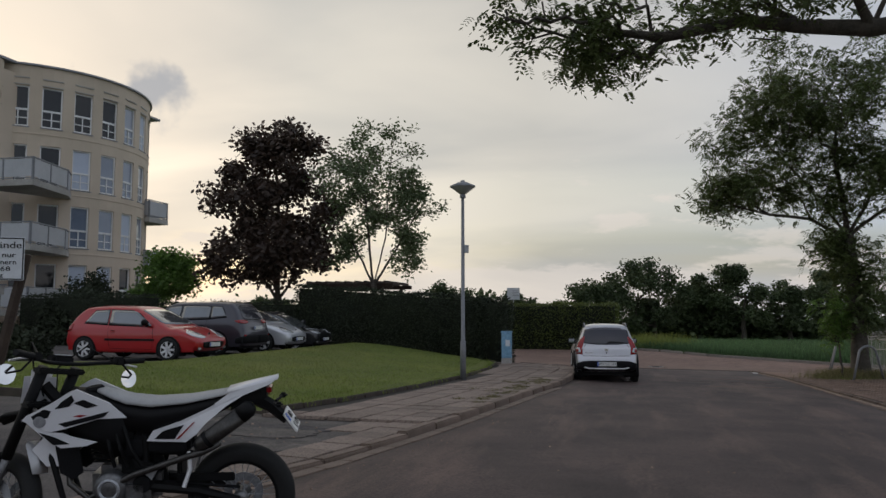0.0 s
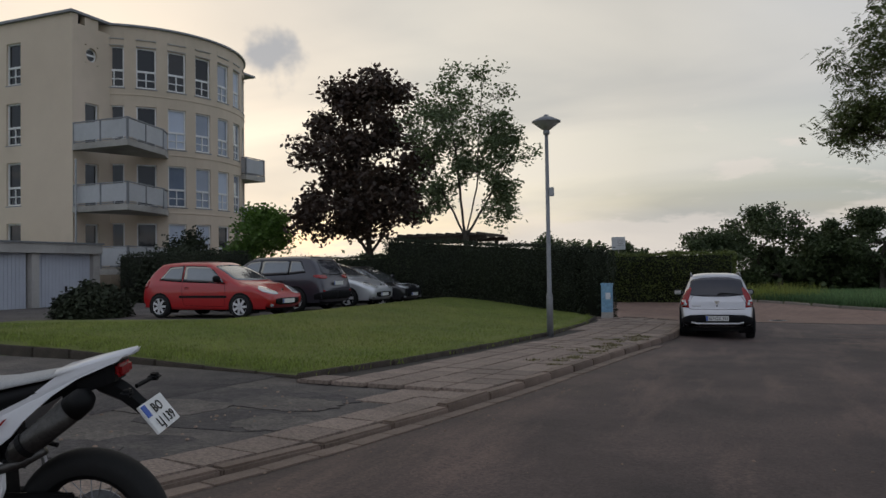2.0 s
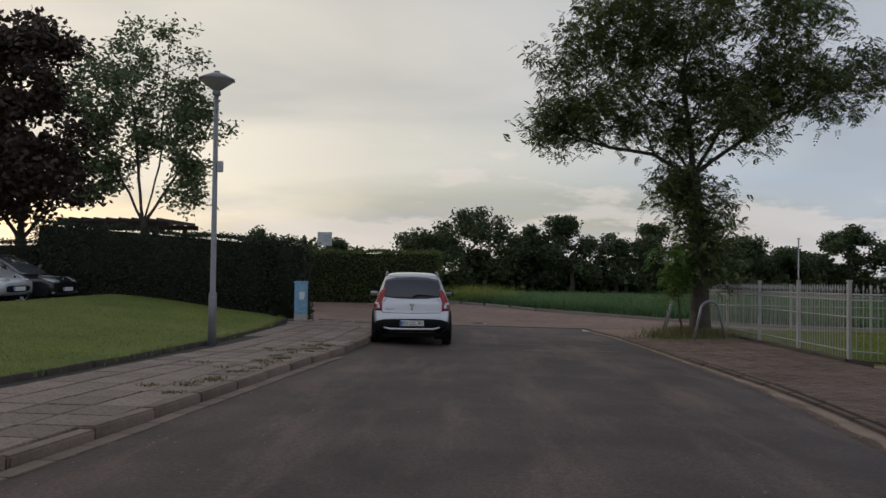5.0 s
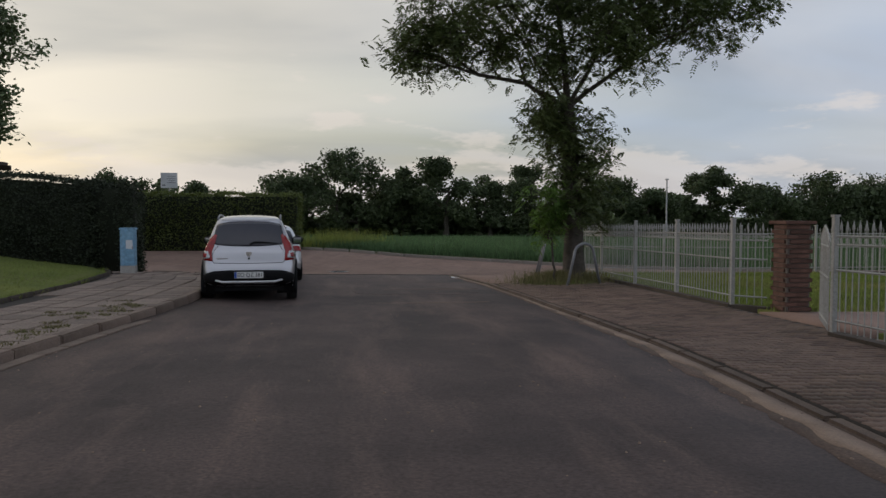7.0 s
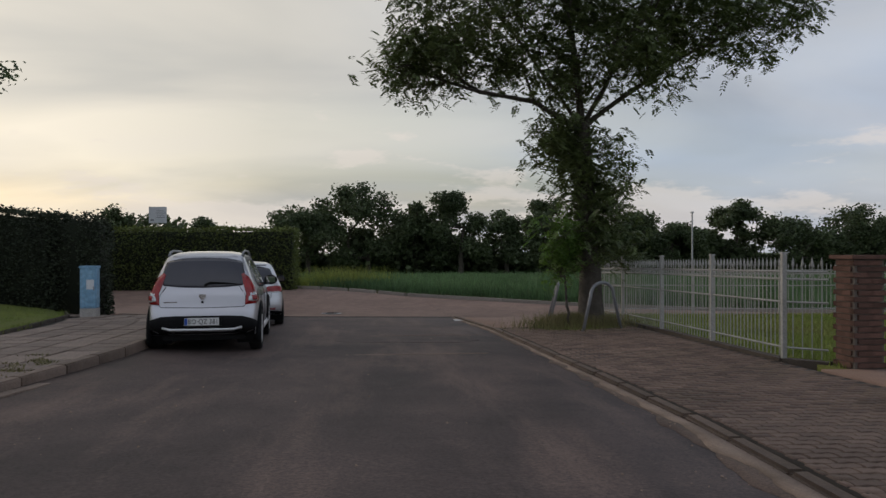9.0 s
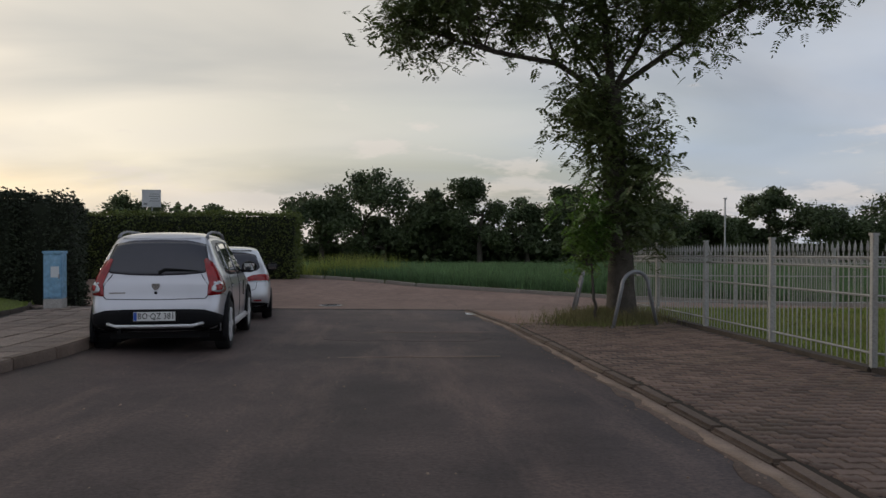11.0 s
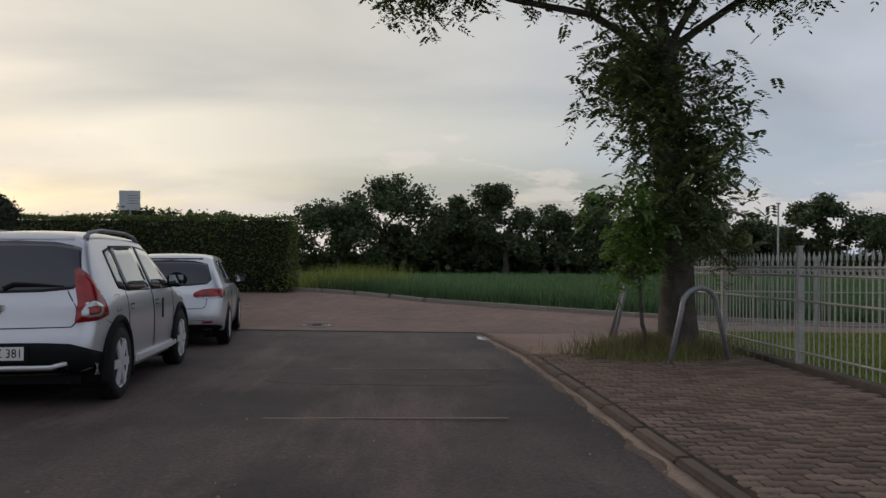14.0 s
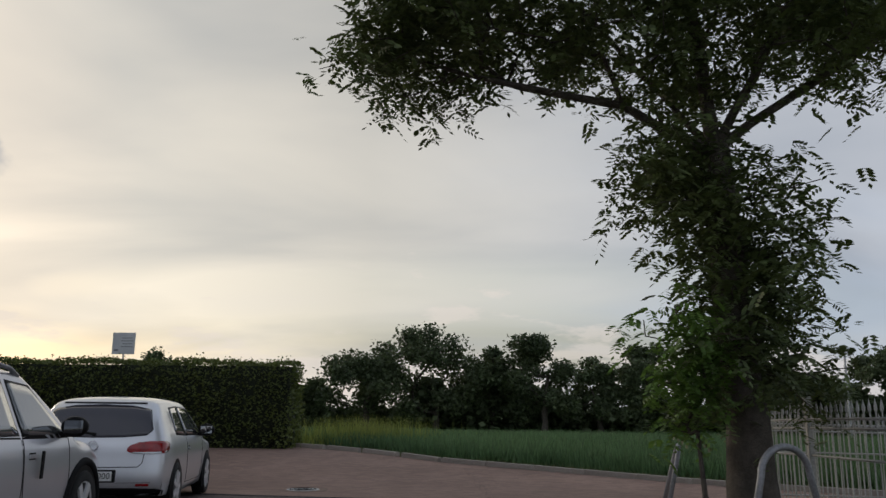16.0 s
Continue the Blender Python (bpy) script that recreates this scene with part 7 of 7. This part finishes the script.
    for o in t.children:
        if o.name.split(".")[0] in ("front_wheel", "fork", "handlebar", "front_mudguard", "lower_guard", "headlight_mask", "headlamp", "instrument", "instrument_screen"):
            o.matrix_basis = S @ o.matrix_basis


motorcycle()


# paving, kerbs and small things -------------------------------------------------------
rng = random.Random(9)
bm = bmesh.new(); box(bm, (0, 0, 0), (0.15, 0.985, 0.20), None, 0.018); KSTONE = me_of(bm, KERB)
bm = bmesh.new(); box(bm, (0, 0, 0), (0.14, 0.985, 0.20), None, 0.025); KSTONE_R = me_of(bm, KERB_BROWN)
bm = bmesh.new(); box(bm, (0, 0, 0), (0.17, 0.49, 0.05), None, 0.006); GSTONE = me_of(bm, KERB)
bm = bmesh.new(); box(bm, (0, 0, 0), (0.490, 0.490, 0.05), None, 0.008); SLAB = me_of(bm, PAVER)
bm = bmesh.new(); box(bm, (0, 0, 0), (0.07, 0.98, 0.22), None, 0.015); ESTONE = me_of(bm, EDGE)


def place(name, me, x, y, z, ang, parent, tilt=1.0):
    q = part(name, me, None, parent)
    dx, dy = -math.sin(radians(ang)), math.cos(radians(ang))
    slope = (G(x + dx * 0.5 - 0.25 * dy, y + dy * 0.5) - G(x - dx * 0.5 - 0.25 * dy, y - dy * 0.5)) if name != "slab" else -0.017
    q.matrix_basis = pose(x, y, z, 0, 0, ang) @ pose(0, 0, 0, rng.uniform(-0.5, 0.5) * tilt + math.degrees(math.atan(slope)), rng.uniform(-0.4, 0.4) * tilt, 0)
    return q


def row(fn, y0, y1, step):
    y = y0
    while y < y1:
        x = fn(y)
        dx = fn(y + 0.05) - x
        a = math.atan2(dx, 0.05)
        yield x, y, -math.degrees(a)
        y += step * math.cos(a)


def along(name, label):
    t = new(name)
    return tagged(t, label, "kerb", kind="structure")


kt = along("kerb", "worn concrete kerb stones, one settled and tilted")
for i, (x, y, a) in enumerate(row(lambda y: kl(y) - 0.075, 0.5, 29.6, 1.0)):
    low = 0.03 if 11.2 < y < 12.3 else 0.0
    place("kerb_stone", KSTONE, x + rng.uniform(-0.012, 0.012), y, G(x - 0.35, y) + 0.0 - low * 0.6 - 0.055 * (1 - smooth((y - 8.5) / 2.5)), a + rng.uniform(-0.8, 0.8), kt, 1.6)
gt = along("gutter", "sandy concrete gutter stones along the kerb")
for x, y, a in row(lambda y: kl(y) + 0.10, 0.5, 28.5, 0.5):
    place("gutter_stone", GSTONE, x, y, G(x, y) - 0.014, a + rng.uniform(-1, 1), gt, 0.8)
kr_t = along("kerb", "low worn kerb stones on the fence side")
for x, y, a in row(lambda y: kr(y) + 0.075, 4.5, 31, 1.0):
    place("kerb_stone", KSTONE_R, x, y, G(x + 0.6, y) - 0.060, a + rng.uniform(-0.2, 0.2), kr_t, 0.35)
def ragged(w, a, k):
    return lambda y: kr(y) - w * (0.35 + 0.65 * smooth((24 - y) / 16)) + a * noise.fractal(Vector((y * 1.3, k, 0)), 1.0, 2.0, 5)


strip("gutter_dust", ragged(0.40, 0.14, 3), kr, 2, 30.6, 0.003, DUST, 2, 0.06, 0.004, label="thin dust spread beside the gutter", category="gutter")
strip("gutter", ragged(0.24, 0.09, 8), kr, 2, 30.6, 0.006, GUTTER, 2, 0.06, 0.006, label="pale sandy worn gutter strip", category="gutter")
et = along("lawn_edging", "dark mossy edging stones round the lawn")
for x, y, a in row(lx, 11.5, 29.2, 1.0):
    place("edging_stone", ESTONE, x, y, G(x, y) + 0.045, a, et, 1.5)
for i in range(11):
    x = -5.75 - i
    y = lawn_south(x)
    place("edging_stone", ESTONE, x, y - 0.02, G(x, y) - 0.035, 82.6 + rng.uniform(-1, 1), et, 1.5)
# slabs of the pavement beside the lawn
st_ = along("pavement_slabs", "uneven square concrete slabs with dark joints")
rows_y = [11.2 + 0.5 * i for i in range(36)]
for y in rows_y:
    x0, x1 = lx(y) + 0.10, kl(y) - 0.16
    n = int((x1 - x0) / 0.5)
    sh = 0.25 if int(y * 2) % 2 else 0.0
    for k in range(n + 1):
        x = x1 - 0.25 - 0.5 * k - 0.0
        if x - 0.24 < x0 - 0.12:
            continue
        place("slab", SLAB, x, y, G(x, y) + 0.066 + rng.uniform(-0.004, 0.004), -math.degrees(math.atan((kl(y + 0.2) - kl(y - 0.2)) / 0.4)) * 0.9 + rng.uniform(-0.5, 0.5), st_, 1.3)
# slabs near the driveway
for i in range(12):
    y = 5.2 + 0.5 * i
    for k in range(2):
        x = kl(y) - 0.42 - 0.5 * k
        if k == 1 and i < 10:
            continue
        place("slab", SLAB, x, y, G(x, y) + 0.026 + rng.uniform(-0.005, 0.005), -math.degrees(math.atan((kl(y + 0.2) - kl(y - 0.2)) / 0.4)) + rng.uniform(-1, 1), st_, 1.6)


def patch(name, cx, cy, rx, ry, mat, dz, seed, label, sq=0.35, thick=0.015):
    rs = random.Random(seed)
    bm = bmesh.new()
    n = 26
    vs, lo = [], []
    c0 = bm.verts.new((cx, cy, G(cx, cy) + dz))
    for k in range(n):
        a = math.tau * k / n
        r = 1 / max(abs(math.cos(a)), abs(math.sin(a))) * sq + (1 - sq)
        r *= 1 + rs.uniform(-0.10, 0.10)
        x, y = cx + rx * r * math.cos(a), cy + ry * r * math.sin(a)
        vs.append(bm.verts.new((x, y, G(x, y) + dz)))
        lo.append(bm.verts.new((x, y, G(x, y) + dz - thick)))
    for k in range(n):
        bm.faces.new((c0, vs[k], vs[(k + 1) % n]))
        bm.faces.new((vs[k], lo[k], lo[(k + 1) % n], vs[(k + 1) % n]))
    return part(name, bm, mat, None, label, kind="structure", category="road patch")


patch("asphalt_patch", -5.05, 9.75, 1.15, 0.62, PATCH, 0.045, 1, "dark rough asphalt patch in the pavement")
patch("asphalt_patch", -4.55, 8.55, 0.80, 0.55, PATCH, 0.041, 2, "dark crumbling asphalt patch")
patch("asphalt_patch", -5.5, 8.9, 0.6, 0.45, ASPHALT_PALE, 0.046, 3, "grey asphalt mended over the slabs")
patch("asphalt_patch", -4.35, 7.3, 0.55, 0.42, PATCH, 0.040, 4, "dark broken asphalt edge")
patch("asphalt_patch", -5.4, 7.4, 0.7, 0.6, ASPHALT_PALE, 0.039, 5, "grey uneven asphalt")
patch("asphalt_patch", -4.35, 9.5, 0.45, 0.38, ASPHALT_PALE, 0.048, 15, "pale worn concrete fragment in the broken asphalt")
patch("asphalt_patch", -4.9, 7.0, 0.5, 0.3, PATCH, 0.046, 16, "dark crumbling asphalt patch")
patch("asphalt_patch", -4.0, 8.6, 0.35, 0.42, ASPHALT_PALE, 0.047, 17, "pale worn concrete fragment in the broken asphalt")
patch("asphalt_patch", -5.7, 10.3, 0.9, 0.35, ASPHALT_PALE, 0.041, 18, "grey uneven asphalt")
patch("tar_repair", 2.4, 24.8, 1.3, 0.5, ASPHALT, 0.003, 6, "faint square asphalt repair", 0.9, 0.003)
# seams across the road and at the joint with the block paving
for y, x0, x1 in ((22.4, 0.2, 3.6), (25.6, 0.3, 3.9)):
    part("road_seam", bx(((x0 + x1) / 2, y, G((x0 + x1) / 2, y) + 0.003), (x1 - x0, 0.03, 0.004), 0, None), GUTTER, None, "thin pale seam across the asphalt", kind="structure", category="seam")
strip("road_seam", lambda y: -1.7, lambda y: 3.9, 30.95, 31.03, 0.012, PATCH, 8, 0.04, 0.02, label="dark tar seam before the block paving", category="seam")
strip("paving_band", lambda y: 3.9 + (y - 31) * -0.12, lambda y: 4.05 + (y - 31) * -0.12, 31.0, 35.4, 0.008, KERB, 1, 0.5, 0.02, label="row of pale channel stones in the paving", category="paving")
patch("white_mark", 4.05, 29.9, 0.22, 0.30, SIGNW, 0.006, 12, "worn white paint mark at the kerb", 0.8, 0.004)
m = thing("manhole_cover", (0.6, 32.1, G(0.6, 32.1) + 0.006), 0, "round iron manhole cover in a concrete ring", "manhole cover")
part("ring", lathe(bmesh.new(), [(0.30, 0.004), (0.42, 0.006), (0.43, -0.01)], 32), GUTTER, m)
part("cover", lathe(bmesh.new(), [(0.0, 0.010), (0.27, 0.010), (0.29, 0.006), (0.29, -0.01)], 32), GALV, m)
for k in range(3):
    part("rib", lathe(bmesh.new(), [(0.07 + k * 0.07, 0.010), (0.085 + k * 0.07, 0.016), (0.10 + k * 0.07, 0.010)], 28), PLASTIC, m)

# field kerb
fk = along("field_kerb", "long low kerb between the block paving and the field")
bm = bmesh.new(); box(bm, (0, 0, 0), (1.07, 0.15, 0.26), None, 0.008); FST = me_of(bm, KERB2)
for i in range(34):
    x = -0.6 + i
    y = field_y(x)
    q = part("kerb_stone", FST, None, fk)
    ya, yb = field_y(x - 0.5), field_y(x + 0.5)
    q.matrix_basis = pose(x, (ya + yb) / 2 + 0.05, (G(x - 0.5, ya) + G(x + 0.5, yb)) / 2 - 0.02, 0, 0, math.degrees(math.atan(yb - ya))) @ pose(0, 0, 0, 0, -math.degrees(math.atan(G(x + 0.5, yb) - G(x - 0.5, ya))) + rng.uniform(-0.15, 0.15), 0)


# setts on the fence side: wavy blocks in rows
def setts():
    rs = np.random.RandomState(5)
    vs, qs = [], []
    near = []
    su, sv = 0.225, 0.135
    j = 0
    y = 3.0
    parts = along("sett_rows", "small worn wavy paving setts beside the fence")
    bmm = bmesh.new()
    out = [(-0.105, -0.058), (-0.03, -0.040), (0.03, -0.066), (0.105, -0.058), (0.112, 0.0), (0.100, 0.058), (0.03, 0.042), (-0.03, 0.066), (-0.105, 0.058), (-0.098, 0.0)]
    top = [bmm.verts.new((a * 0.95, b * 0.93, 0.0)) for a, b in out]
    mid = [bmm.verts.new((a, b, -0.008)) for a, b in out]
    bot = [bmm.verts.new((a, b, -0.05)) for a, b in out]
    bmm.faces.new(top)
    for r, s in ((top, mid), (mid, bot)):
        for k in range(10):
            bmm.faces.new((r[k], s[k], s[(k + 1) % 10], r[(k + 1) % 10]))
    SET = me_of(bmm, SETT)
    count = 0
    while y < 27.1:
        x0, x1 = kr(y) + 0.17, 7.36
        n = int((x1 - x0) / su)
        for k in range(n + 1):
            x = x1 - (k + 0.5) * su - (su / 2 if j % 2 else 0)
            cut = 1.0
            if x < x0 + 0.10:
                cut = (x + 0.112 - x0) / 0.224
                if cut < 0.12:
                    continue
                x = x0 + 0.112 * cut
            if math.hypot(x - 6.3, (y - 26.9)) < 0.95:
                continue
            z = G(x, y) + 0.045 + 0.008 * noise.noise(Vector((x * 0.7, y * 0.7, 0))) + rs.uniform(-0.0018, 0.0018)
            if 14.6 < y < 17.0 and x < 6.3 and count < 300 and cut == 1.0:
                q = part("sett", SET, SETT, parts)
                q.matrix_basis = pose(x, y, z, rs.uniform(-0.8, 0.8) - 1, rs.uniform(-0.8, 0.8), rs.uniform(-2, 2))
                count += 1
                continue
            ca, sa = math.cos(rs.uniform(-0.04, 0.04)), math.sin(rs.uniform(-0.04, 0.04))
            tx, ty = rs.uniform(-0.014, 0.014), rs.uniform(-0.014, 0.014)
            b = len(vs)
            for f, zz in ((0.89, 0.0), (0.98, -0.011)):
                for a, c in out[:]:
                    vs.append((x + a * f * cut, y + c * f, z + zz + a * tx + c * ty - 0.017 * c))
            for i in range(10):
                qs.append((b + i, b + 10 + i, b + 10 + (i + 1) % 10, b + (i + 1) % 10))
            for i in (0, 1, 2, 3):
                qs.append((b + i, b + i + 1, b + 8 - i, b + (9 - i)))
        y += sv
        j += 1
    mesh_np("setts", vs, qs, SETT, None, "small worn wavy paving setts beside the fence", "stuff", "paving")


setts()


def pebbles():
    """Grit, leaves and small stones lying on the road and pavement."""
    rs = random.Random(31)
    vs, qs = [], []
    for i in range(700):
        if i % 3:
            y = rs.uniform(3, 30)
            x = kl(y) + abs(rs.gauss(0.25, 0.22)) if rs.random() < 0.5 else kr(y) - abs(rs.gauss(0.1, 0.2))
        else:
            x, y = rs.uniform(-1.6, 4.2), rs.uniform(5, 30)
        r = rs.uniform(0.004, 0.014)
        z = G(x, y) + 0.004
        if i % 16 == 0:
            x, y = rs.uniform(-5.9, -3.9), rs.uniform(6.6, 10.6)
            z, r = G(x, y) + 0.046, rs.uniform(0.008, 0.022)
        b = len(vs)
        a0 = rs.uniform(0, 6)
        for k in range(4):
            a = a0 + k * math.pi / 2
            vs.append((x + r * math.cos(a), y + r * 1.3 * math.sin(a), z))
        for k in range(4):
            a = a0 + k * math.pi / 2
            vs.append((x + r * 0.6 * math.cos(a), y + r * 0.7 * math.sin(a), z + r * 0.7))
        qs += [(b + 4, b + 5, b + 6, b + 7)] + [(b + k, b + (k + 1) % 4, b + 4 + (k + 1) % 4, b + 4 + k) for k in range(4)]
    mesh_np("grit", vs, qs, GUTTER, None, "grit and small pale stones on the road", "stuff", "grit")


pebbles()


# block paving joints at the junction: flat blocks in rows
def blocks():
    rs = np.random.RandomState(6)
    vs, qs = [], []
    y = 31.06
    j = 0
    while y < 39:
        x = -9.0 + (0.1 if j % 2 else 0)
        while x < 14:
            if y + 0.1 < field_y(x) and not (x < -1.8 and y > 38.0):
                z = G(x + 0.1, y + 0.05) + 0.010 + rs.uniform(-0.0015, 0.0015)
                z2 = G(x + 0.1, y + 0.15) + 0.010
                b = len(vs)
                vs += [(x + 0.004, y + 0.004, z), (x + 0.194, y + 0.004, z), (x + 0.194, y + 0.095, z + (z2 - z) * 0.9), (x + 0.004, y + 0.095, z + (z2 - z) * 0.9)]
                qs.append((b, b + 1, b + 2, b + 3))
            x += 0.2
        y += 0.1
        j += 1
    mesh_np("paving_blocks", vs, qs, BLOCK, None, "reddish brown rectangular paving blocks", "stuff", "paving")


blocks()


# grass ---------------------------------------------------------------------------------
def blades(name, xs, ys, zs, h, w, mat, rs, label, category="grass", lean=0.35):
    n = len(xs)
    a = rs.uniform(0, math.tau, n)
    hh = h * rs.uniform(0.5, 1.3, n)
    lx_, ly_ = rs.normal(0, lean, n) * hh, rs.normal(0, lean, n) * hh
    dx, dy = np.cos(a) * w / 2, np.sin(a) * w / 2
    v = np.stack((np.stack((xs - dx, ys - dy, zs - 0.01), 1), np.stack((xs + dx, ys + dy, zs - 0.01), 1), np.stack((xs + lx_, ys + ly_, zs + hh), 1)), 1)
    return mesh_np(name, v.reshape(-1, 3), np.arange(n * 3).reshape(n, 3), mat, None, label, "stuff", category)


def grass():
    rs = np.random.RandomState(12)
    pts = []
    n = 150000
    x = rs.uniform(-15.5, -4.4, n)
    y = rs.uniform(11.2, 29.2, n)
    keep = []
    for i in range(n):
        e = lx(y[i]) - 0.05
        xw = -15.5 + 4.7 * smooth((y[i] - 14.0) / 2.2)
        if x[i] < e and x[i] > xw + 0.1 and y[i] > lawn_south(x[i]) + 0.05:
            near = 1.0 if y[i] < 17 else 0.6
            if rs.uniform() < near:
                keep.append(i)
    k = np.array(keep)
    z = np.array([G(a, b) + 0.135 * min(1, max(0.6, (lx(b) - a) / 0.5)) for a, b in zip(x[k], y[k])])
    blades("grass", x[k], y[k], z, 0.045, 0.014, GRASS, rs, "short mown lawn grass")
    # ragged tufts along the lawn's edging and on the pavement
    xs, ys = [], []
    for i in range(200):
        yy = rs.uniform(11.4, 29)
        c = (lx(yy) - 0.08 + rs.normal(0, 0.03), yy)
        for _ in range(14):
            xs.append(c[0] + rs.normal(0, 0.06)); ys.append(c[1] + rs.normal(0, 0.08))
    for i in range(60):
        xx = -5.4 - rs.uniform(0, 9)
        c = (xx, lawn_south(xx) + 0.1)
        for _ in range(14):
            xs.append(c[0] + rs.normal(0, 0.08)); ys.append(c[1] + rs.normal(0, 0.05))
    xs, ys = np.array(xs), np.array(ys)
    z = np.array([G(a, b) + 0.10 for a, b in zip(xs, ys)])
    blades("grass_tufts", xs, ys, z, 0.09, 0.012, GRASS, rs, "ragged grass over the lawn edging")
    # moss and weeds in the pavement joints
    xs, ys = [], []
    for i in range(46):
        yy = rs.uniform(13.5, 21.5)
        c = (kl(yy) - 0.25 - abs(rs.normal(0, 0.35)), yy)
        for _ in range(30):
            xs.append(c[0] + rs.normal(0, 0.07)); ys.append(c[1] + rs.normal(0, 0.05))
    xs, ys = np.array(xs), np.array(ys)
    z = np.array([G(a, b) + 0.095 for a, b in zip(xs, ys)])
    blades("weeds", xs, ys, z, 0.03, 0.02, WEED, rs, "dry moss and weeds in the slab joints", "weeds", 0.9)
    # weeds round the ash
    n = 5200
    r = np.abs(rs.normal(0, 0.55, n)); a = rs.uniform(0, math.tau, n)
    xs, ys = 6.25 + r * np.cos(a) * 1.15, 26.95 + r * np.sin(a)
    z = np.array([G(p, q) + 0.05 for p, q in zip(xs, ys)])
    blades("weeds", xs, ys, z, 0.26, 0.014, WEED, rs, "tall dry grass and weeds round the ash trunk", "weeds", 0.4)
    part("soil_mound", lathe(bmesh.new(), [(0.0, 0.16), (0.4, 0.14), (0.8, 0.07), (1.05, 0.0), (1.05, -0.05)], 28, Matrix.Translation((6.3, 26.95, G(6.3, 26.95)))), LAWN, None, "low mound of soil under the ash", True, "structure", "soil")
    # garden grass
    n = 60000
    xs, ys = rs.uniform(7.75, 16, n), rs.uniform(16, 30.3, n)
    ok = (ys > 19.6) | (xs > 12.1)
    xs, ys = xs[ok], ys[ok]
    z = np.array([G(p, q) + 0.05 for p, q in zip(xs, ys)])
    blades("grass", xs, ys, z, 0.08, 0.02, GRASS, rs, "uncut garden grass behind the fence")
    # crop
    n = 170000
    xs = rs.uniform(-6, 42, n)
    d = rs.exponential(7.0, n)
    base = np.array([field_y(p) for p in xs]) + 0.75
    ys = base + d
    ok = (ys < 70) & ~((xs < -0.6) & (ys < 41))
    xs, ys, d = xs[ok], ys[ok], d[ok]
    z = np.array([G(p, q) - 0.09 for p, q in zip(xs, ys)])
    h = 0.42
    blades("crop", xs, ys, z, h, 0.05, CROP, rs, "young green crop standing in the field", "crop", 0.25)
    n = 9000
    xs = rs.uniform(-1.0, 26, n)
    ys = np.array([field_y(p) for p in xs]) + 0.2 + rs.exponential(0.22, n)
    z = np.array([G(p, q) - 0.08 for p, q in zip(xs, ys)])
    blades("verge_grass", xs, ys, z, 0.16, 0.02, WEED, rs, "dry grass verge along the field kerb", "grass", 0.5)
    n = 2600
    xs, ys = rs.normal(0.6, 0.9, n), 39.9 + rs.normal(0, 0.5, n)
    z = np.array([G(p, q) - 0.08 for p, q in zip(xs, ys)])
    blades("tall_grass", xs, ys, z, 0.75, 0.02, GRASS, rs, "tall grass at the hedge end", "grass", 0.2)


grass()
